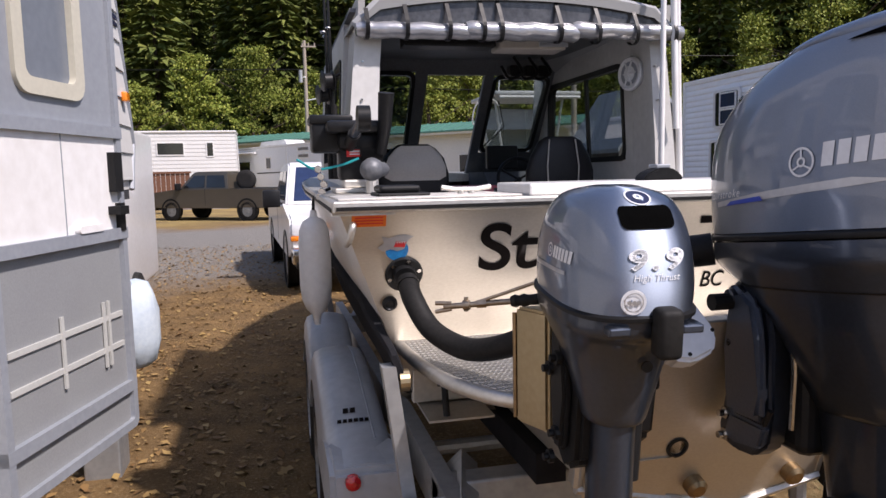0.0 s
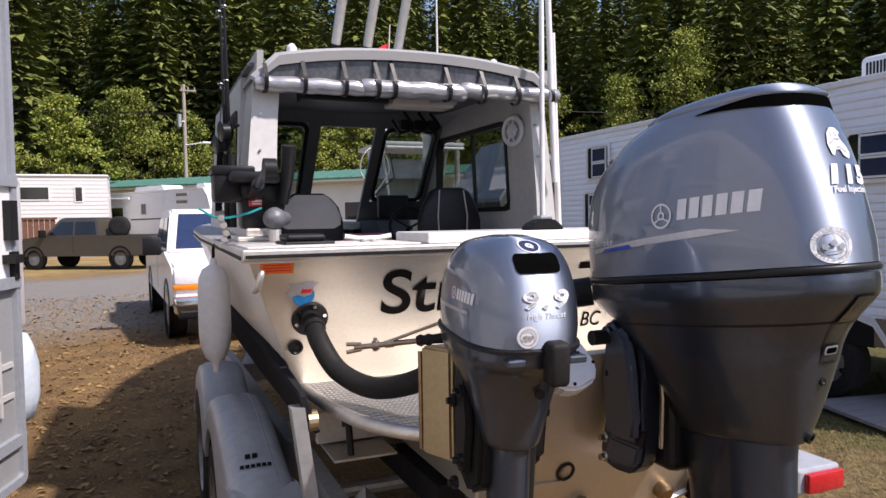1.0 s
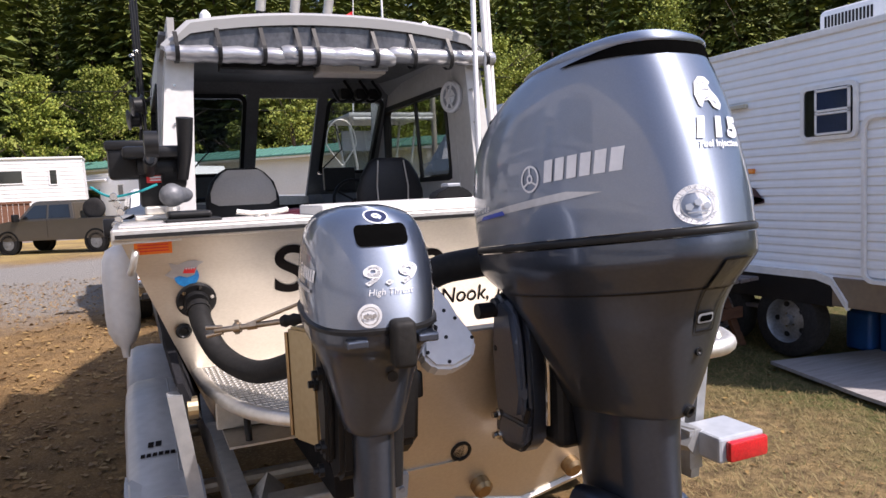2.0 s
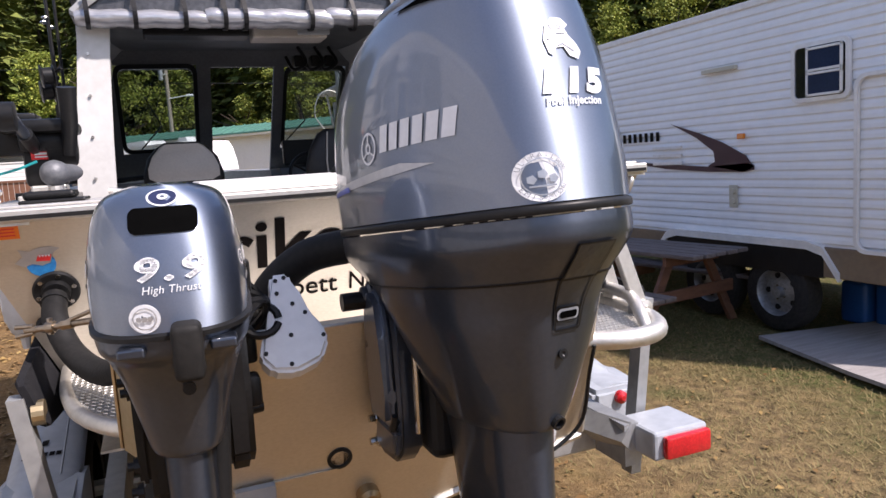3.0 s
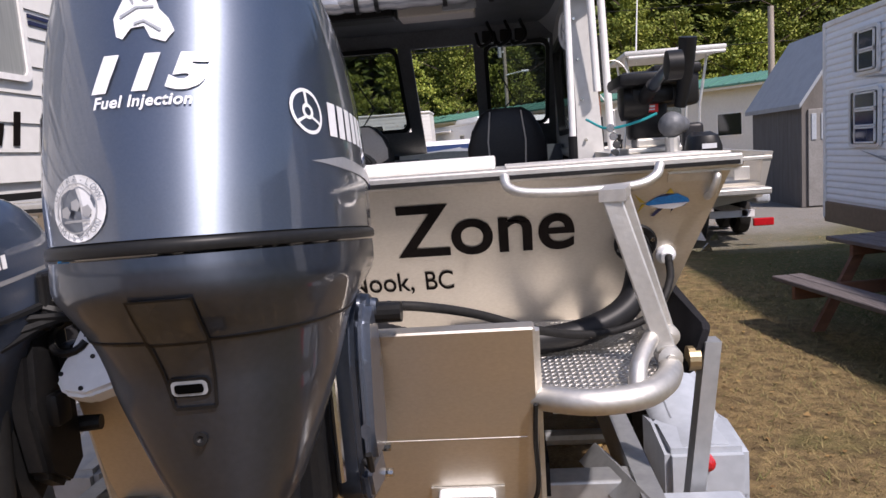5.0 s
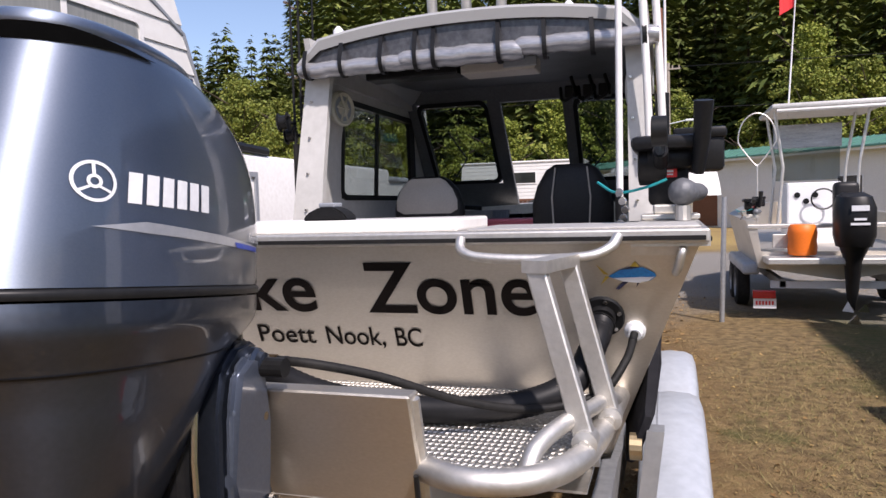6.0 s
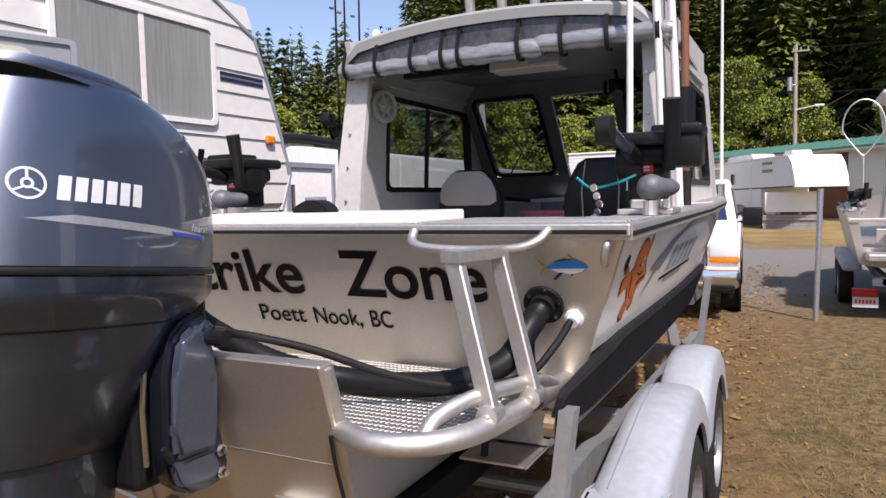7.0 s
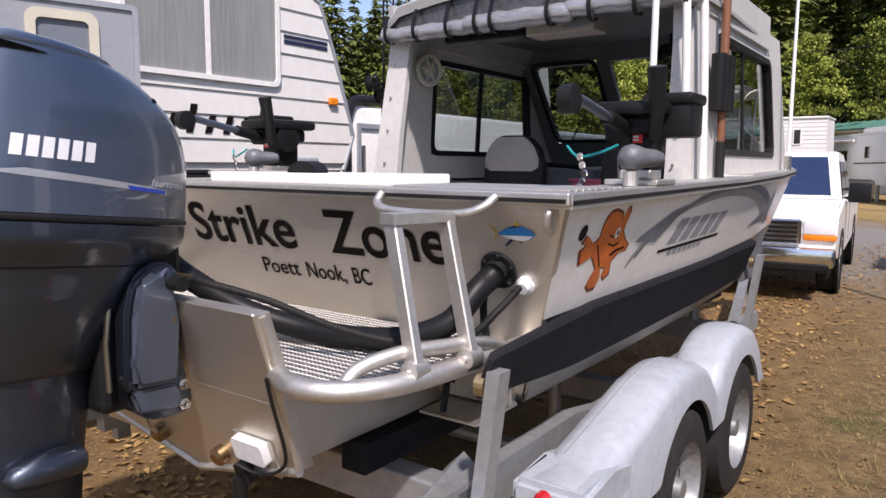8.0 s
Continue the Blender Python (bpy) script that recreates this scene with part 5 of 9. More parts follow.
        block_row("name_block", 6, 0.092, 0.026, (cx + s * 0.15, ey + s * 0.066, 1.556), rv, (0, 0, 1), T, M_DECAL, m, label="white block")
        part("stripe", stick(flat_poly([(-0.1, -0.006), (0.1, 0.002), (0.1, 0.010), (-0.1, 0.004)]), (cx + s * 0.15, -0.79, 1.516), rv, (0, 0, 1), T), M_SILVERV, m)
    # rubber tilt grip and hooks
    bm = B()
    box(bm, (cx + 0.004, -1.045, 1.375), (cx + 0.054, -0.995, 1.475), 0.012, 3)
    part("grip", bm, M_RUBBER, m, "black rubber cowl latch grip", smooth=True)
    for x0, x1 in ((-0.085, -0.04), (0.065, 0.11)):
        part("hook", box(B(), (cx + x0, -1.012, 1.418), (cx + x1, -0.97, 1.436), 0.004), M_MID, m)
    part("port_plug", lathe(B(), [(0, 0.012), (0.005, 0.012), (0.005, 0.006)], (cx + 0.02, -0.955, 1.335), (0, -1, 0), 12), M_BLACK, m)
    unhang = hang.inverted()

    def fixed(bm):
        bmesh.ops.transform(bm, matrix=unhang, verts=bm.verts)
        return bm

    # clamp bracket, tilt unit, tangle of levers
    bm = B()
    box(bm, (-0.645 - 0.075, -0.69, 1.10), (-0.645 + 0.065, -0.61, 1.34), 0.02)
    box(bm, (-0.645 - 0.05, -0.82, 1.1), (-0.645 + 0.05, -0.66, 1.38), 0.02)
    cyl(bm, (-0.645 + 0.08, -0.64, 1.165), (-0.645 + 0.165, -0.625, 1.165), 0.02, 0.017, 12)
    part("clamp_bracket", fixed(bm), M_BLACK, m)
    for k in range(5):
        rr = random.Random(k)
        bm = B()
        pipe(bm, curve_pts([(-0.645 + 0.10 + 0.02 * rr.random(), -0.72 - 0.04 * k, 1.50 - 0.03 * k), (-0.645 + 0.16 + 0.03 * rr.random(), -0.70, 1.42), (-0.645 + 0.17, -0.66 + 0.02 * k, 1.36), (-0.645 + 0.10, -0.62, 1.32)], 5), 0.008 + 0.002 * (k % 2), 6)
        part("cable", fixed(bm), M_BLACK, m)
    bm = B()
    box(bm, (-0.645 + 0.12, -0.74, 1.40), (-0.645 + 0.155, -0.68, 1.52), 0.008)
    part("shift_box", fixed(bm), M_BLACK, m)
    # steering link: forked end, collar, bare rod, black boot, and the thin tie rod behind it
    A, C = Vector((-0.955, -0.494, 1.385)), Vector((-0.80, -0.565, 1.402))
    bm = B()
    cyl(bm, A, C, 0.0075, n=10)
    d = (C - A).normalized()
    for k in (-1, 1):
        cyl(bm, A - d * 0.022 + Vector((0, 0, 0.011 * k)), A + d * 0.020 + Vector((0, 0, 0.007 * k)), 0.0055, n=8)
    cyl(bm, A + d * 0.058 - Vector((0, 0, 0.016)), A + d * 0.058 + Vector((0, 0, 0.020)), 0.006, n=8)
    cyl(bm, A + d * 0.050, A + d * 0.068, 0.013, n=10)
    cyl(bm, A + d * 0.085, A + d * 0.11, 0.011, n=6)
    part("steering_rod", fixed(bm), M_STEELROD, m, "tarnished steel steering link rod", smooth=True)
    bm = B()
    cyl(bm, A + d * 0.07, (-0.735, -0.60, 1.455), 0.0045, n=8)
    part("tie_rod", fixed(bm), M_STEELROD, m)
    bm = lathe(B(), [(0, 0.012), (0.012, 0.017), (0.022, 0.013), (0.034, 0.017), (0.046, 0.013), (0.075, 0.015)], C, d, 14)
    part("boot", fixed(bm), M_RUBBER, m, "black ribbed rubber boot", smooth=True)
    # clamp body, swivel tube and studs hard by the bracket
    bm = B()
    prism(bm, [(-0.665, 1.40), (-0.73, 1.41), (-0.80, 1.36), (-0.815, 1.22), (-0.79, 1.06), (-0.72, 1.02), (-0.67, 1.06)], 'x', -0.725, -0.575)
    bmesh.ops.bevel(bm, geom=bm.edges[:], offset=0.012, segments=2, affect='EDGES')
    cl = part("clamp_body", fixed(bm), M_BLACK, m, "black cast clamp bracket", smooth=True)
    bm = B()
    prism(bm, [(-0.70, 1.36), (-0.755, 1.36), (-0.775, 1.22), (-0.75, 1.08), (-0.71, 1.08), (-0.69, 1.2)], 'x', -0.748, -0.724)
    bmesh.ops.bevel(bm, geom=bm.edges[:], offset=0.008, segments=2, affect='EDGES')
    part("cheek", fixed(bm), M_BLACK, cl, smooth=True)
    for y, z in ((-0.70, 1.265), (-0.745, 1.30), (-0.735, 1.12), (-0.70, 1.05)):
        part("bolt", fixed(lathe(B(), [(0, 0.017), (0.012, 0.017), (0.012, 0.009), (0.024, 0.009), (0.024, 0.001)], (-0.745, y, z), (-1, 0, 0), 10)), M_BLACK, cl)
    bm = B()
    prism(bm, [(-0.64, 1.42), (-0.70, 1.45), (-0.775, 1.40), (-0.79, 1.25), (-0.765, 1.10), (-0.70, 1.05), (-0.64, 1.09)], 'x', -0.575, -0.515)
    bmesh.ops.bevel(bm, geom=bm.edges[:], offset=0.014, segments=2, affect='EDGES')
    part("clamp_half", fixed(bm), M_BLACK, cl, smooth=True)
    for y0_, y1_, z0_, z1_, x0_, x1_ in ((-0.72, -0.66, 1.42, 1.53, -0.535, -0.505), (-0.69, -0.63, 1.28, 1.36, -0.52, -0.485), (-0.75, -0.70, 1.20, 1.27, -0.52, -0.49)):
        part("lever", fixed(box(B(), (x0_, y0_, z0_), (x1_, y1_, z1_), 0.010)), M_BLACK, cl, smooth=True)
    bm = B()
    cyl(bm, (-0.60, -0.80, 1.02), (-0.575, -0.80, 1.36), 0.022, n=12)
    part("tilt_ram", fixed(bm), M_BLACK, cl, smooth=True)
    m.matrix_basis = hang @ m.matrix_basis


small_motor()


# ---- wheels and trailer ----
def wheel(parent, c, r, w, side, rimmat=None, spokes=8):
    c = Vector(c)
    ax = Vector((side, 0, 0))
    name = "wheel"
    t = part("wheel", lathe(B(), [(-w / 2, r * 0.60), (-w / 2, r * 0.86), (-w * 0.42, r * 0.97), (-w * 0.2, r), (w * 0.2, r), (w * 0.42, r * 0.97), (w / 2, r * 0.86), (w / 2, r * 0.60), (w * 0.3, r * 0.58), (-w * 0.3, r * 0.58)], c, ax, 36, caps=False), M_TYRE, parent, "black tyre on a pale rim", smooth=True)
    q = part("rim", lathe(B(), [(w * 0.47, r * 0.625), (w * 0.50, r * 0.60), (w * 0.44, r * 0.575), (w * 0.02, r * 0.54), (w * 0.04, r * 0.42), (w * 0.20, r * 0.28), (w * 0.20, r * 0.15), (w * 0.44, r * 0.13), (w * 0.44, 0.002)], c, ax, 30, caps=False), rimmat or M_RIM, t, smooth=True)
    # the rim is uncut: black discs stand in for the shade in its holes
    bm = B()
    for k in range(spokes):
        a = 6.28318 * k / spokes
        p = c + Vector((side * w * 0.05, math.cos(a) * r * 0.43, math.sin(a) * r * 0.43))
        cyl(bm, p, p + ax * 0.014, r * 0.075, n=10)
    part("rim_hole_shade", bm, M_BLACK, t)
    bm = B()
    for k in range(5):
        a = 6.28318 * k / 5
        p = c + Vector((side * w * 0.19, math.cos(a) * r * 0.20, math.sin(a) * r * 0.18))
        cyl(bm, p, p + ax * 0.015, r * 0.03, n=6)
    part("lug_nut", bm, M_STEEL, t)
    return t


trailer = thing("boat_trailer", "galvanised tandem-axle boat trailer with grey fenders", "boat trailer", at=(XC, 1.5, 0.0))
WY = (1.10, 2.00)
for sgn in (1, -1):
    for y in WY:
        wheel(trailer, (XC + sgn * 1.08, y, 0.365), 0.345, 0.21, sgn)
    bm = B()
    xi, xo = XC + sgn * 0.80, XC + sgn * 0.86
    a, b = sorted((xi, xo))
    prism(bm, [(-0.30, 0.60), (0.70, 0.60), (1.0, 0.55), (3.9, 0.50), (3.9, 0.63), (1.0, 0.70), (0.70, 0.75), (-0.30, 0.75)], 'x', a, b)
    part("frame_rail", bm, M_GALV, trailer)
    # one moulding over both wheels: crowned top, tail falling straight to the step, side cut round the tyres
    rows = []
    for k in range(93):
        y = 0.10 + (2.50 - 0.10) * k / 92
        top = 0.50
        for wy in WY:
            d = abs(y - wy) / 0.52
            if d < 1:
                top = max(top, 0.40 + 0.485 * (1 - d ** 2.4) ** 0.5)
        if WY[0] < y < WY[1]:
            top = max(top, 0.70)
        if y < WY[0]:
            top = max(top, 0.735 if y < 0.26 else 0.735 + (y - 0.26) * 0.215 - max(0.0, y - 0.88) * 0.18)
        cut = 0.52
        for wy in WY:
            if abs(y - wy) < 0.385:
                cut = max(cut, 0.365 + (0.385 ** 2 - (y - wy) ** 2) ** 0.5)
        cut = min(cut, top - 0.035)
        x0, x1 = XC + sgn * 0.94, XC + sgn * 1.18
        rows.append([(x0, y, top - 0.03), (x0 + sgn * 0.012, y, top - 0.008), (x0 + sgn * 0.05, y, top + 0.004), (x0 + sgn * 0.11, y, top + 0.012), (x1 - sgn * 0.05, y, top + 0.006), (x1 - sgn * 0.012, y, top - 0.012), (x1 + sgn * 0.002, y, max(cut + 0.012, top - 0.05)), (x1 + sgn * 0.012, y, cut),
                     (x1 - sgn * 0.004, y, cut), (x1 - sgn * 0.03, y, top - 0.03), (x0 + sgn * 0.02, y, top - 0.03)])
    bm = B()
    ring_skin(bm, rows)
    f = part("fender", bm, M_FENDER, trailer, "pale grey moulded double fender", smooth=True, angle=50)
    # crease along the inner shoulder, its shade line drawn as a darker grey bead
    bm = B()
    pipe(bm, [Vector(r[2]) + Vector((sgn * 0.012, 0, 0.001)) for r in rows[8:46]], 0.004, 5)
    part("crease", bm, M_GREYTRIM, f, smooth=True)
    bm = B()
    prism(bm, [(0.07, 0.56), (0.46, 0.56), (0.46, 0.735), (0.30, 0.742), (0.07, 0.738)], 'x', *sorted((XC + sgn * 0.93, XC + sgn * 1.186)))
    bmesh.ops.bevel(bm, geom=bm.edges[:], offset=0.02, segments=2, affect='EDGES')
    part("fender_step", bm, M_FENDER, f, smooth=True)
    part("fender_lamp", lathe(B(), [(0, 0.028), (0.02, 0.026), (0.03, 0.01)], (XC + sgn * (1.05 if sgn > 0 else 1.11), 0.072, 0.70), (0, -1, 0), 14), M_RED, f, "small red marker lamp")
    if sgn < 0:
        # plain blocks in place of the maker's name
        ft = tree_of(f)
        part("fender_print", stick(bar_word(2, 0.055, 0.026), (-1.115, 0.50, 0.80), (1, 0, 0), (0, 0.55, 0.85), ft, 0.004), M_LETTER, f)
        part("fender_print", stick(bar_word(6, 0.125, 0.018), (-1.107, 0.45, 0.77), (1, 0, 0), (0, 0.55, 0.85), ft, 0.004), M_LETTER, f)
    # guide posts and carpeted side bunk
    for y in (-0.15, 3.1):
        bm = B()
        prism(bm, [(y - 0.03, 0.5), (y + 0.03, 0.5), (y + 0.03, 1.15), (y - 0.03, 1.15)], 'x', *sorted((XC + sgn * 0.992, XC + sgn * 1.034)))
        for v in bm.verts:
            v.co.x -= sgn * 0.125 * (1.15 - v.co.z)
        p = part("guide_post", bm, M_GALV, trailer)
        bm = lathe(B(), [(0, 0.01), (0.0, 0.034), (0.03, 0.034), (0.03, 0.01)], (XC + sgn * 0.95, y, 1.10), (sgn, 0, 0), 16)
        part("post_cap", bm, M_ALU_GOLD, p, "corroded bolt plate")
    bm = B()
    rows = []
    for y in [-0.17, -0.155] + [-0.10 + 0.2 * i for i in range(17)]:
        c = side_point(max(y, 0.3), 1.15, sgn, 0.02)
        c.y = y
        rows.append([c + Vector((sgn * dx, 0, dz)) for dx, dz in ((-0.085, -0.150), (-0.06, -0.155), (-0.034, -0.14), (0.042, 0.075), (0.034, 0.094), (0.0, 0.096))])
        if y < 0.5:
            k = 0.55 + 0.45 * max(0.0, y + 0.17) / 0.67
            k *= 0.75 if y == -0.17 else 1.0
            rows[-1] = [Vector((c.x + sgn * 0.01 + (p.x - c.x) * k, p.y, 1.14 + (p.z - 1.14) * k)) for p in rows[-1]]
    ring_skin(bm, rows)
    part("side_bunk", bm, M_CARPET, trailer, "black carpeted guide bunk", smooth=True)
    # tail lamp arm
    bm = B()
    box(bm, *[tuple(v) for v in (Vector((min(XC + sgn * 0.845, XC + sgn * 1.07), -0.405, 0.645)), Vector((max(XC + sgn * 0.845, XC + sgn * 1.07), -0.20, 0.745)))], 0.012)
    arm = part("lamp_box", bm, M_FENDER, trailer, "pale grey tail lamp housing")
    bm = B()
    a, b = sorted((XC + sgn * 0.875, XC + sgn * 1.065))
    box(bm, (a, -0.432, 0.652), (b, -0.40, 0.732), 0.012)
    part("tail_lamp", bm, M_RED, arm, "ribbed red tail lamp lens", smooth=True)
    bm = B()
    pipe(bm, [(XC + sgn * 0.83, -0.30, 0.70), (XC + sgn * 0.72, 0.12, 0.70)], 0.055, 4)
    part("lamp_arm", bm, M_GALV, trailer)
for ya, yb, za, zb in ((-0.12, -0.02, 0.60, 0.74), (1.5, 1.6, 0.52, 0.64), (3.4, 3.5, 0.46, 0.60)):
    part("cross_member", box(B(), (XC - 0.86, ya, za), (XC + 0.86, yb, zb), 0.008), M_GALV, trailer)
bm = B()
for y in WY:
    cyl(bm, (XC - 1.1, y, 0.365), (XC + 1.1, y, 0.365), 0.035, n=10)
part("axle", bm, M_GALV, trailer)
for sgn in (1, -1):
    bm = B()
    prism(bm, [(-0.2, 0.74), (4.0, 0.70), (4.0, 0.80), (-0.2, 0.84)], 'x', *sorted((XC + sgn * 0.46, XC + sgn * 0.56)))
    part("bunk", bm, M_CARPET, trailer)
    for y in (-0.07, 1.22, 3.45):
        part("bunk_bracket", cyl(B(), (XC + sgn * 0.51, y, 0.50), (XC + sgn * 0.51, y, 0.76), 0.03, n=8), M_GALV, trailer)
bm = B()
prism(bm, [(-0.86, 3.4), (-0.78, 3.4), (0.0, 7.4), (-0.08, 7.4)], 'z', 0.42, 0.52)
prism(bm, [(0.70, 3.4), (0.78, 3.4), (0.0, 7.4), (-0.08, 7.4)], 'z', 0.42, 0.52)
cyl(bm, (XC, 7.3, 0.0), (XC, 7.3, 0.75), 0.035, n=12)
box(bm, (XC - 0.05, 6.85, 0.55), (XC + 0.05, 6.98, 1.5), 0.01)
part("tongue", bm, M_GALV, trailer)


# ---- right-hand travel trailer ----
def ribbed(bm, x, y0, y1, z0, z1, face, pitch=0.075, depth=0.010, topfn=None):
    """Horizontal lapped siding as real relief on a plane x = const, facing +-x."""
    zs, n = [], int(round((z1 - z0) / pitch))
    rows = []
    for i in range(n):
        z = z0 + i * pitch
        for dz, d in ((0.0, 0.0), (pitch * 0.16, depth), (pitch * 0.55, depth * 0.8), (pitch * 0.88, 0.0)):
            rows.append([(x + face * d, y0, z + dz), (x + face * d, y1, z + dz)])
    ring_skin(bm, rows, close=False, caps=False)
    return bm


def rv_window(parent, x, face, y0, y1, z0, z1, frame_mat, tilt=False, split=2, glassm=None):
    place = lambda u, v, w: (x + face * w, u, v)
    w = part("window", rim(B(), y0, y1, z0, z1, 0.06, 0.035, place, 0.0, 0.028), frame_mat, parent, "rounded window frame", smooth=True)
    part("pane", slab(B(), rrect(y0 + 0.03, y1 - 0.03, z0 + 0.03, z1 - 0.03, 0.04), place, 0.012, 0.016), glassm or M_GLASS_D, w)
    return w


RX = 4.36


def right_rv():
    t = thing("travel_trailer", "white travel trailer with ribbed siding and maroon swoosh, parked", "travel trailer", at=(RX + 1.2, 3.0, 0))
    bm = B()
    box(bm, (RX + 0.02, 0.68, 0.66), (RX + 2.45, 7.03, 2.90), 0.03)
    part("body", bm, M_RV, t)
    bm = B()
    ribbed(bm, RX + 0.018, 0.69, 7.02, 0.82, 2.86, -1, 0.0755, 0.011)
    part("siding", bm, M_RV, t, "white ribbed siding", smooth=False)
    bm = B()
    box(bm, (RX - 0.006, 0.69, 0.55), (RX + 2.42, 7.02, 0.80), 0.01)
    part("skirt", bm, M_RVTAN, t, "tan lower skirt")
    bm = B()
    box(bm, (RX - 0.005, 0.67, 2.86), (RX + 0.05, 7.05, 2.92), 0.01)
    box(bm, (RX - 0.008, 6.99, 0.6), (RX + 0.05, 7.05, 2.9), 0.008)
    part("edge_trim", bm, M_WHITE, t)
    # windows: (y0, y1, z0, z1)
    for y0, y1, z0, z1 in ((5.73, 6.28, 2.22, 2.72), (5.70, 6.36, 1.45, 2.08), (1.66, 2.20, 1.98, 2.45)):
        w = rv_window(t, RX, -1, y0, y1, z0, z1, M_WHITE)
        bm = B()
        zs = [z0 + 0.04 + (z1 - z0 - 0.08) * k / (3 if z1 - z0 > 0.55 else 2) for k in range(4 if z1 - z0 > 0.55 else 3)]
        for a, b in zip(zs, zs[1:]):
            for (ya, yb, za, zb) in ((y0 + 0.05, y1 - 0.16, a, a + 0.02), (y0 + 0.05, y1 - 0.16, b - 0.025, b - 0.005), (y0 + 0.05, y0 + 0.07, a, b), (y1 - 0.18, y1 - 0.16, a, b)):
                box(bm, (RX - 0.05, ya, za), (RX - 0.03, yb, zb), 0.003, 1)
        part("louvre_frame", bm, M_WHITE, w, "white louvre sash, tilted")
        bm = B()
        for a, b in zip(zs, zs[1:]):
            box(bm, (RX - 0.043, y0 + 0.07, a + 0.02), (RX - 0.037, y1 - 0.18, b - 0.025))
        part("louvre_pane", bm, M_BLUEGLASS, w)
    # name blocks and swoosh
    pl = lambda pts: slab(B(), pts, lambda u, v, w: (RX - 0.001 - w, u, v), 0.0, 0.004)
    sq = [(4.62 - 0.095 * i, 1.80 + (0.015 if i == 0 else 0)) for i in range(8)]
    for i, (y, z) in enumerate(sq):
        part("name_block", pl([(y, z - 0.045), (y, z + 0.05 + (0.025 if i == 0 else 0)), (y - 0.05, z + 0.05 + (0.025 if i == 0 else 0)), (y - 0.05, z - 0.045)]), M_LETTER, t)
    part("swoosh", pl([(4.95, 1.60), (4.3, 1.52), (3.8, 1.46), (3.2, 1.425), (2.75, 1.42), (2.62, 1.44), (2.62, 1.48), (2.70, 1.50), (3.2, 1.475), (4.0, 1.52)]), M_MAROON, t, "maroon swoosh stripe")
    part("swoosh", pl([(3.72, 1.92), (3.35, 1.76), (3.12, 1.62), (3.10, 1.52), (3.2, 1.48), (2.75, 1.42), (2.62, 1.46), (2.72, 1.57), (3.0, 1.70), (3.3, 1.80)]), M_MAROON, t)
    part("swoosh", pl([(6.15, 1.42), (5.55, 1.29), (5.15, 1.20), (5.6, 1.33)]), M_GREYTRIM, t)
    part("swoosh", pl([(6.12, 2.20), (5.55, 2.15), (5.3, 2.12), (5.6, 2.18)]), M_GREYTRIM, t)
    bm = B()
    for z in (1.66, 1.58, 1.50):
        box(bm, (RX - 0.02, 3.55, z), (RX, 4.0, z + 0.035), 0.004, 1)
    part("vent", bm, M_WHITE, t, "louvred furnace vent")
    bm = B()
    box(bm, (RX - 0.05, 2.80, 2.35), (RX, 3.22, 2.39), 0.008)
    part("awning_bracket", bm, M_CREAM, t)
    bm = B()
    box(bm, (RX - 0.03, 2.72, 1.72), (RX, 2.80, 1.77), 0.008)
    part("marker_lamp", bm, M_AMBER, t, "amber marker lamp")
    bm = B()
    box(bm, (RX - 0.012, 2.82, 1.09), (RX, 2.92, 1.30), 0.006)
    for z in (1.15, 1.24):
        cyl(bm, (RX - 0.03, 2.87, z), (RX, 2.87, z), 0.028, n=12)
    part("outlet_box", bm, M_CREAM, t)
    place = lambda u, v, w: (RX - w, u, v)
    part("door", rim(B(), 0.75, 1.62, 0.78, 2.15, 0.1, 0.03, place, 0.0, 0.03), M_WHITE, t, "white rounded entry door frame", smooth=True)
    bm = B()
    for z in (1.0, 1.88):
        box(bm, (RX - 0.05, 0.95, z), (RX, 1.05, z + 0.12), 0.01)
    part("hinge", bm, M_BLACK, t)
    # wheels behind a white arch
    bm = B()
    rows = []
    for y, z in ((4.0, 0.58), (3.8, 0.80), (3.65, 0.84), (2.05, 0.84), (1.9, 0.80), (1.75, 0.60)):
        rows.append([(RX - 0.03, y, z - 0.07), (RX - 0.035, y, z), (RX + 0.02, y, z), (RX + 0.02, y, z - 0.07)])
    ring_skin(bm, rows)
    part("wheel_arch", bm, M_WHITE, t, "white wheel arch trim")
    # thin black sheet on the closed wall paints the wheel opening's shade
    bm = B()
    box(bm, (RX - 0.008, 1.9, 0.54), (RX + 0.02, 3.8, 0.79))
    part("wheel_well_shade", bm, M_BLACK, t)
    for y in (2.40, 3.22):
        wheel(t, (RX + 0.10, y, 0.345), 0.345, 0.2, -1, M_RIM, 5)
    # roof air conditioner and vents
    bm = B()
    box(bm, (RX + 0.75, 1.55, 2.90), (RX + 1.5, 2.65, 3.26), 0.06, 3)
    ac = part("air_conditioner", bm, M_PLASTIC_W, t, "white rooftop air conditioner", smooth=True)
    bm = B()
    for k in range(14):
        y = 2.08 + k * 0.036
        box(bm, (RX + 0.742, y, 3.05), (RX + 0.752, y + 0.018, 3.19))
    part("grille_slot", bm, M_BLACK, ac)
    bm = B()
    box(bm, (RX + 0.6, 3.7, 2.90), (RX + 1.4, 4.7, 3.02), 0.04)
    part("roof_vent", bm, M_PLASTIC_W, t)


M_BLUEGLASS = mat("blue_tinted_glass", (0.02, 0.035, 0.09), 0.08, 0, amount=0.3, spec=0.8)
right_rv()


# ---- left-hand camper with the open door ----
LX = -2.24


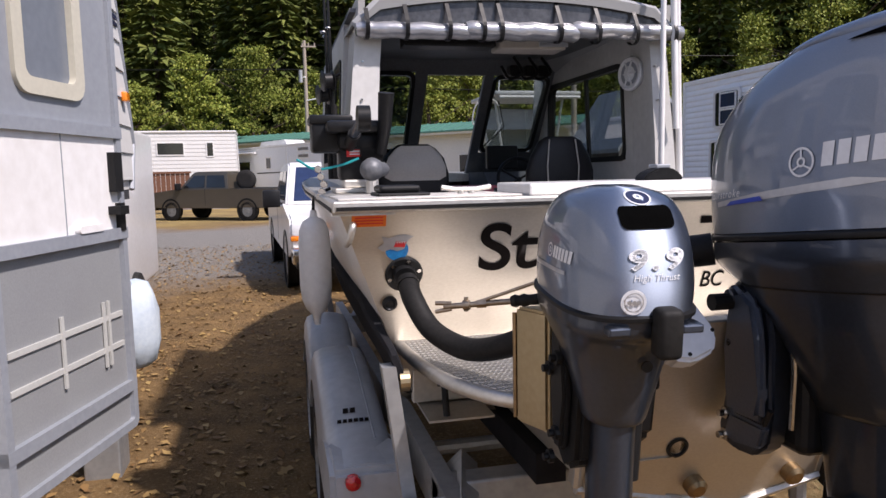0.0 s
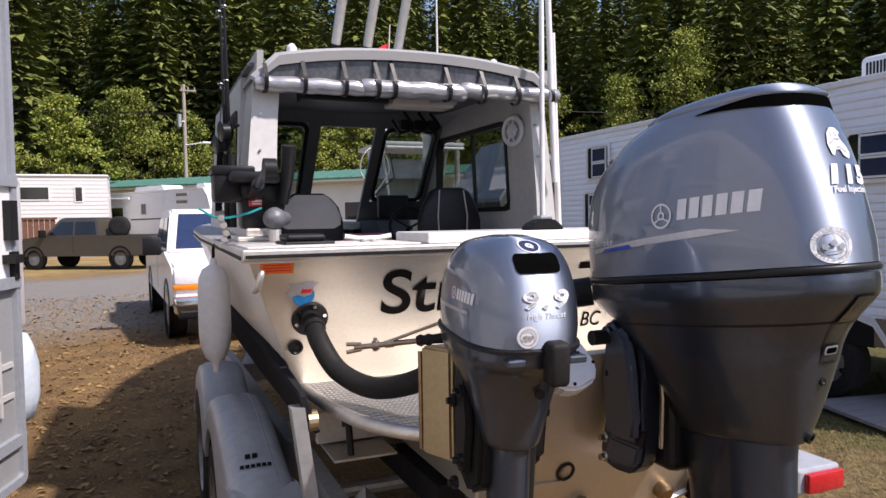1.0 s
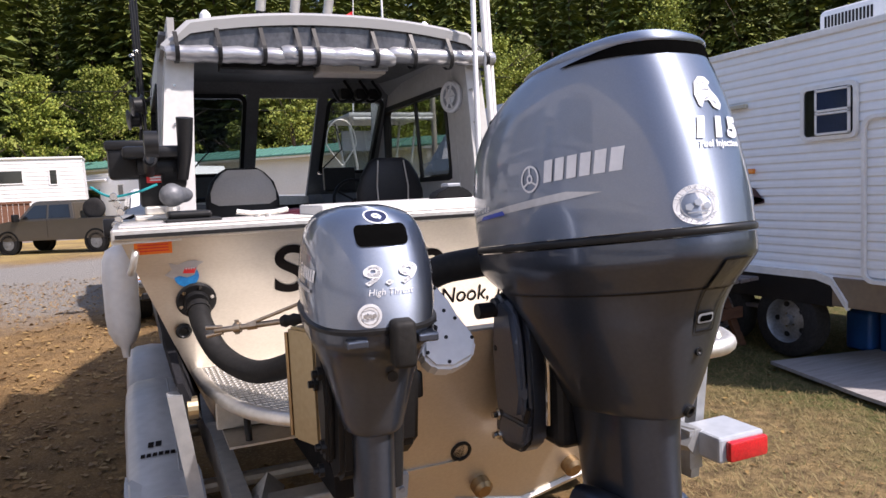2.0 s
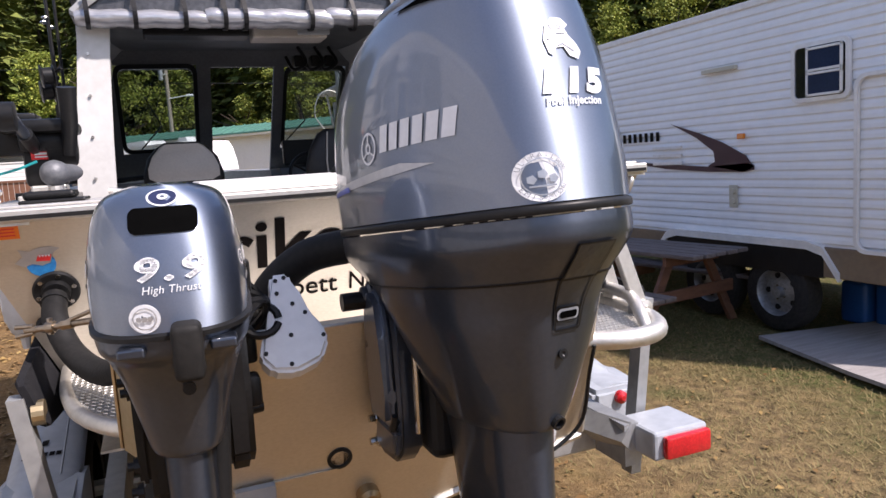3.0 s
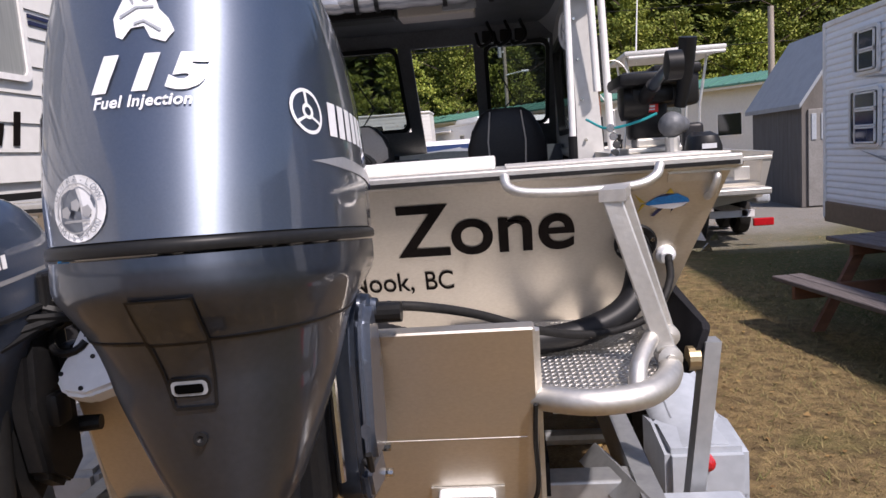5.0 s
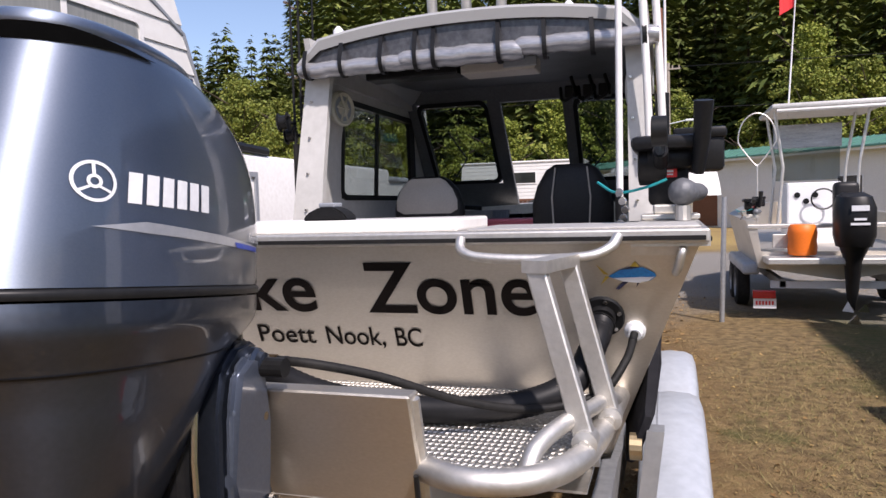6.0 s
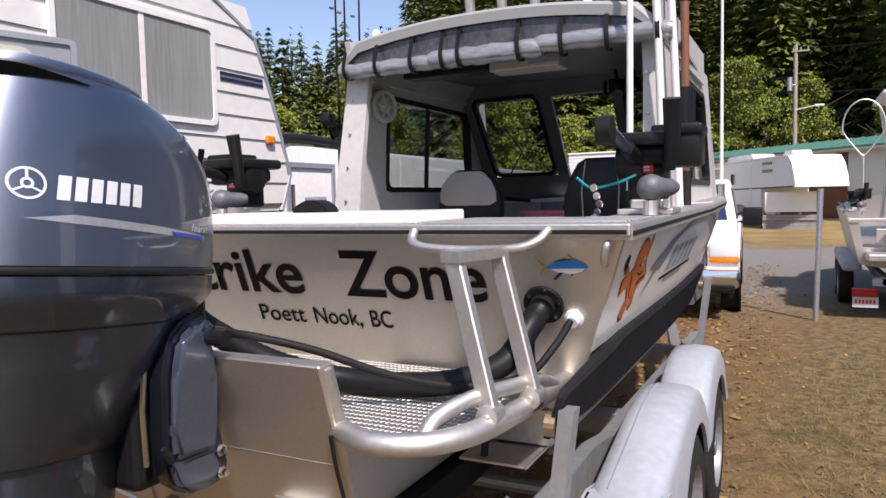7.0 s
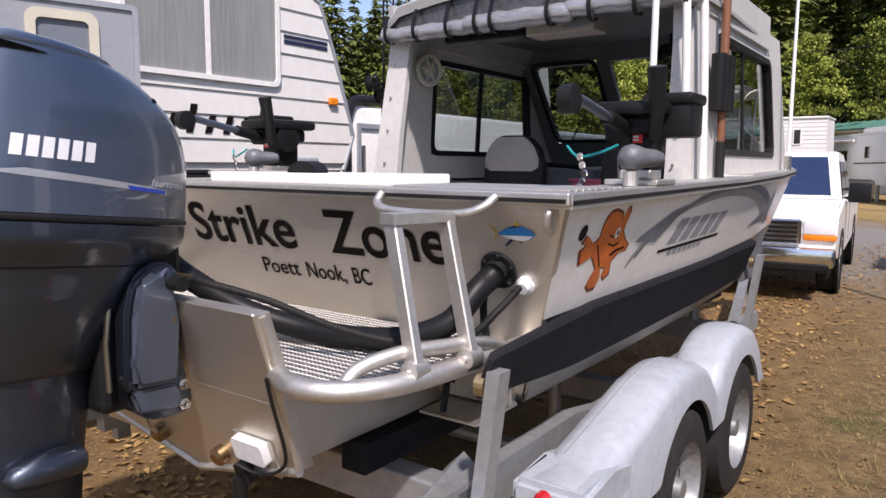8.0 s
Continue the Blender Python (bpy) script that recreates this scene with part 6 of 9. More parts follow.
def left_rv():
    t = thing("camper_trailer", "white lapped-siding camper with big windows and dark stripes", "camper", at=(LX - 1.2, 0.0, 0))
    nose = [(-4.5, 1.66), (2.62, 1.66), (2.74, 1.95), (2.52, 2.60), (2.36, 2.98), (1.9, 3.22), (-4.5, 3.25)]
    bm = B()
    prism(bm, nose, 'x', LX - 2.4, LX - 0.02)
    part("body", bm, M_RV2, t)
    # lapped boards, each cut to the nose's slope
    for i in range(9):
        z = 1.72 + i * 0.165
        ye = 2.64 + 0.10 * (z - 1.7) / 0.25 if z < 1.95 else 2.72 - (z - 1.95) * 0.345
        ye2 = 2.72 - (z + 0.16 - 1.95) * 0.345
        bm = B()
        ring_skin(bm, [[(LX - 0.022, yy, zz) for yy, zz in ((-4.5, z), (ye, z), (ye2, z + 0.163), (-4.5, z + 0.163))], [(LX + d, yy, zz) for (yy, zz), d in zip(((-4.5, z), (ye, z), (ye2, z + 0.163), (-4.5, z + 0.163)), (0.004, 0.004, -0.008, -0.008))]])
        part("board", bm, M_RV2, t)
    bm = B()
    pipe(bm, [(LX - 0.01, y, z) for y, z in nose[1:6]], 0.022, 6)
    part("edge_trim", bm, M_GREYTRIM, t)
    bm = B()
    box(bm, (LX - 2.3, -4.5, 0.45), (LX - 0.10, 0.55, 1.66))
    part("lower_body", bm, M_RV2, t)
    bm = B()
    box(bm, (LX - 2.3, 0.56, 1.60), (LX - 0.02, 2.6, 1.662))
    part("underside", bm, M_BLACK, t)
    for y0, y1 in ((0.66, 1.92), (-1.0, 0.30)):
        w = rv_window(t, LX, 1, y0, y1, 2.28, 2.98, M_WHITE, glassm=M_CURTAINED)
        bm = B()
        box(bm, (LX, (y0 + y1) / 2 - 0.02, 2.3), (LX + 0.02, (y0 + y1) / 2 + 0.02, 2.96))
        part("mullion", bm, M_WHITE, w)
    bm = B()
    for z in (2.62, 2.66):
        slab(bm, [(1.98, z), (2.44, z), (2.43, z + 0.022), (1.98, z + 0.022)], lambda u, v, w: (LX + w, u, v), 0.001, 0.008)
    part("stripe", bm, M_NAVY, t, "dark double stripe")
    bm = B()
    box(bm, (LX, 2.44, 2.19), (LX + 0.035, 2.53, 2.25), 0.01)
    part("marker_lamp", bm, M_AMBER, t, "amber marker lamp")
    for i in range(8):
        y = 0.66 + i * 0.148
        h = 0.19 if i in (0, 3, 7) else 0.12
        bm = slab(B(), [(y, 1.92), (y + 0.05, 1.92), (y + 0.095, 1.92 + h), (y + 0.045, 1.92 + h)], lambda u, v, w: (LX + w, u, v), 0.003, 0.010)
        part("name_block", bm, M_LETTER, t)
    bm = B()
    box(bm, (LX - 0.6, 0.35, 0.85), (LX - 0.04, 0.95, 1.05), 0.02)
    part("step_box", bm, M_WHITE, t)


M_CURTAINED = mat("curtained_window", (0.30, 0.31, 0.30), 0.12, 0, (0.22, 0.23, 0.23), 1.5, 12, aniso=(1, 5, 0.3), coat=0.6)
left_rv()


def camper_door():
    """The open entry door: window above, white middle panel with a latch, screened lower panel."""
    d = thing("camper_door", "open camper screen door with cream-framed window and grey screen", "door", at=(-2.0, 0.5, 0.7))
    def place(u, v, w):
        # u runs along the door from the latch edge towards the hinge
        return (-1.934 - 0.2755 * u + 0.961 * w, 0.594 - 0.961 * u - 0.2755 * w, v)
    z0, z1, W = 0.80, 2.60, 0.74
    part("outer_frame", rim(B(), 0.0, W, z0, z1, 0.03, 0.03, place, 0.0, 0.035), M_GREYTRIM, d, "grey aluminium door frame")
    sl = lambda a, b, c, e, w0, w1: slab(B(), [(a, c), (b, c), (b, e), (a, e)], place, w0, w1)
    part("upper_panel", panel(B(), (0.03, W - 0.03), (1.91, z1 - 0.03), [(0.24, 0.54, 2.02, 2.50)], place, 0.02), M_GREYPANEL, d, "pale grey upper panel")
    part("window_frame", rim(B(), 0.21, 0.57, 1.98, 2.53, 0.06, 0.05, place, 0.0, 0.034), M_CREAM, d, "cream rounded window frame", smooth=True)
    part("pane", sl(0.24, 0.54, 2.02, 2.50, 0.008, 0.012), M_GREYGLASS, d)
    part("rail", sl(0.0, W, 1.87, 1.91, -0.002, 0.04), M_GREYTRIM, d)
    part("middle_panel", sl(0.03, W - 0.03, 1.55, 1.87, 0.004, 0.024), M_WHITE, d, "white sliding middle panel")
    part("seam", sl(0.36, 0.364, 1.53, 1.88, 0.023, 0.026), M_GREYTRIM, d)
    part("rail", sl(0.0, W, 1.51, 1.55, -0.002, 0.04), M_GREYTRIM, d)
    part("screen", sl(0.03, W - 0.03, 0.98, 1.51, 0.008, 0.016), M_SCREEN, d, "grey insect screen")
    part("rail", sl(0.0, W, 0.94, 0.98, -0.002, 0.036), M_GREYTRIM, d)
    part("kick_panel", sl(0.03, W - 0.03, z0 + 0.03, 0.94, 0.006, 0.018), M_SCREEN, d)
    bm = B()
    for z in (1.12, 1.23):
        slab(bm, [(0.05, z), (W - 0.05, z), (W - 0.05, z + 0.018), (0.05, z + 0.018)], place, 0.016, 0.024)
    for u in (0.14, 0.17, 0.42):
        slab(bm, [(u, 1.07), (u + 0.014, 1.07), (u + 0.014, 1.30), (u, 1.30)], place, 0.02, 0.027)
    part("guard_bar", bm, M_GUARD, d, "pale screen guard bars")
    bm = B()
    slab(bm, [(0.03, 1.68), (0.085, 1.68), (0.085, 1.82), (0.03, 1.82)], place, 0.024, 0.05)
    slab(bm, [(0.04, 1.60), (0.10, 1.60), (0.10, 1.63), (0.04, 1.63)], place, 0.024, 0.07)
    slab(bm, [(0.02, 1.54), (0.05, 1.54), (0.05, 1.64), (0.02, 1.64)], place, 0.024, 0.045)
    part("latch", bm, M_BLACK, d, "black door latch")
    bm = B()
    slab(bm, rrect(0.17, 0.32, 1.55, 1.575, 0.012), place, 0.024, 0.045)
    part("pull", bm, M_WHITE, d)


M_GUARD = mat("pale_grey_guard", (0.50, 0.50, 0.47), 0.5, 0, amount=0.12)
M_GREYPANEL = mat("grey_door_skin", (0.29, 0.31, 0.335), 0.5, 0.1, (0.25, 0.265, 0.29), 2, 40)
M_GREYGLASS = mat("grey_obscure_pane", (0.17, 0.19, 0.22), 0.25, 0, (0.14, 0.16, 0.185), 2, 30)
camper_door()


# ---- fittings on the transom and platform ----
def place_tr(x, z, off=0.0):
    return Vector((x, tr_y(z) - off, z))


def decal_set():
    on_transom(flat_poly([(-0.055, -0.026), (0.055, -0.026), (0.055, 0.026), (-0.055, 0.026)]), -1.075, 1.583, "orange_sticker", M_ORANGE, "orange printed sticker")
    bm = merge(*[flat_poly([(-0.045, z), (0.045, z), (0.045, z + 0.004), (-0.045, z + 0.004)]) for z in (-0.016, -0.006, 0.004, 0.014)])
    part("sticker_print", stick(bm, place_tr(-1.075, 1.583), TR_R, TR_U, lift=0.005), M_REDLABEL, boat)
    # round shark sticker on the port side: blue disc, grey head and fin, red mouth with a white row of teeth
    c = place_tr(-0.985, 1.497)
    part("shark_sticker", stick(disc(0.038, 0.004, -0.022), c, TR_R, TR_U, lift=0.0012), M_SKYBLUE, boat, "blue round shark sticker")
    head = [(-0.062, -0.012), (-0.040, 0.006), (-0.048, 0.030), (-0.022, 0.022), (0.004, 0.032), (0.030, 0.034), (0.058, 0.026), (0.040, 0.014), (0.034, -0.002), (0.028, -0.018), (0.006, -0.026), (-0.018, -0.018), (-0.040, -0.026)]
    part("shark_head", stick(flat_poly(head), c, TR_R, TR_U, lift=0.002), M_SILVERV, boat, "grey shark head")
    part("shark_mouth", stick(flat_poly([(-0.008, -0.010), (0.028, -0.012), (0.034, 0.008), (0.0, 0.010)]), c, TR_R, TR_U, lift=0.0028), M_REDLABEL, boat)
    for k in range(4):
        part("shark_tooth", stick(flat_poly([(0.0 + 0.008 * k, 0.009), (0.007 + 0.008 * k, 0.009), (0.0035 + 0.008 * k, 0.001)]), c, TR_R, TR_U, lift=0.0034), M_DECAL, boat)
    # tuna sticker on the starboard side
    tuna = [(-0.062, -0.006), (-0.03, 0.014), (0.0, 0.024), (0.03, 0.022), (0.06, 0.006), (0.066, -0.004), (0.05, -0.018), (0.02, -0.026), (-0.02, -0.022), (-0.05, -0.012)]
    part("tuna_sticker", stick(flat_poly(tuna), place_tr(0.91, 1.517), TR_R, TR_U, lift=0.003), M_SKYBLUE, boat, "bright blue tuna sticker")
    part("tuna_sticker", stick(flat_poly([(-0.05, -0.010), (0.0, -0.008), (0.06, -0.006), (0.045, -0.018), (0.02, -0.025), (-0.02, -0.021)]), place_tr(0.91, 1.517), TR_R, TR_U, lift=0.005), M_DECAL, boat)
    for pts in ([(-0.06, -0.002), (-0.095, 0.03), (-0.075, 0.0)], [(-0.06, -0.008), (-0.085, -0.035), (-0.07, -0.005)], [(-0.005, 0.022), (0.01, 0.04), (0.022, 0.022)]):
        part("tuna_fin", stick(flat_poly(pts), place_tr(0.91, 1.517), TR_R, TR_U, lift=0.0025), M_YELLOWV, boat)
    for pts in ([(-0.02, -0.02), (-0.045, -0.045), (-0.035, -0.047), (-0.008, -0.022)], [(0.015, -0.024), (0.012, -0.038), (0.022, -0.024)], [(-0.03, 0.014), (0.0, 0.024), (0.03, 0.022), (0.0, 0.017)]):
        part("tuna_fin", stick(flat_poly(pts), place_tr(0.91, 1.517), TR_R, TR_U, lift=0.0035), M_NAVY, boat)
    # maker's plate
    bm = B()
    slab(bm, rrect(-0.075, 0.075, -0.013, 0.013, 0.003), lambda u, v, w: place_tr(0.985, 1.582) + TR_R * u + TR_U * v + Vector((0, -w, 0)), 0.002, 0.006)
    part("maker_plate", bm, M_ALU_RAW, boat)


M_SKYBLUE = mat("sky_blue_vinyl", (0.02, 0.28, 0.62), 0.4, 0, (0.01, 0.14, 0.42), 40, 120)
M_YELLOWV = mat("yellow_vinyl", (0.62, 0.42, 0.05), 0.4, 0, amount=0.3)
decal_set()


def flange(x, z, r, material, name="hose_flange"):
    c = place_tr(x, z)
    n = Vector((0, -1, -RAKE)).normalized()
    f = part(name, lathe(B(), [(0, r), (0.006, r), (0.010, r * 0.93), (0.010, r * 0.62), (0.03, r * 0.58), (0.03, r * 0.45)], c, n, 24), material, boat, "round hose flange with screws", smooth=True)
    for k in range(6):
        a = k * 1.0472 + 0.3
        p = c + TR_R * math.cos(a) * r * 0.8 + TR_U * math.sin(a) * r * 0.8
        part("screw_head", cyl(B(), p + n * 0.008, p + n * 0.015, 0.007, n=8), M_STEEL, f)


flange(-0.955, 1.392, 0.064, M_BLACK)
flange(0.825, 1.392, 0.064, M_BLACK)
part("through_fitting", lathe(B(), [(0, 0.03), (0.012, 0.03), (0.016, 0.022), (0.03, 0.018), (0.03, 0.004)], place_tr(0.915, 1.352), (0, -1, -RAKE), 16), M_PLASTIC_W, boat, "white cable fitting", smooth=True)
part("drain_fitting", lathe(B(), [(0, 0.026), (0.012, 0.026), (0.018, 0.018), (0.01, 0.012)], place_tr(-1.0, 1.29), (0, -1, -RAKE), 16), M_BLACK, boat, smooth=True)


def rig_hose(pts, r, name, material, label, cat="hose", ribs=0.0, steps=14):
    line = curve_pts(pts, steps)
    t = thing(name, label, cat, at=tuple(line[len(line) // 2]))
    part("tube", pipe(B(), line, r, 14, ribs), material, t, smooth=True)
    for i in (2, len(line) - 4):
        part("clamp", pipe(B(), [line[i], line[i].lerp(line[i + 1], 0.9)], r * 1.10 + ribs, 14), M_BLACK, t, "dark band clamp", smooth=True)
    return t


rig_hose([(-0.955, 0.03, 1.378), (-0.95, -0.05, 1.325), (-0.91, -0.13, 1.245), (-0.84, -0.26, 1.212), (-0.77, -0.40, 1.245), (-0.70, -0.52, 1.31), (-0.64, -0.60, 1.36)], 0.034, "rigging_hose", M_RUBBER, "thick black rigging hose curving to the kicker motor", steps=10)
rig_hose([(0.825, 0.05, 1.378), (0.815, -0.02, 1.34), (0.77, -0.10, 1.25), (0.66, -0.16, 1.20), (0.50, -0.20, 1.182), (0.30, -0.24, 1.19), (0.12, -0.34, 1.25), (0.0, -0.46, 1.36), (-0.02, -0.52, 1.42)], 0.036, "rigging_hose", M_HOSE, "thick black corrugated rigging hose across the swim platform", ribs=0.0016, steps=22)
rig_hose([(0.915, 0.06, 1.348), (0.895, -0.03, 1.29), (0.83, -0.10, 1.215), (0.68, -0.20, 1.195), (0.52, -0.32, 1.24), (0.36, -0.44, 1.32), (0.24, -0.53, 1.365), (0.15, -0.548, 1.375)], 0.011, "steering_cable", M_RUBBER, "thin black steering cable to the large outboard", "cable", steps=10)
rig_hose([(0.80, 0.04, 1.34), (0.795, 0.05, 1.25), (0.80, 0.06, 1.175)], 0.012, "drain_hose", M_RUBBER, "short black drain hose at the transom", steps=6)


def ladder():
    t = thing("boarding_ladder", "folded flat-bar aluminium boarding ladder on the platform rail", "ladder", at=(0.80, -0.23, 1.17))
    legs = [((0.82, -0.328, 1.165), (0.703, -0.285, 1.566)), ((0.862, -0.125, 1.165), (0.755, -0.105, 1.566))]
    for a, b in legs:
        a, b = Vector(a), Vector(b)
        d = (b - a).normalized()
        s = Vector((1, -0.15, 0))
        s = (s - d * s.dot(d)).normalized() * 0.024
        w = d.cross(s).normalized() * 0.016
        bm = B()
        ring_skin(bm, [[p + s + w, p - s + w, p - s - w, p + s - w] for p in (a, b)])
        bmesh.ops.bevel(bm, geom=bm.edges[:], offset=0.004, segments=1, affect='EDGES')
        part("leg", bm, M_ALU_RAW, t)
        part("pivot", lathe(B(), [(-0.03, 0.03), (0.03, 0.03), (0.034, 0.012), (0.045, 0.012), (0.045, 0.002)], a, (0, -1, 0), 16), M_ALU_RAW, t, smooth=True)
    bm = B()
    p0, p1 = Vector((0.703, -0.308, 1.566)), Vector((0.755, -0.088, 1.566))
    d = (p1 - p0).normalized()
    s = Vector((d.y, -d.x, 0)) * 0.032
    ring_skin(bm, [[p + s + Vector((0, 0, 0.016)), p - s + Vector((0, 0, 0.016)), p - s - Vector((0, 0, 0.014)), p + s - Vector((0, 0, 0.014))] for p in (p0, p1)])
    part("rung", bm, M_ALU_RAW, t)
    bm = B()
    pipe(bm, curve_pts([(0.712, -0.505, 1.135), (0.727, -0.45, 1.182), (0.775, -0.34, 1.208), (0.82, -0.2, 1.205), (0.85, -0.06, 1.195), (0.862, 0.06, 1.155)], 6), 0.021, 10)
    part("hand_bar", bm, M_ALU_RAW, t, smooth=True)


ladder()
bm = B()
pipe(bm, curve_pts([(0.445, -0.030, 1.622), (0.455, -0.060, 1.592), (0.51, -0.078, 1.574), (0.66, -0.082, 1.568), (0.80, -0.078, 1.574), (0.86, -0.060, 1.596), (0.88, -0.030, 1.625)], 6), 0.014, 12)
part("grab_rail", bm, M_ALU_RAW, boat, "welded aluminium grab rail", smooth=True)
for x, z in ((1.035, 1.555), (-1.135, 1.535)):
    bm = B()
    pipe(bm, curve_pts([place_tr(x + 0.010, z + 0.032, 0.0), place_tr(x + 0.006, z + 0.024, 0.026), place_tr(x - 0.004, z - 0.018, 0.028), place_tr(x - 0.010, z - 0.034, 0.0)], 6), 0.011, 10)
    part("stern_eye", bm, M_ALU_RAW, boat, smooth=True)
# trim tab with its ram
for sgn in (1, -1):
    bm = B()
    x = XC + sgn * 0.72
    box(bm, (x - 0.13, 0.04, 0.885), (x + 0.10, 0.30, 0.893))
    box(bm, (x - 0.15, 0.22, 0.90), (x + 0.12, 0.26, 1.02), 0.004)
    tab = part("trim_tab", bm, M_ALU_RAW, boat, "aluminium trim tab")
    bm = B()
    cyl(bm, (x - 0.06, 0.08, 0.89), (x - 0.06, 0.14, 1.12), 0.012, n=10)
    cyl(bm, (x - 0.06, 0.105, 0.99), (x - 0.06, 0.14, 1.12), 0.025, n=12)
    part("ram", bm, M_BLACK, tab)
# things on the pod plate: drain, transducers, pump
pn = Vector((0, -1, -0.32)).normalized()


def on_pod(x, z, d=0.0):
    return Vector((x, pod_y(z), z)) + pn * d


part("drain_plug", lathe(B(), [(0, 0.034), (0.004, 0.034), (0.006, 0.026), (-0.004, 0.022), (-0.004, 0.001)], on_pod(-0.277, 0.932), pn, 20), M_BLACK, boat, "round black drain", smooth=True)
bm = B()
slab(bm, [(-0.135, -0.075), (0.135, -0.075), (0.135, 0.06), (-0.135, 0.06)], lambda u, v, w: on_pod(-0.47 + u + 0.05, 0.845 + v, w), 0.001, 0.006)
brp = part("transducer_bracket", bm, M_ALU, boat)
bm = B()
slab(bm, rrect(-0.05, 0.05, -0.035, 0.045, 0.006), lambda u, v, w: on_pod(-0.50 + u, 0.865 + v, w), 0.006, 0.022)
part("transducer_plate", bm, M_FENDER, brp)
bm = B()
for x in (-0.53, -0.47):
    p = on_pod(x, 0.865)
    cyl(bm, p + pn * 0.02, p + pn * 0.03, 0.009, n=8)
part("screw_head", bm, M_GREYTRIM, brp)
bm = B()
slab(bm, [(-0.085, -0.07), (0.09, -0.07), (0.09, 0.055), (-0.085, 0.055)], lambda u, v, w: on_pod(0.31 + u, 0.855 + v, w), 0.001, 0.005)
pb = part("sensor_bracket", bm, M_ALU_RAW, boat)
bm = B()
slab(bm, rrect(-0.068, 0.068, -0.036, 0.036, 0.012), lambda u, v, w: on_pod(0.31 + u, 0.870 + v, w), 0.005, 0.032)
part("sensor_box", bm, M_PLASTIC_W, pb, "white plastic sensor box", smooth=True)
bm = B()
slab(bm, rrect(-0.02, 0.02, -0.07, 0.0, 0.004), lambda u, v, w: on_pod(0.26 + u, 0.82 + v, w), 0.005, 0.05)
cyl(bm, on_pod(0.25, 0.78, 0.05), on_pod(0.25, 0.70, 0.07), 0.022, n=10)
part("transducer", bm, M_BLACK, pb, "black transducer")
bm = B()
pipe(bm, curve_pts([on_pod(0.26, 0.83, 0.05), on_pod(0.33, 0.80, 0.03), on_pod(0.42, 0.83, 0.02), on_pod(0.476, 0.90, 0.02), on_pod(0.478, 1.05, 0.015), on_pod(0.482, 1.14, 0.012)], 6), 0.006, 6)
part("sensor_cable", bm, M_BLACK, pb)
for x, z in ((0.13, 0.80), (-0.20, 0.80)):
    part("sea_strainer", lathe(B(), [(0, 0.032), (0.03, 0.032), (0.04, 0.02), (0.04, 0.002)], on_pod(x, z), pn, 16), M_BRONZE, boat, "round bronze strainer", smooth=True)
# white steering actuator beside the kicker
act = thing("steering_actuator", "white plastic steering actuator bolted beside the kicker motor", "actuator", at=(-0.43, -0.64, 1.38))
prof = [(-0.022, 0.112), (0.022, 0.112), (0.028, 0.055), (0.048, 0.015), (0.074, -0.025), (0.082, -0.065), (0.060, -0.108), (0.0, -0.130), (-0.050, -0.122), (-0.074, -0.088), (-0.062, -0.040), (-0.034, 0.005)]


def on_actuator(u, v, w):
    return Vector((-0.415 + u, -0.655 + v * 0.58 - w * 0.81, 1.345 + v * 0.81 + w * 0.58))


bm = slab(B(), prof, on_actuator, 0.0, 0.055)
bmesh.ops.bevel(bm, geom=bm.edges[:], offset=0.009, segments=3, affect='EDGES')
part("housing", bm, M_PLASTIC_W, act, smooth=True)
for u, v in ((0.008, 0.098), (-0.012, 0.092), (-0.014, 0.06), (0.016, 0.03), (0.040, 0.005), (0.070, -0.055), (0.0, -0.045), (-0.010, -0.112), (-0.060, -0.080)):
    q = on_actuator(u, v, 0.053)
    part("screw_head", cyl(B(), q, q + Vector((0, -0.004, 0.003)), 0.005, n=8), M_BLACK, act)
bm = B()
pipe(bm, [Vector((-0.475 + 0.040 * math.cos(a), -0.70 + 0.022 * math.sin(a), 1.378 + 0.030 * math.sin(a))) for a in [0.35 * k for k in range(18)]], 0.009, 8)
part("cable_loop", bm, M_BLACK, act, smooth=True)

# hull graphics: side sticker, arc stripes and plain blocks for the maker's name
side_n = side_point(1.0, 1.4, 1)


def hull_stick(bm, y, z, lift=0.0015):
    for v in bm.verts:
        p = side_point(min(max(y + v.co.x, 0.02), 6.3), z + v.co.y, 1, lift)
        v.co = p
    return bm


def fine(bm, n=2):
    bmesh.ops.subdivide_edges(bm, edges=bm.edges[:], cuts=n)
    bmesh.ops.triangulate(bm, faces=bm.faces)
    return bm


fishb = [(-0.097, -0.045), (-0.129, 0.006), (-0.094, 0.02), (-0.135, 0.031), (-0.123, 0.043), (-0.114, 0.056), (-0.039, 0.022), (-0.006, 0.041), (-0.015, 0.077), (-0.007, 0.105), (0.017, 0.124), (0.056, 0.129), (0.117, 0.116), (0.135, 0.093), (0.145, 0.125), (0.167, 0.135), (0.188, 0.112), (0.182, 0.071), (0.187, 0.048), (0.228, 0.018), (0.284, -0.007), (0.278, -0.03), (0.22, -0.032), (0.18, -0.059), (0.207, -0.106), (0.168, -0.125), (0.136, -0.105), (0.142, -0.078), (0.102, -0.074), (0.128, -0.112), (0.118, -0.149), (0.066, -0.15), (0.03, -0.129), (0.038, -0.1), (0.056, -0.072), (-0.014, -0.023), (-0.049, -0.031)]
M_FISH_DARK = mat("dark_red_print", (0.16, 0.02, 0.008), 0.45, 0, amount=0.3)
M_FISH = mat("orange_print", (0.72, 0.17, 0.015), 0.4, 0, (0.48, 0.085, 0.012), 14, 60)
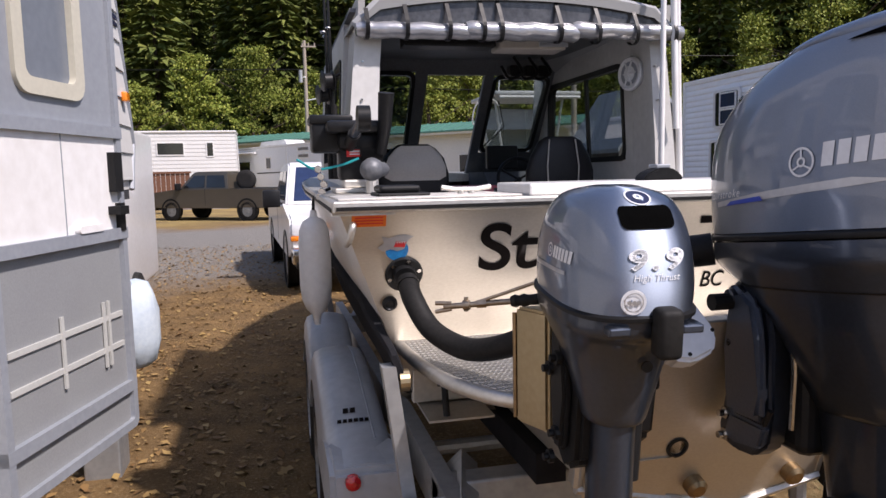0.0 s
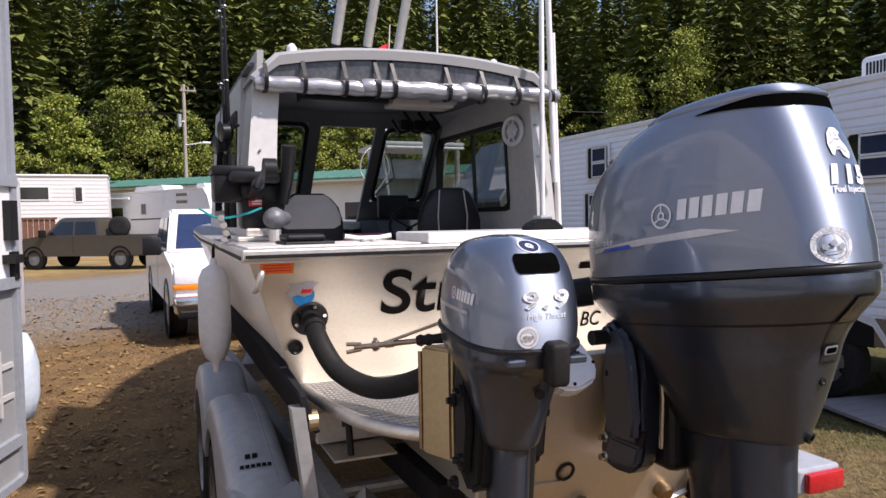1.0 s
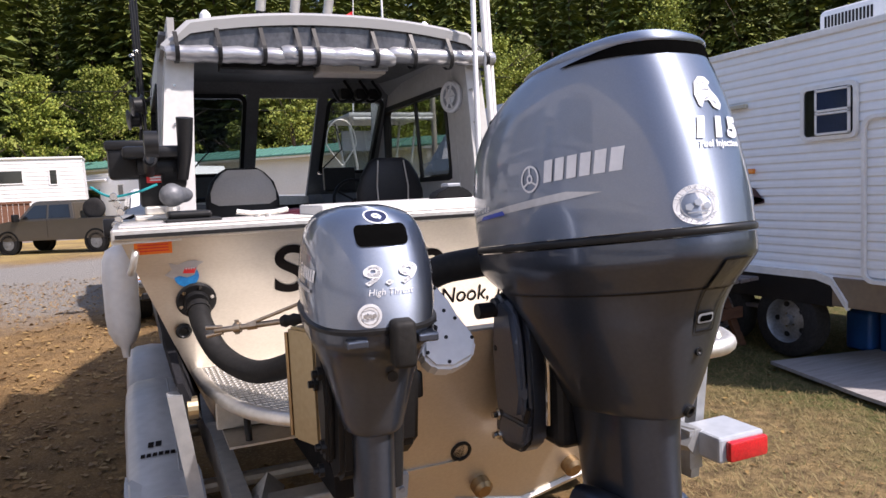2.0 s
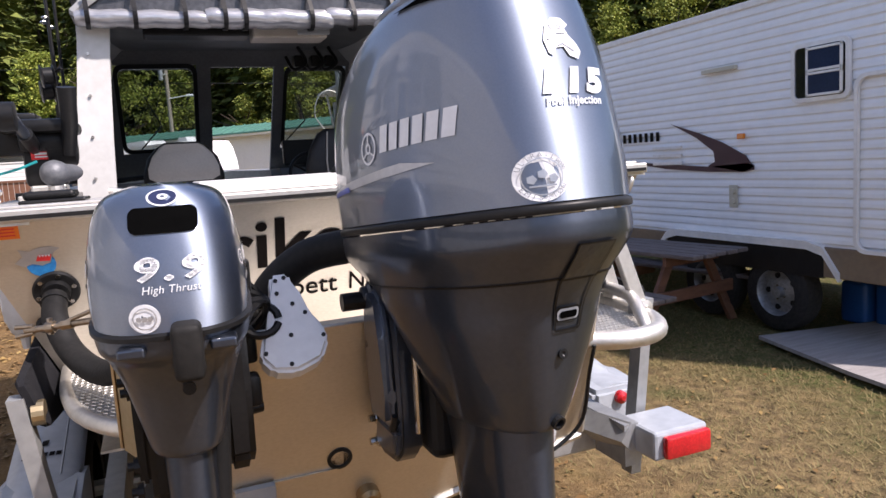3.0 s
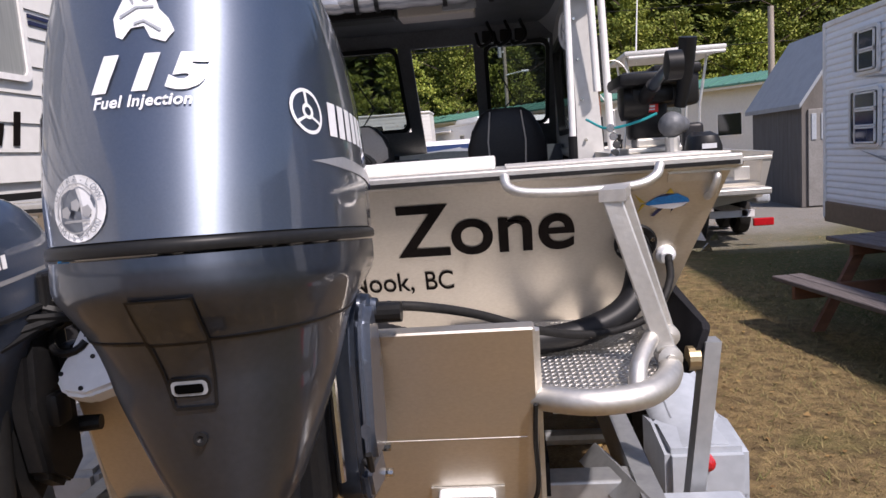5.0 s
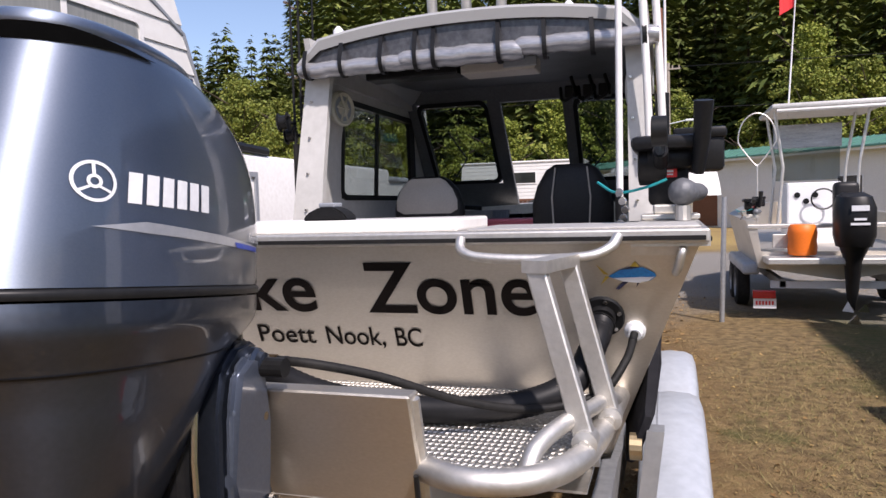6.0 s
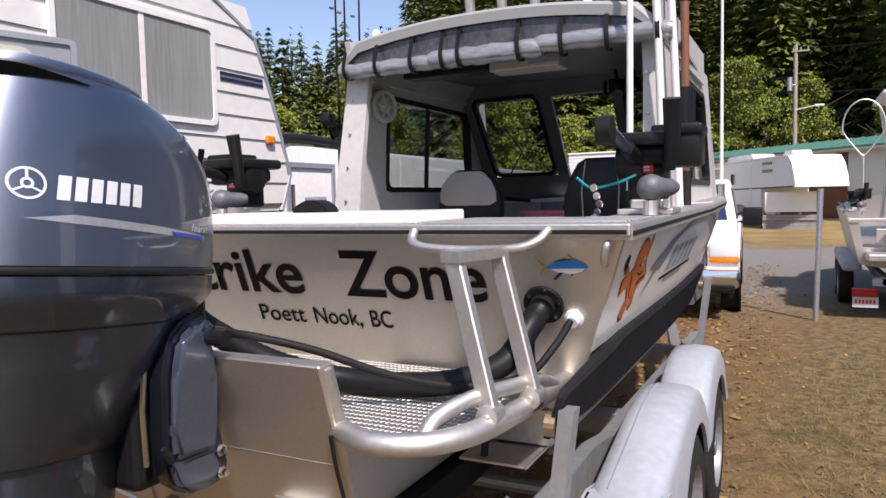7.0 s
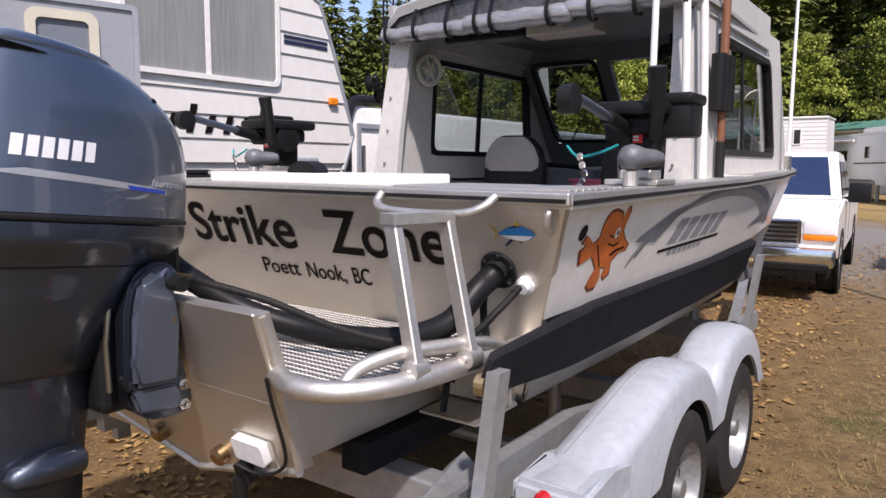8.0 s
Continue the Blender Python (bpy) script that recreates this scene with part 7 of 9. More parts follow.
part("fish_outline", hull_stick(fine(flat_poly([(x + 0.05 * (x - 0.074), z + 0.05 * (z - -0.001)) for x, z in fishb])), 0.36, 1.445, 0.0010), M_FISH_DARK, boat)
part("fish_decal", hull_stick(fine(flat_poly([(x - 0.03 * (x - 0.074), z - 0.03 * (z - -0.001)) for x, z in fishb])), 0.36, 1.445, 0.0018), M_FISH, boat, "orange cartoonish angler fish decal")
part("fish_eye", hull_stick(disc(0.020, 0.134, 0.046), 0.36, 1.445, 0.0025), M_DECAL, boat)
part("fish_eye", hull_stick(disc(0.008, 0.137, 0.046), 0.36, 1.445, 0.0032), M_LETTER, boat)
for pts_ in [[(0.134, -0.031), (0.175, -0.016), (0.248, -0.011), (0.257, -0.018), (0.19, -0.025), (0.146, -0.038)], [(0.079, 0.015), (0.138, 0.003), (0.177, 0.011), (0.183, 0.005), (0.144, -0.004), (0.086, 0.009)], [(0.072, 0.045), (0.117, 0.033), (0.118, 0.028), (0.07, 0.04)], [(-0.008, 0.016), (0.003, 0.015), (0.091, -0.069), (0.081, -0.069)]]:
    part("fish_mark", hull_stick(flat_poly(pts_), 0.36, 1.445, 0.0025), M_LETTER, boat)
part("fish_mark", hull_stick(disc(0.026, -0.157, 0.067, 16), 0.36, 1.445, 0.0022), M_LETTER, boat)
arc = lambda a0, a1, ry, rz, w0, w1, n=18: [(ry * math.cos(a0 + (a1 - a0) * k / n), rz * math.sin(a0 + (a1 - a0) * k / n)) for k in range(n + 1)] + [((ry - w1 + (w1 - w0) * k / n) * math.cos(a1 + (a0 - a1) * k / n), (rz - (w1 - (w1 - w0) * k / n) * 0.45) * math.sin(a1 + (a0 - a1) * k / n)) for k in range(n + 1)]
part("arc_stripe", hull_stick(flat_poly(arc(3.05, 0.35, 1.25, 0.30, 0.02, 0.16)), 1.95, 1.315), M_SILVERV, boat, "sweeping silver-blue arc stripe")
M_STEELBLUE = mat("steel_blue_vinyl", (0.19, 0.235, 0.31), 0.35, 0.3, (0.12, 0.155, 0.22), 3, 40)
part("arc_stripe", hull_stick(flat_poly(arc(2.9, 0.15, 1.33, 0.345, 0.02, 0.12)), 2.05, 1.29, 0.0022), M_STEELBLUE, boat)
part("arc_stripe", hull_stick(flat_poly([(-0.62, 0.0), (-0.28, 0.10), (0.1, 0.14), (-0.2, 0.075), (-0.32, 0.01), (-0.38, -0.02)]), 1.32, 1.44, 0.003), M_STEELBLUE, boat)
part("arc_stripe", hull_stick(flat_poly([(-0.5, -0.06), (-0.15, 0.02), (0.1, 0.16), (0.18, 0.0), (0.3, -0.07), (-0.1, -0.05)]), 3.15, 1.42, 0.003), M_STEELBLUE, boat)
for k in range(5):
    q = -0.39 + k * 0.156
    part("name_block", hull_stick(fine(flat_poly([(q, -0.052), (q + 0.12, -0.052), (q + 0.21, 0.052), (q + 0.09, 0.052)]), 1), 1.50, 1.445), M_GREYTRIM, boat, "slanted grey block")
part("name_rule", hull_stick(flat_poly([(-0.45, -0.012), (0.45, -0.006), (0.45, 0.008), (-0.45, 0.002)]), 1.48, 1.375), M_LETTER, boat)
part("name_rule", hull_stick(merge(bar_word(7, 0.5, 0.025)), 1.42, 1.352), M_GREYTRIM, boat)


# ---- gear on deck and in the cabin ----
def seat(cx, cy, cz, front, label):
    t = thing("helm_chair", label, "chair", "cabin seats", (cx, cy, 0.97))
    bm = B()
    rows = []
    for z, w, d0, d1 in ((1.52, 0.20, -0.05, 0.06), (1.60, 0.235, -0.06, 0.06), (1.72, 0.235, -0.06, 0.055), (1.82, 0.205, -0.055, 0.045), (cz - 0.03, 0.15, -0.045, 0.035), (cz, 0.10, -0.03, 0.02)):
        rows.append([(p.x, p.y, z) for p in section(cx, z, w, cy + d1, cy + d0, 3.0, 24)])
    ring_skin(bm, [[Vector(p) for p in r] for r in rows])
    part("backrest", bm, M_SEAT, t, smooth=True)
    if front:
        bm = B()
        rows = []
        for z, w in ((1.675, 0.16), (1.70, 0.205), (1.76, 0.205), (1.83, 0.175), (cz - 0.03, 0.13), (cz - 0.012, 0.10)):
            rows.append([(cx - w, cy - 0.058, z), (cx - w * 0.9, cy - 0.068, z), (cx + w * 0.9, cy - 0.068, z), (cx + w, cy - 0.058, z)])
        ring_skin(bm, rows)
        part("back_panel", bm, M_SEAT_G, t, "grey back panel", smooth=True)
    else:
        bm = B()
        for s in (-1, 1):
            pipe(bm, [(cx + s * 0.10, cy - 0.066, 1.55), (cx + s * 0.11, cy - 0.066, 1.75), (cx + s * 0.09, cy - 0.05, cz - 0.02)], 0.005, 6)
        part("seam", bm, M_SEAT_G, t)
    bm = B()
    box(bm, (cx - 0.23, cy - 0.02, 1.40), (cx + 0.23, cy + 0.42, 1.52), 0.03)
    part("cushion", bm, M_SEAT, t, smooth=True)
    bm = B()
    cyl(bm, (cx, cy + 0.2, 0.97), (cx, cy + 0.2, 1.40), 0.045, n=14)
    cyl(bm, (cx, cy + 0.2, 0.97), (cx, cy + 0.2, 0.985), 0.13, n=18)
    part("pedestal", bm, M_ALU_RAW, t)


seat(-0.465, 2.42, 1.912, True, "grey and black vinyl passenger seat in the cabin")
seat(0.48, 2.22, 1.944, False, "black vinyl helm seat in the cabin")

con = thing("helm_console", "dark helm console with screen and steering wheel in the cabin", "helm console", at=(0.55, 3.2, 0.97))
bm = B()
prism(bm, [(3.05, 0.97), (3.55, 0.97), (3.72, 1.72), (3.25, 1.72), (3.0, 1.55)], 'x', 0.26, 0.88)
part("body", bm, M_CABIN_IN, con)
bm = B()
box(bm, (0.30, 3.28, 1.74), (0.56, 3.34, 1.93), 0.012)
part("plotter", bm, M_BLACK, con)
bm = B()
ringp = [Vector((0.44 + 0.17 * math.cos(a), 2.90 + 0.05 * math.sin(a), 1.66 + 0.16 * math.sin(a))) for a in [6.28318 * k / 28 for k in range(29)]]
pipe(bm, ringp, 0.013, 8)
for a in (0.5, 2.6, 4.7):
    cyl(bm, (0.44, 2.93, 1.66), (0.44 + 0.16 * math.cos(a), 2.90 + 0.05 * math.sin(a), 1.66 + 0.15 * math.sin(a)), 0.009, n=6)
cyl(bm, (0.44, 2.91, 1.66), (0.44, 3.1, 1.60), 0.02, n=10)
part("steering_wheel", bm, M_BLACK, con)
con2 = thing("passenger_console", "grey cabin console in front of the passenger seat", "console", at=(-0.6, 3.3, 0.97))
bm = B()
prism(bm, [(3.05, 0.97), (3.6, 0.97), (3.72, 1.68), (3.15, 1.68)], 'x', -0.93, -0.22)
part("body", bm, M_GREY_SPECK, con2)
bm = B()
pipe(bm, curve_pts([(-0.9, 3.14, 1.70), (-0.6, 3.10, 1.72), (-0.3, 3.14, 1.70)], 5), 0.018, 8)
part("grab_bar", bm, M_BLACK, con2)
tote = thing("tote_bin", "pink plastic tote bin on the cabin floor", "bin", at=(0.05, 2.9, 0.97))
bm = B()
prism(bm, [(-0.18, 1.38), (0.16, 1.38), (0.19, 1.62), (-0.21, 1.62)], 'y', 2.75, 3.0)
part("body", bm, M_PINK, tote)
bm = B()
box(bm, (-0.23, 2.73, 1.605), (0.21, 3.02, 1.625), 0.006)
part("lip", bm, M_PINK, tote)
bm = B()
box(bm, (-0.22, 2.70, 0.97), (0.20, 3.05, 1.38), 0.01)
solid("storage_locker", bm, M_GREY_SPECK, "grey storage locker under the tote in the cabin", "locker")
vis = thing("overhead_gear", "dark radio box and strip hung under the hardtop", "radio", at=(0.1, 1.9, 2.5))
bm = B()
box(bm, (-0.62, 1.80, 2.44), (-0.08, 1.95, 2.51), 0.01)
part("dark_panel", bm, M_BLACK, vis)
bm = B()
box(bm, (-0.06, 1.80, 2.43), (0.35, 1.98, 2.51), 0.01)
part("light_panel", bm, M_SEAT_G, vis)
bm = B()
box(bm, (0.18, 1.785, 2.445), (0.36, 1.80, 2.495), 0.005)
part("stereo", bm, M_GREYTRIM, vis)
bm = B()
for x in (0.40, 0.52, 0.62):
    pipe(bm, curve_pts([(x, 2.9, 2.56), (x + 0.03, 2.8, 2.44), (x - 0.05, 2.85, 2.40), (x - 0.08, 2.95, 2.50)], 5), 0.012, 6)
    box(bm, (x - 0.04, 2.85, 2.42), (x + 0.04, 2.95, 2.50), 0.01)
part("microphone", bm, M_BLACK, vis)


def downrigger(x, y, z, sgn, name="downrigger"):
    """Reel housing on a swivel base, arm folded aft with its rod holder, red label and a lead ball."""
    t = thing("downrigger", "black electric downrigger with red label and grey lead ball", "downrigger", "downriggers on the gunwales", (x, y, z))
    bm = B()
    box(bm, (x - 0.10, y - 0.05, z), (x + 0.10, y + 0.15, z + 0.02), 0.005)
    box(bm, (x - 0.06, y - 0.01, z + 0.02), (x + 0.06, y + 0.11, z + 0.055), 0.008)
    part("base_plate", bm, M_ALU_RAW, t)
    bm = B()
    box(bm, (x - 0.075, y, z + 0.05), (x + 0.065, y + 0.14, z + 0.20), 0.02)
    lathe(bm, [(-0.05, 0.06), (-0.045, 0.075), (0.045, 0.075), (0.05, 0.06)], (x + sgn * -0.06, y + 0.03, z + 0.20), (1, 0, 0), 20)
    part("reel_body", bm, M_BLACK, t, smooth=True)
    bm = B()
    box(bm, (x - 0.13, y - 0.10, z + 0.245), (x + 0.12, y + 0.22, z + 0.295), 0.018)
    box(bm, (x - 0.08, y - 0.05, z + 0.18), (x + 0.08, y + 0.18, z + 0.25), 0.02)
    part("motor_box", bm, M_BLACK, t, smooth=True)
    bm = B()
    a, b = sorted((x + sgn * 0.02, x + sgn * 0.185))
    box(bm, (a, y + 0.01, z + 0.17), (b, y + 0.17, z + 0.30), 0.016)
    box(bm, (a - 0.008, y, z + 0.285), (b + 0.008, y + 0.18, z + 0.325), 0.012)
    part("reel_cover", bm, M_BLACK, t, "black plastic reel cover", smooth=True)
    bm = B()
    box(bm, (x - 0.045, y - 0.012, z + 0.15), (x + 0.025, y - 0.001, z + 0.20), 0.003)
    part("label", bm, M_REDLABEL, t, "red label")
    bm = B()
    box(bm, (x - 0.032, y - 0.014, z + 0.168), (x + 0.012, y - 0.011, z + 0.176))
    box(bm, (x - 0.032, y - 0.014, z + 0.158), (x + 0.012, y - 0.011, z + 0.163))
    part("label_print", bm, M_DECAL, t)
    # rod holder tube
    bm = B()
    pipe(bm, [(x + 0.09, y - 0.07, z + 0.16), (x + 0.105, y - 0.10, z + 0.27), (x + 0.11, y - 0.13, z + 0.40)], [0.022, 0.028, 0.033], 12)
    part("rod_holder", bm, M_BLACK, t, smooth=True)
    # arm pointing aft
    bm = B()
    pipe(bm, [(x - 0.03, y - 0.02, z + 0.20), (x - 0.03, y - 0.26, z + 0.245), (x - 0.03, y - 0.50, z + 0.29)], 0.017, 10)
    part("arm", bm, M_BRACKET, t, "dark metal arm", smooth=True)
    bm = B()
    pipe(bm, [(x - 0.03, y, z + 0.195), (x - 0.03, y - 0.20, z + 0.235)], 0.026, 10)
    part("arm_sleeve", bm, M_BLACK, t, smooth=True)
    bm = lathe(B(), [(-0.024, 0.03), (-0.022, 0.045), (0.022, 0.045), (0.024, 0.03)], (x - 0.03, y - 0.50, z + 0.27), (1, 0, 0), 16)
    part("pulley", bm, M_BLACK, t, smooth=True)
    # the lead ball with its tail fin, and its line
    bm = B()
    lathe(bm, [(-0.048, 0.002), (-0.041, 0.025), (-0.025, 0.041), (0.000, 0.048), (0.025, 0.043), (0.049, 0.034), (0.098, 0.030), (0.123, 0.020), (0.127, 0.002)], (x + 0.04, y - 0.15, z + 0.095), (0.55, 0.8, 0), 20)
    ball = part("lead_ball", bm, M_LEAD, t, "grey lead downrigger ball", smooth=True)
    bm = B()
    cyl(bm, (x + 0.04, y - 0.15, z), (x + 0.04, y - 0.15, z + 0.05), 0.026, n=12)
    part("ball_cup", bm, M_ALU_RAW, t)
    bm = B()
    pipe(bm, curve_pts([(x - 0.01, y - 0.15, z + 0.14), (x - 0.08, y - 0.14, z + 0.115), (x - 0.18, y - 0.10, z + 0.10), (x - 0.25, y - 0.05, z + 0.14)], 5), 0.005, 5)
    part("line", bm, M_ROPE_T, t, "teal line")
    bm = B()
    for dx, dz in ((0.0, 0.0), (0.01, -0.03), (0.02, -0.06), (0.012, -0.09), (0.0, -0.11)):
        lathe(bm, [(-0.004, 0.013), (0.0, 0.016), (0.004, 0.013)], (x - 0.17 + dx, y - 0.11, z + 0.10 + dz), (0.3, 1, dx * 9), 10)
    part("snap_chain", bm, M_STEEL, t)
    return t


downrigger(-1.02, 0.78, 1.648, -1)
downrigger(1.015, 0.72, 1.648, 1)
fp = thing("foot_pedal", "flat black pedal plate on the aft deck", "pedal", at=(-0.95, 0.25, 1.63))
bm = B()
box(bm, (-1.03, 0.12, 1.648), (-0.85, 0.32, 1.66), 0.006)
box(bm, (-1.02, 0.14, 1.66), (-0.88, 0.30, 1.685), 0.01)
part("plate", bm, M_BLACK, fp)
chock = thing("line_chock", "black plastic chock on the white well cover", "chock", at=(-0.03, 0.1, 1.668))
bm = B()
prism(bm, [(-0.10, 1.682), (0.06, 1.682), (0.045, 1.705), (0.01, 1.725), (-0.04, 1.725), (-0.085, 1.705)], 'y', 0.05, 0.13)
bmesh.ops.bevel(bm, geom=bm.edges[:], offset=0.006, segments=2, affect='EDGES')
part("body", bm, M_BLACK, chock, smooth=True)
bm = B()
box(bm, (-0.045, 0.06, 1.723), (0.01, 0.12, 1.738), 0.004)
part("cap", bm, M_GREYTRIM, chock)
for x, y in ((-0.70, 0.22), (1.0, 2.25)):
    cl = thing("deck_cleat", "small white horn cleat bolted to the deck", "cleat", "deck cleats", (x, y, 1.63))
    bm = B()
    cyl(bm, (x - 0.025, y, 1.628), (x - 0.018, y, 1.66), 0.012, n=8)
    cyl(bm, (x + 0.025, y, 1.628), (x + 0.018, y, 1.66), 0.012, n=8)
    pipe(bm, [(x - 0.09, y, 1.672), (x - 0.04, y, 1.664), (x + 0.04, y, 1.664), (x + 0.09, y, 1.672)], 0.010, 8)
    part("horn", bm, M_ALU_RAW, cl, smooth=True)

# masts, rods and holders
mast = thing("antenna_mast", "slim white antenna mast on a black foot at the cabin", "antenna", at=(0.793, 1.475, 1.63))
bm = B()
cyl(bm, (0.793, 1.475, 1.70), (0.80, 1.475, 3.15), 0.0165, 0.015, 12)
part("pole", bm, M_WHITE, mast, smooth=True)
bm = B()
cyl(bm, (0.793, 1.475, 1.63), (0.793, 1.475, 1.74), 0.022, n=12)
part("foot", bm, M_BLACK, mast)
bm = B()
cyl(bm, (0.80, 1.475, 3.10), (0.80, 1.475, 3.18), 0.024, n=12)
part("tip", bm, M_BLACK, mast)
for k, (x, y, z0, z1) in enumerate(((1.0, 1.62, 1.66, 2.9), (0.93, 1.55, 1.95, 3.1))):
    st = thing("rail_pole", "white tubular rail beside the cabin pillar", "rail", "cabin side rails", (x, y, z0))
    bm = B()
    pipe(bm, curve_pts([(x, y, z0), (x - 0.02, y, (z0 + z1) / 2), (x - 0.05, y - 0.02, z1)], 5), 0.019, 10)
    part("tube", bm, M_WHITE, st, smooth=True)
rh = thing("rod_holder_rack", "black triple rod holder rack on the cabin side", "rod holder", at=(0.985, 1.98, 2.2))
for k in range(3):
    bm = B()
    y = 1.86 + k * 0.085
    pipe(bm, [(0.985, y, 1.99), (0.985, y, 2.26)], 0.036, 14)
    part("holder_tube", bm, M_BLACK, rh, smooth=True)
nh = thing("net_handle", "brown wooden gaff handle standing in the rod holder", "gaff", at=(0.985, 1.98, 1.7))
bm = B()
cyl(bm, (0.985, 1.96, 1.68), (0.97, 2.0, 2.72), 0.020, 0.022, 12)
part("shaft", bm, M_BROWN_POLE, nh, smooth=True)
bm = B()
cyl(bm, (0.987, 1.955, 1.64), (0.985, 1.96, 1.84), 0.024, n=12)
part("grip", bm, M_RUBBER, nh, smooth=True)
wa = thing("whip_antenna", "tall white whip antenna on the cabin's forward corner", "antenna", "whip antennas", (1.0, 3.67, 1.70))
bm = B()
cyl(bm, (1.0, 3.67, 1.70), (1.0, 3.67, 4.2), 0.014, 0.006, 10)
part("whip", bm, M_WHITE, wa, smooth=True)
bm = B()
cyl(bm, (1.0, 3.67, 1.69), (1.0, 3.67, 1.79), 0.024, n=10)
part("mount", bm, M_STEEL, wa)
for k, (x, y) in enumerate(((-1.03, 1.72), (-1.05, 1.83), (-1.03, 1.95))):
    r = thing("fishing_rod", "black fishing rod standing in a holder by the cabin", "fishing rod", "fishing rods at the cabin", (x, y, 1.7))
    bm = B()
    cyl(bm, (x, y, 1.72), (x - 0.03 + 0.02 * k, y + 0.03, 3.9), 0.010, 0.003, 8)
    part("blank", bm, M_BLACK, r)
    bm = B()
    cyl(bm, (x, y, 1.70), (x, y, 2.10), 0.018, n=10)
    part("butt", bm, M_RUBBER, r)
    for z in (2.5, 2.9, 3.3, 3.6):
        part("guide", lathe(B(), [(-0.003, 0.016), (0.003, 0.016), (0.003, 0.011), (-0.003, 0.011)], (x - 0.02, y - 0.02, z), (0, 0.3, 1), 10), M_STEEL, r)
    if k < 2:
        bm = B()
        lathe(bm, [(-0.03, 0.05), (-0.026, 0.056), (-0.02, 0.04), (0.02, 0.04), (0.026, 0.056), (0.03, 0.05)], (x - 0.035, y - 0.07, 2.22 - 0.06 * k), (1, 0.2, 0.1), 16)
        cyl(bm, (x - 0.03, y - 0.07, 2.22 - 0.06 * k), (x + 0.03, y - 0.12, 2.25 - 0.06 * k), 0.008, n=6)
        cyl(bm, (x, y, 2.22 - 0.06 * k), (x - 0.03, y - 0.05, 2.22 - 0.06 * k), 0.012, n=6)
        part("reel", bm, M_BLACK, r, "dark trolling reel", smooth=True)
for x in (-0.32, -0.11, 0.10):
    r = thing("roof_rod_holder", "silver rod tube standing on the hardtop", "rod holder", "rocket launcher rod tubes", (x, 2.1, 2.78))
    bm = B()
    cyl(bm, (x, 2.15, 2.86), (x + 0.03, 2.0, 3.22), 0.03, n=14)
    part("tube", bm, M_ALU_RAW, r, smooth=True)
    bm = B()
    cyl(bm, (x, 2.17, 2.76), (x, 2.15, 2.88), 0.025, n=10)
    part("foot", bm, M_BLACK, r)

# hanging boat fender on the port side
bf = thing("boat_bumper", "white inflatable boat bumper hanging at the port side", "boat bumper", at=(-1.24, 1.0, 1.3))
bm = lathe(B(), [(0, 0.012), (0.03, 0.018), (0.05, 0.05), (0.09, 0.066), (0.15, 0.071), (0.34, 0.071), (0.40, 0.065), (0.45, 0.045), (0.475, 0.02), (0.52, 0.014), (0.52, 0.002)], (-1.20, 1.0, 1.57), (0, 0.0, -1), 24)
part("body", bm, M_PLASTIC_W, bf, smooth=True)
bm = B()
pipe(bm, curve_pts([(-1.20, 1.0, 1.57), (-1.19, 1.0, 1.63), (-1.12, 1.0, 1.665)], 5), 0.008, 6)
part("line", bm, M_BLACK, bf)


# gold-coloured mounting beam for the kicker, port of the pod
kb = thing("kicker_bracket", "dull gold aluminium kicker bracket welded to the platform", "motor bracket", at=(-0.68, -0.60, 1.10))
bm = B()
prism(bm, [(-0.785, -0.552), (-0.742, -0.660), (-0.578, -0.655), (-0.578, -0.552)], 'z', 1.088, 1.386)
bmesh.ops.bevel(bm, geom=bm.edges[:], offset=0.007, segments=2, affect='EDGES')
part("beam", bm, M_ALU_GOLD, kb)
bm = B()
pipe(bm, [(-0.786, -0.552, 1.10), (-0.786, -0.552, 1.37)], 0.006, 6)
part("weld_bead", bm, M_BRONZE, kb)


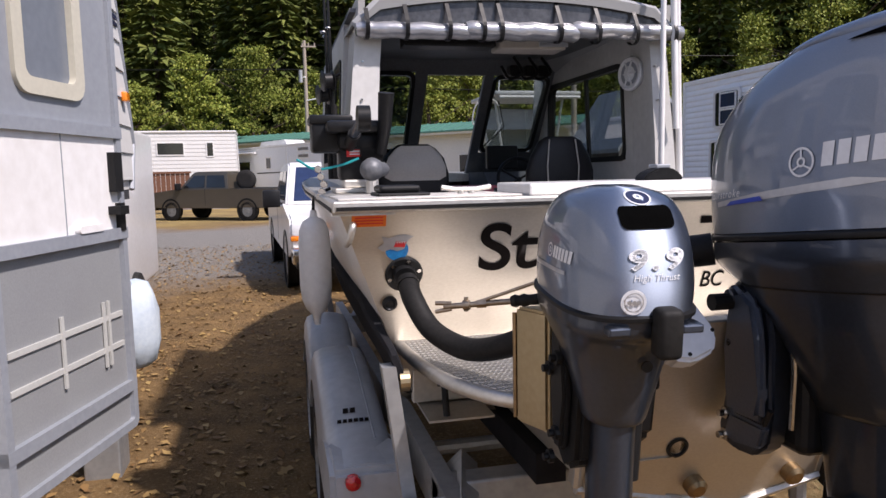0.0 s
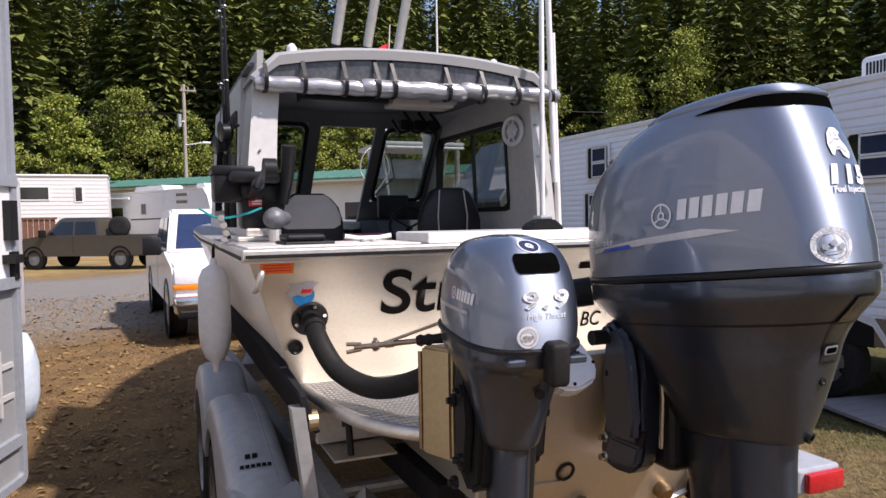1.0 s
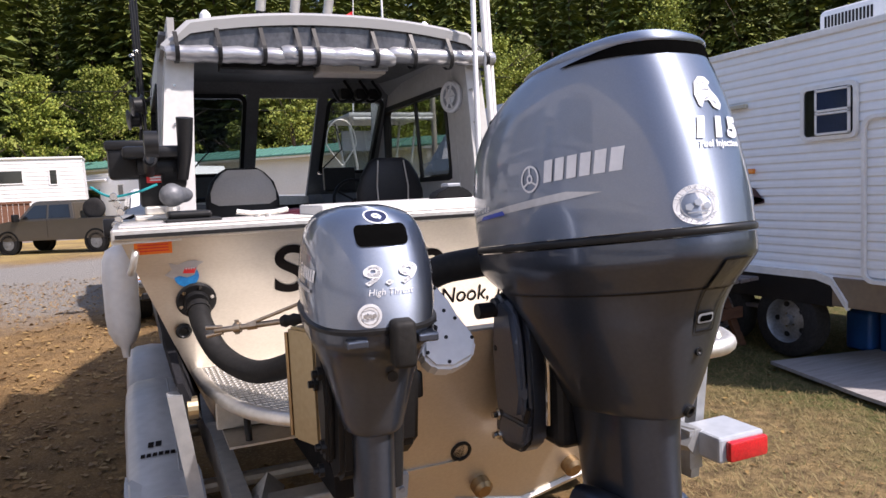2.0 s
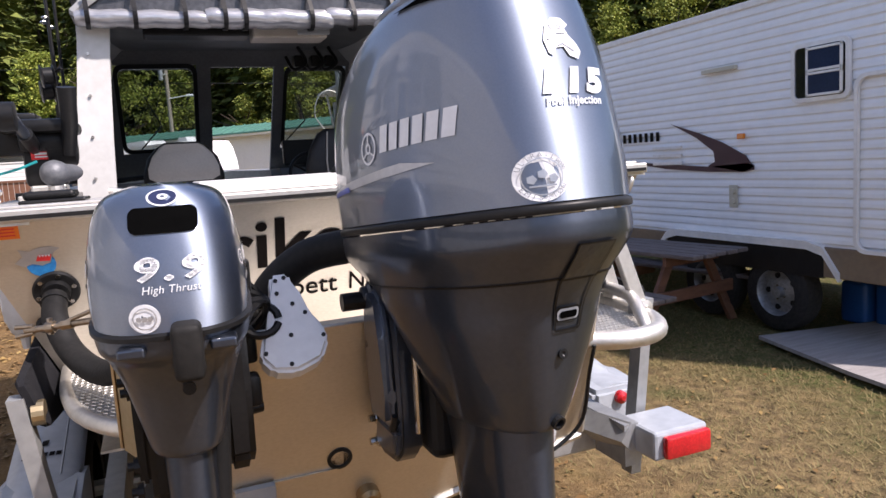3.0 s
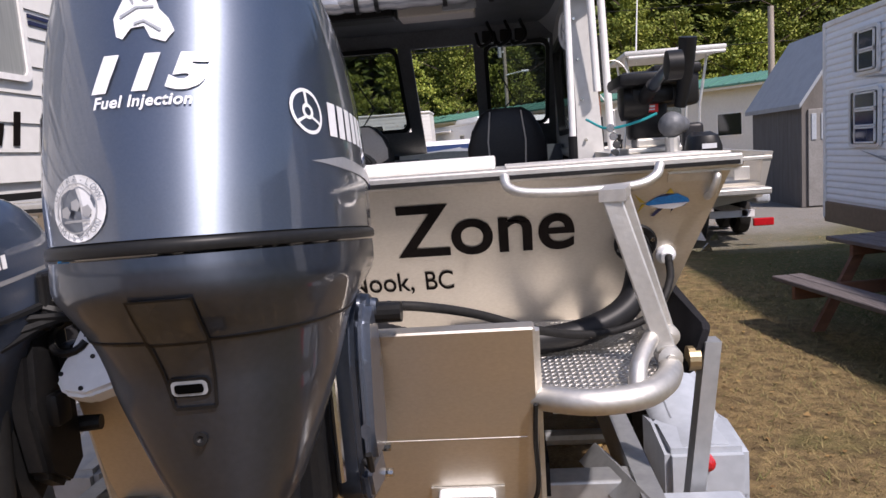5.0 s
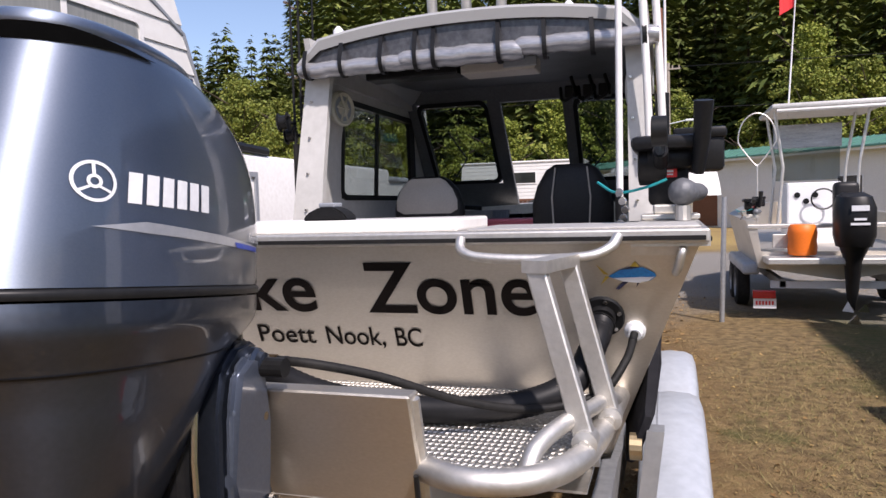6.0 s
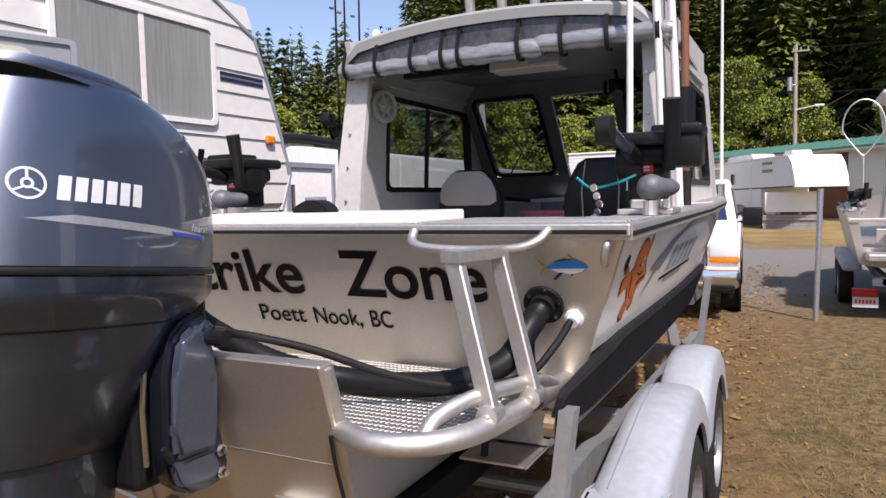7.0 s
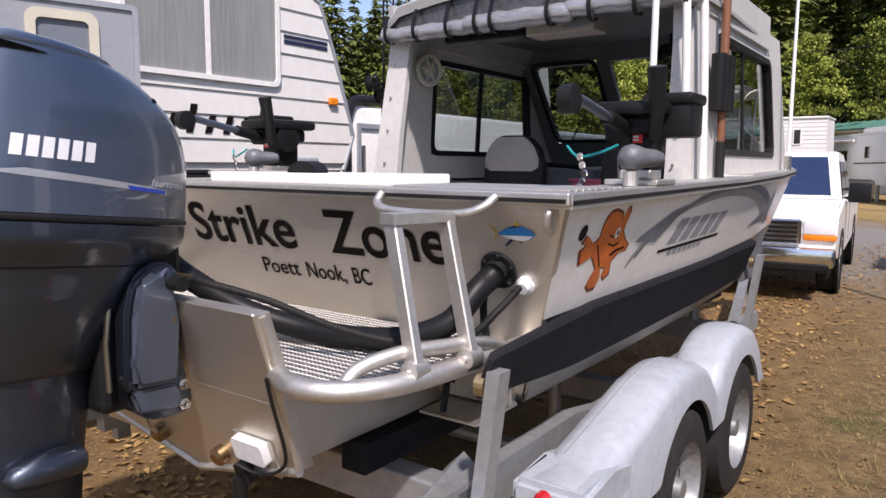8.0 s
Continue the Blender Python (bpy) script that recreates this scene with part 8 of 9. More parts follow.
# ---- vehicles ----
def pickup(name, label, paint, m, short=False, spare=False):
    """A pickup facing -x along its own axis: built about the origin, then set at the pose m."""
    t = thing(name, label, "pickup truck", at=(0, 0, 0))
    L0, L1, W = 0.0, 5.9, 1.0
    body = [(0.10, 0.55), (0.02, 0.62), (0.0, 0.98), (0.10, 1.12), (1.35, 1.24), (1.42, 1.26), (3.75, 1.26), (3.80, 1.26), (5.82, 1.26), (5.9, 1.2), (5.9, 0.62), (5.3, 0.50), (0.6, 0.50)]
    bm = B()
    prism(bm, body, 'y', -W, W)
    bmesh.ops.bevel(bm, geom=[e for e in bm.edges], offset=0.035, segments=2, affect='EDGES')
    b = part("body", bm, paint, t, smooth=True)
    bm = B()
    cab = lambda x, z, y: (x, y * (1 - 0.20 * (z - 1.24)), z)
    pr = [(1.38, 1.24), (2.02, 1.90), (2.25, 1.95), (3.45, 1.94), (3.65, 1.86), (3.78, 1.24)]
    ring_skin(bm, [[cab(x, z, y) for x, z in pr] for y in (-0.95, 0.95)])
    bmesh.ops.bevel(bm, geom=[e for e in bm.edges], offset=0.03, segments=2, affect='EDGES')
    part("cab", bm, paint, t, smooth=True)
    bm = B()
    o = 0.012
    q = [cab(1.47 - o, 1.30, -0.82), cab(1.47 - o, 1.30, 0.82), cab(2.0 - o, 1.845, 0.80), cab(2.0 - o, 1.845, -0.80)]
    ring_skin(bm, [[Vector(p) + Vector((-0.02, 0, 0.02)) for p in q], [Vector(p) for p in q]])
    part("windscreen", bm, M_BLUEGLASS, t, "tinted windscreen")
    for s in (-1, 1):
        for x0, x1, xa, xb in ((1.62, 2.62, 2.10, 2.62), (2.72, 3.60, 2.72, 3.50)):
            bm = B()
            q = [cab(x0, 1.32, s * 0.965), cab(x1, 1.32, s * 0.965), cab(xb, 1.80, s * 0.968), cab(xa, 1.80, s * 0.968)]
            ring_skin(bm, [[Vector(p) for p in q], [Vector(p) - Vector((0, s * 0.03, 0)) for p in q]])
            part("side_window", bm, M_GLASS_D, t)
        for x in (1.0, 4.6):
            bm = lathe(B(), [(-0.02, 0.46), (0.012, 0.47), (0.012, 0.40), (-0.02, 0.40)], (x, s * W, 0.42), (0, s, 0), 24)
            part("wheel_arch", bm, M_BLACK, t)
        bm = B()
        box(bm, (1.45, min(s * 1.02, s * 1.30), 1.22), (1.58, max(s * 1.02, s * 1.30), 1.50), 0.03)
        cyl(bm, (1.52, s * 0.95, 1.27), (1.52, s * 1.15, 1.30), 0.02, n=8)
        cyl(bm, (1.52, s * 0.95, 1.40), (1.52, s * 1.15, 1.42), 0.02, n=8)
        part("mirror", bm, M_BLACK, t, "black towing mirror", smooth=True)
        bm = B()
        box(bm, (-0.03, min(s * 0.62, s * 0.98), 0.86), (0.12, max(s * 0.62, s * 0.98), 1.05), 0.02)
        part("headlight", bm, M_PLASTIC_W, t, "clear headlight", smooth=True)
        bm = B()
        box(bm, (-0.035, min(s * 0.62, s * 0.998), 0.785), (0.16, max(s * 0.62, s * 0.998), 0.862), 0.02)
        part("turn_signal", bm, M_AMBER, t, "amber turn signal", smooth=True)
        bm = B()
        slab(bm, [(2.66, 0.60), (2.672, 0.60), (2.672, 1.28), (2.66, 1.28)], lambda u, v, w: (u, s * (W + w), v), 0.0, 0.003)
        part("door_gap", bm, M_BLACK, t)
    bm = B()
    box(bm, (-0.04, -0.60, 0.72), (0.05, 0.60, 1.05), 0.02)
    g = part("grille", bm, M_CHROME, t, "chrome grille")
    bm = B()
    for k in range(5):
        box(bm, (-0.048, -0.55, 0.75 + 0.058 * k), (-0.035, 0.55, 0.785 + 0.058 * k))
    part("grille_slot", bm, M_BLACK, g)
    bm = B()
    box(bm, (-0.20, -1.0, 0.46), (0.03, 1.0, 0.70), 0.04)
    part("bumper", bm, M_CHROME, t, "chrome bumper", smooth=True)
    bm = B()
    box(bm, (-0.21, -0.95, 0.40), (-0.02, 0.95, 0.52), 0.03)
    part("valance", bm, M_BLACK, t)
    bm = B()
    box(bm, (3.86, -0.86, 0.8), (5.80, 0.86, 1.275))
    part("bed_liner", bm, M_BLACK, t)
    for x in (1.0, 4.6):
        for s in (-1, 1):
            c = Vector((x, s * 0.87, 0.40))
            w = part("wheel", lathe(B(), [(-0.13, 0.24), (-0.13, 0.34), (-0.11, 0.39), (-0.06, 0.40), (0.06, 0.40), (0.11, 0.39), (0.13, 0.34), (0.13, 0.24), (0.08, 0.23)], c, (0, s, 0), 30), M_TYRE, t, "black tyre", smooth=True)
            part("rim", lathe(B(), [(0.12, 0.25), (0.12, 0.22), (0.06, 0.20), (0.08, 0.09), (0.13, 0.08), (0.13, 0.002)], c, (0, s, 0), 24), M_RIM, w, smooth=True)
    if spare:
        part("spare_wheel", lathe(B(), [(-0.12, 0.22), (-0.12, 0.34), (-0.08, 0.39), (0.08, 0.39), (0.12, 0.34), (0.12, 0.22)], (4.25, -0.45, 1.60), (0.2, -1, 0), 26), M_TYRE, t, smooth=True)
    t.matrix_basis = m
    return t


pickup("pickup_truck", "white pickup truck parked nose to the boat's bow", M_WHITE, pose(-0.19, 8.2, 0, 0, 0, 93.5))
pickup("pickup_truck", "bronze-brown pickup with a spare wheel in its bed", M_BROWNTRUCK, pose(-5.86, 29.83, 0, 0, 0, -32), spare=True)


# ---- second boat on its trailer ----
def second_boat():
    x0, x1, y0 = 2.05, 4.55, 9.1
    xc = (x0 + x1) / 2
    t = thing("console_boat", "aluminium console boat with T-top and black outboard", "boat", at=(xc, y0 + 2, 0))
    bm = B()
    rows = []
    for y, hb, zs, hc, zc, zk in ((y0, 1.22, 1.40, 1.05, 0.72, 0.55), (y0 + 3, 1.22, 1.45, 1.05, 0.74, 0.55), (y0 + 5, 0.85, 1.55, 0.65, 0.9, 0.65), (y0 + 6.2, 0.05, 1.65, 0.03, 1.3, 1.1)):
        rows.append([(xc - hb, y, zs), (xc - hc, y, zc), (xc, y, zk), (xc + hc, y, zc), (xc + hb, y, zs), (xc + hb - 0.14, y, zs), (xc + hb - 0.2, y, zs - 0.45), (xc - hb + 0.2, y, zs - 0.45), (xc - hb + 0.14, y, zs)])
    ring_skin(bm, rows)
    part("hull", bm, M_ALU, t)
    bm = B()
    box(bm, (xc - 1.2, y0 - 0.02, 1.28), (xc + 1.2, y0 + 0.3, 1.34), 0.01)
    box(bm, (xc - 1.0, y0 - 0.55, 0.80), (xc + 1.0, y0, 0.90), 0.02)
    for sx in (-1, 1):
        box(bm, (xc + sx * 0.75 - 0.12, y0 - 0.02, 1.0), (xc + sx * 0.75 + 0.12, y0 + 0.02, 1.2), 0.01)
    part("stern_deck", bm, M_ALU_RAW, t)
    bm = B()
    box(bm, (xc - 0.45, y0 + 1.6, 0.95), (xc + 0.35, y0 + 2.2, 1.95), 0.03)
    part("console", bm, M_PLASTIC_W, t)
    bm = B()
    for k in range(3):
        cyl(bm, (xc - 0.3 + 0.13 * k, y0 + 1.6, 1.75 - 0.1 * (k % 2)), (xc - 0.3 + 0.13 * k, y0 + 1.58, 1.75 - 0.1 * (k % 2)), 0.045, n=12)
    pipe(bm, [Vector((xc + 0.05 + 0.17 * math.cos(a), y0 + 1.45, 1.68 + 0.16 * math.sin(a))) for a in [0.3 * k for k in range(22)]], 0.014, 6)
    part("gauge", bm, M_BLACK, t)
    bm = B()
    box(bm, (xc - 0.72, y0 + 1.2, 3.10), (xc + 0.95, y0 + 2.9, 3.18), 0.03)
    pipe(bm, [(xc - 0.66, y0 + 1.15, 3.06), (xc + 0.90, y0 + 1.15, 3.06)], 0.03, 8)
    part("canopy", bm, M_CABIN_OUT, t, "pale hard canopy", smooth=True)
    for sx in (-0.58, 0.50):
        for dy in (1.5, 2.4):
            bm = B()
            pipe(bm, [(xc + sx * 1.05, y0 + dy, 1.2), (xc + sx + 0.06, y0 + dy, 2.2), (xc + sx * 1.25 + 0.08, y0 + dy, 3.10)], 0.025, 8)
            part("canopy_post", bm, M_ALU_RAW, t)
    bm = B()
    box(bm, (xc - 0.56, y0 + 2.4, 2.0), (xc + 0.48, y0 + 2.42, 2.9), 0.01)
    part("windscreen", bm, M_GLASS, t)
    bm = B()
    box(bm, (xc - 0.55, y0 + 2.36, 2.55), (xc + 0.50, y0 + 2.385, 2.95), 0.01)
    part("rolled_curtain", bm, M_CANVAS, t)
    # outboard
    ox = xc + 0.04
    bm = B()
    ring_skin(bm, [section(ox, z, w, y0 - 0.25, y0 - 0.25 - d, 2.8, 24) for z, w, d in ((1.05, 0.20, 0.55), (1.2, 0.24, 0.62), (1.55, 0.24, 0.62), (1.70, 0.20, 0.55), (1.76, 0.12, 0.4))])
    ring_skin(bm, [section(ox, z, w, y0 - 0.35, y0 - 0.35 - d, 2.5, 20) for z, w, d in ((1.05, 0.17, 0.42), (0.85, 0.10, 0.30), (0.45, 0.07, 0.25), (0.2, 0.03, 0.2))])
    part("outboard", bm, M_BLACK, t, "black outboard", smooth=True)
    bm = B()
    for k, (w_, z) in enumerate(((0.20, 1.52), (0.14, 1.40), (0.22, 1.34))):
        box(bm, (ox - w_ / 2, y0 - 0.882, z), (ox + w_ / 2, y0 - 0.875, z + (0.07 if k == 0 else 0.03)))
    part("outboard_print", bm, M_DECAL, t)
    bm = B()
    for k in range(3):
        a = k * 2.094 + 0.5
        q = [Vector((ox + math.cos(a + d) * r, y0 - 0.68 + dy, 0.19 + math.sin(a + d) * r)) for d, r, dy in ((-0.3, 0.03, 0.02), (-0.5, 0.17, 0.04), (0.4, 0.17, -0.04), (0.3, 0.03, -0.02))]
        ring_skin(bm, [q, [p + Vector((0, 0.008, 0)) for p in q]])
    part("propeller", bm, M_STEEL, t, "bright steel propeller")
    bm = B()
    box(bm, (xc + 0.0, y0 + 0.35, 1.34), (xc + 0.32, y0 + 0.62, 1.92), 0.07, 3)
    part("seat_cover", bm, M_SEAT, t, smooth=True)
    # orange crab-line tub
    bm = lathe(B(), [(0, 0.17), (0.02, 0.18), (0.10, 0.19), (0.2, 0.18), (0.3, 0.19), (0.38, 0.18), (0.42, 0.15)], (xc - 0.52, y0 - 0.22, 0.92), (0, 0, 1), 20)
    solid("orange_drum", bm, M_ORANGE, "orange ribbed plastic drum on the console boat's stern", "drum", smooth=True)
    # trailer
    tr = thing("boat_trailer", "grey boat trailer under the console boat, red tail lamp", "boat trailer", at=(xc, y0 + 2, 0))
    for sx in (-1, 1):
        for y in (y0 + 1.4, y0 + 2.25):
            wheel(tr, (xc + sx * 1.15, y, 0.34), 0.34, 0.2, sx)
        bm = B()
        prism(bm, [(y0 - 0.1, 0.45), (y0 + 4.5, 0.45), (y0 + 4.5, 0.56), (y0 - 0.1, 0.56)], 'x', xc + sx * 0.75 - 0.04, xc + sx * 0.75 + 0.04)
        part("rail", bm, M_GALV, tr)
        bm = B()
        box(bm, (xc + sx * 1.13 - 0.12, y0 + 0.2, 0.60), (xc + sx * 1.13 + 0.12, y0 + 2.7, 0.78), 0.05, 3)
        part("fender", bm, M_FENDER, tr, smooth=True)
        bm = B()
        box(bm, (xc + sx * 1.0 - 0.15, y0 - 0.2, 0.30), (xc + sx * 1.0 + 0.15, y0 - 0.14, 0.42), 0.015)
        part("tail_lamp", bm, M_RED, tr)
    bm = B()
    box(bm, (xc - 1.14, y0 - 0.17, 0.16), (xc - 0.84, y0 - 0.16, 0.30))
    box(bm, (xc - 0.9, y0 - 0.1, 0.44), (xc + 0.9, y0, 0.54))
    pl = part("number_plate", bm, M_DECAL, tr, "white plate with plain bars")
    bm = B()
    for k in range(6):
        box(bm, (xc - 1.11 + 0.042 * k, y0 - 0.174, 0.21), (xc - 1.085 + 0.042 * k, y0 - 0.171, 0.265))
    part("plate_bar", bm, M_REDLABEL, pl)
    gp = thing("guide_pole", "grey upright guide pole at the console boat's trailer", "pole", at=(1.72, 8.6, 0))
    bm = B()
    cyl(bm, (1.72, 8.6, 0), (1.76, 8.6, 1.75), 0.035, n=12)
    part("pipe", bm, M_GALV, gp, smooth=True)
    downrigger(2.25, y0 + 0.8, 1.42, 1)
    net = thing("landing_net", "landing net hoop standing upright on the console boat", "landing net", at=(2.3, y0 + 0.9, 1.4))
    bm = B()
    hoop = [Vector((2.33 + 0.27 * math.sin(a) * (1 - 0.25 * (1 + math.cos(a)) / 2 * 0), y0 + 0.9, 2.62 - 0.40 * math.cos(a))) for a in [6.28318 * k / 30 for k in range(31)]]
    hoop = [Vector((2.33 + (p.x - 2.33) * (0.35 + 0.65 * min(1, (p.z - 2.22) / 0.35)), p.y, p.z)) for p in hoop]
    pipe(bm, hoop, 0.011, 6)
    cyl(bm, (2.33, y0 + 0.9, 1.35), (2.33, y0 + 0.9, 2.22), 0.014, n=8)
    part("hoop", bm, M_ALU_RAW, net, smooth=True)


second_boat()
fl = thing("flag_pole", "thin white flag pole with a red and white flag", "flag pole", at=(2.75, 11.3, 3.0))
bm = B()
cyl(bm, (2.95, 11.3, 3.05), (3.1, 11.3, 5.6), 0.014, 0.009, 8)
part("staff", bm, M_WHITE, fl)
bm = B()
ring_skin(bm, [[(3.07 - 0.05 * k, 11.3 + 0.03 * math.sin(k), 5.25 - 0.03 * k - d) for d in (0, 0.35)] + [(3.07 - 0.05 * k, 11.306 + 0.03 * math.sin(k), 5.25 - 0.03 * k - d) for d in (0.35, 0)] for k in range(6)])
part("flag", bm, M_REDLABEL, fl, "limp red flag")


# ---- trailers and buildings round the yard ----
def wall_window(parent, x0, x1, z0, z1, y, frame=None, face=-1):
    w = part("window", rim(B(), x0, x1, z0, z1, 0.04, 0.05, lambda u, v, q: (u, y + face * q, v), 0.0, 0.03), frame or M_WHITE, parent)
    part("pane", slab(B(), [(x0 + 0.04, z0 + 0.04), (x1 - 0.04, z0 + 0.04), (x1 - 0.04, z1 - 0.04), (x0 + 0.04, z1 - 0.04)], lambda u, v, q: (u, y + face * q, v), 0.004, 0.01), M_GLASS_D, w)


def house_trailer(label, x0, x1, y0, y1, z0, z1, material, windows, slope=0.0, roofm=None, step=0.0):
    t = thing("parked_trailer", label, "house trailer", "trailers round the yard", ((x0 + x1) / 2, y0, 0))
    bm = B()
    n = max(4, int((z1 - z0) / 0.2))
    rows = []
    for i in range(n):
        z = z0 + (z1 - z0) * i / n
        dz = (z1 - z0) / n
        for zz, d in ((z, 0.0), (z + dz * 0.9, 0.015), (z + dz * 0.99, 0.015)):
            s = slope * max(0, (zz - z0) / (z1 - z0))
            rows.append([(x0 + s, y0 + d, zz), (x1 - s * 0.6, y0 + d, zz), (x1 - s * 0.6, y1, zz), (x0 + s, y1, zz)])
    rows.append([(x0 + slope, y0 + 0.015, z1), (x1 - slope * 0.6, y0 + 0.015, z1), (x1 - slope * 0.6, y1, z1), (x0 + slope, y1, z1)])
    ring_skin(bm, rows)
    part("body", bm, material, t)
    bm = B()
    box(bm, (x0 + slope - 0.05, y0 - 0.06, z1), (x1 - slope * 0.6 + 0.05, y1 + 0.05, z1 + 0.10), 0.03)
    part("roof", bm, roofm or M_WHITE, t)
    for a, b, c, d in windows:
        wall_window(t, a, b, c, d, y0)
    bm = B()
    box(bm, (x0 + 0.6, y0 + 0.3, 0.0), (x1 - 0.6, y1 - 0.2, z0))
    part("skirting", bm, M_BLACK if z0 < 0.8 else M_PLY, t)
    return t


house_trailer("white fifth-wheel trailer across the yard", -10.5, -3.3, 38, 40.5, 1.0, 4.1, M_RV2, [(-7.4, -6.0, 2.9, 3.6), (-4.9, -4.5, 2.8, 3.6), (-9.3, -8.6, 2.6, 3.2)], 0.15)


def fifth_wheel():
    """The pale fifth-wheel trailer on blocks: u runs back along its side, v up, w across."""
    t = thing("fifth_wheel_trailer", "pale grey-white ribbed fifth-wheel trailer with a smooth white nose, on blocks", "travel trailer", "trailers round the yard", (-1.0, 39, 0))

    def at(u, v, w):
        return (1.05 - 0.467 * u + 0.884 * w, 34.0 + 0.884 * u + 0.467 * w, v)
    body = [(-0.40, 1.95), (2.7, 1.95), (2.7, 0.85), (10.6, 0.85), (10.6, 3.30), (0.45, 3.32), (0.15, 3.22), (-0.12, 2.9)]
    part("body", slab(B(), body, at, 0.02, 2.38), M_RV, t)
    bm = B()
    for k in range(20):
        z = 0.87 + 0.121 * k
        u0 = 2.7 if z < 1.93 else -0.35 + 0.33 * max(0, z - 1.95) + (0.18 if z > 3.1 else 0)
        slab(bm, [(u0, z), (10.6, z), (10.6, z + 0.108), (u0 + 0.03, z + 0.108)], at, -0.008, 0.02)
    part("siding", bm, M_RV, t, "pale ribbed siding")
    cap = [(-0.62, 1.93), (-0.34, 1.93), (-0.10, 2.88), (0.20, 3.22), (0.50, 3.33), (0.50, 3.42), (0.05, 3.36), (-0.28, 3.0), (-0.52, 2.4)]
    bm = slab(B(), cap, at, -0.02, 2.42)
    part("front_cap", bm, M_WHITE, t, "smooth white moulded nose")
    bm = slab(B(), [(0.45, 3.31), (10.66, 3.29), (10.66, 3.40), (0.45, 3.41)], at, -0.04, 2.44)
    part("roof", bm, M_WHITE, t)
    part("roof_vent", slab(B(), [(0.9, 3.40), (1.9, 3.40), (1.75, 3.66), (1.1, 3.66)], at, 0.7, 1.6), M_WHITE, t)
    part("air_conditioner", slab(B(), [(4.7, 3.39), (8.0, 3.39), (7.7, 3.70), (5.0, 3.72), (4.8, 3.62)], at, 0.55, 1.7), M_WHITE, t)
    part("belt_stripe", slab(B(), [(-0.45, 1.93), (7.3, 1.86), (7.3, 1.92), (-0.45, 1.99)], at, -0.022, 0.0), M_BLACK, t)
    part("corner_seam", slab(B(), [(3.72, 0.87), (3.84, 0.87), (3.84, 3.30), (3.72, 3.30)], at, -0.03, 0.0), M_WHITE, t)
    for u0, u1, z0, z1 in ((1.42, 2.6, 2.96, 3.24), (1.42, 2.6, 2.60, 2.88), (5.55, 6.2, 2.1, 2.78), (8.1, 9.7, 1.95, 2.62)):
        w = part("window", rim(B(), u0, u1, z0, z1, 0.05, 0.06, at, -0.03, 0.0), M_WHITE, t)
        part("pane", slab(B(), [(u0 + 0.04, z0 + 0.04), (u1 - 0.04, z0 + 0.04), (u1 - 0.04, z1 - 0.04), (u0 + 0.04, z1 - 0.04)], at, -0.018, -0.010), M_GLASS_D, w)
    bm = B()
    cyl(bm, at(7.2, 3.05, -0.12), at(10.5, 3.05, -0.12), 0.07, n=10)
    part("awning_roll", bm, M_WHITE, t, smooth=True)
    for u in (6.6, 7.6):
        bm = B()
        cyl(bm, at(u, 0.38, 0.04), at(u, 0.38, 0.28), 0.38, n=20)
        part("tyre", bm, M_BLACK, t, smooth=True)
    for u, w in [(a, b) for a in (3.0, 5.2, 10.2) for b in (0.3, 2.1)]:
        bm = B()
        cyl(bm, at(u, 0.0, w), at(u, 0.9, w), 0.09, n=8)
        part("jack", bm, M_GALV, t)


fifth_wheel()
house_trailer("grey-roofed white trailer beyond the camper", -7.2, -4.2, 9.5, 15, 0.6, 2.25, M_RV2, [(-6.3, -5.6, 1.4, 2.0)], 0.05, M_FENDER)
bm = B()
box(bm, (0.02, 35.0, 0.78), (2.2, 36.0, 1.72), 0.02)
solid("white_skirt_box", bm, M_WHITE, "white skirting box on timber under the trailer nose", "skirting")
steps = thing("timber_stack", "weathered timber stack under the white box", "timber", at=(1.1, 35.2, 0))
for k in range(5):
    bm = B()
    box(bm, (-0.05 - 0.03 * (k % 2), 34.85 + 0.03 * (k % 3), 0.13 * k + 0.004), (2.22 + 0.05 * (k % 2), 36.0, 0.13 * k + 0.122), 0.01)
    part("timber", bm, M_PLY, steps)

# enclosed white cargo trailer beside the camper
ct = thing("cargo_trailer", "white enclosed cargo trailer with black corner trim", "cargo trailer", at=(-4, 4, 0))
bm = B()
box(bm, (-5.2, 3.35, 0.45), (-2.95, 8.0, 2.30), 0.05, 3)
part("body", bm, M_WHITE, ct, smooth=True)
bm = B()
pipe(bm, curve_pts([(-2.94, 3.42, 0.5), (-2.94, 3.40, 1.6), (-2.95, 3.45, 2.25), (-2.98, 3.8, 2.36), (-2.98, 4.6, 2.34)], 6), 0.05, 8)
part("corner_trim", bm, M_BLACK, ct, smooth=True)
bm = B()
panel(bm, (3.55, 4.35), (0.62, 2.12), [(3.60, 4.30, 0.67, 2.07)], lambda u, v, w: (-2.945 + w, u, v), 0.02)
part("door_frame", bm, M_GREYTRIM, ct)
bm = B()
box(bm, (-2.95, 4.18, 1.28), (-2.88, 4.24, 1.40), 0.008)
part("door_latch", bm, M_STEEL, ct)
bm = B()
box(bm, (-2.95, 3.62, 0.9), (-2.92, 3.66, 1.9), 0.006)
part("door_bar", bm, M_STEEL, ct)
for y in (5.4, 6.3):
    wheel(ct, (-2.98, y, 0.34), 0.34, 0.2, 1)
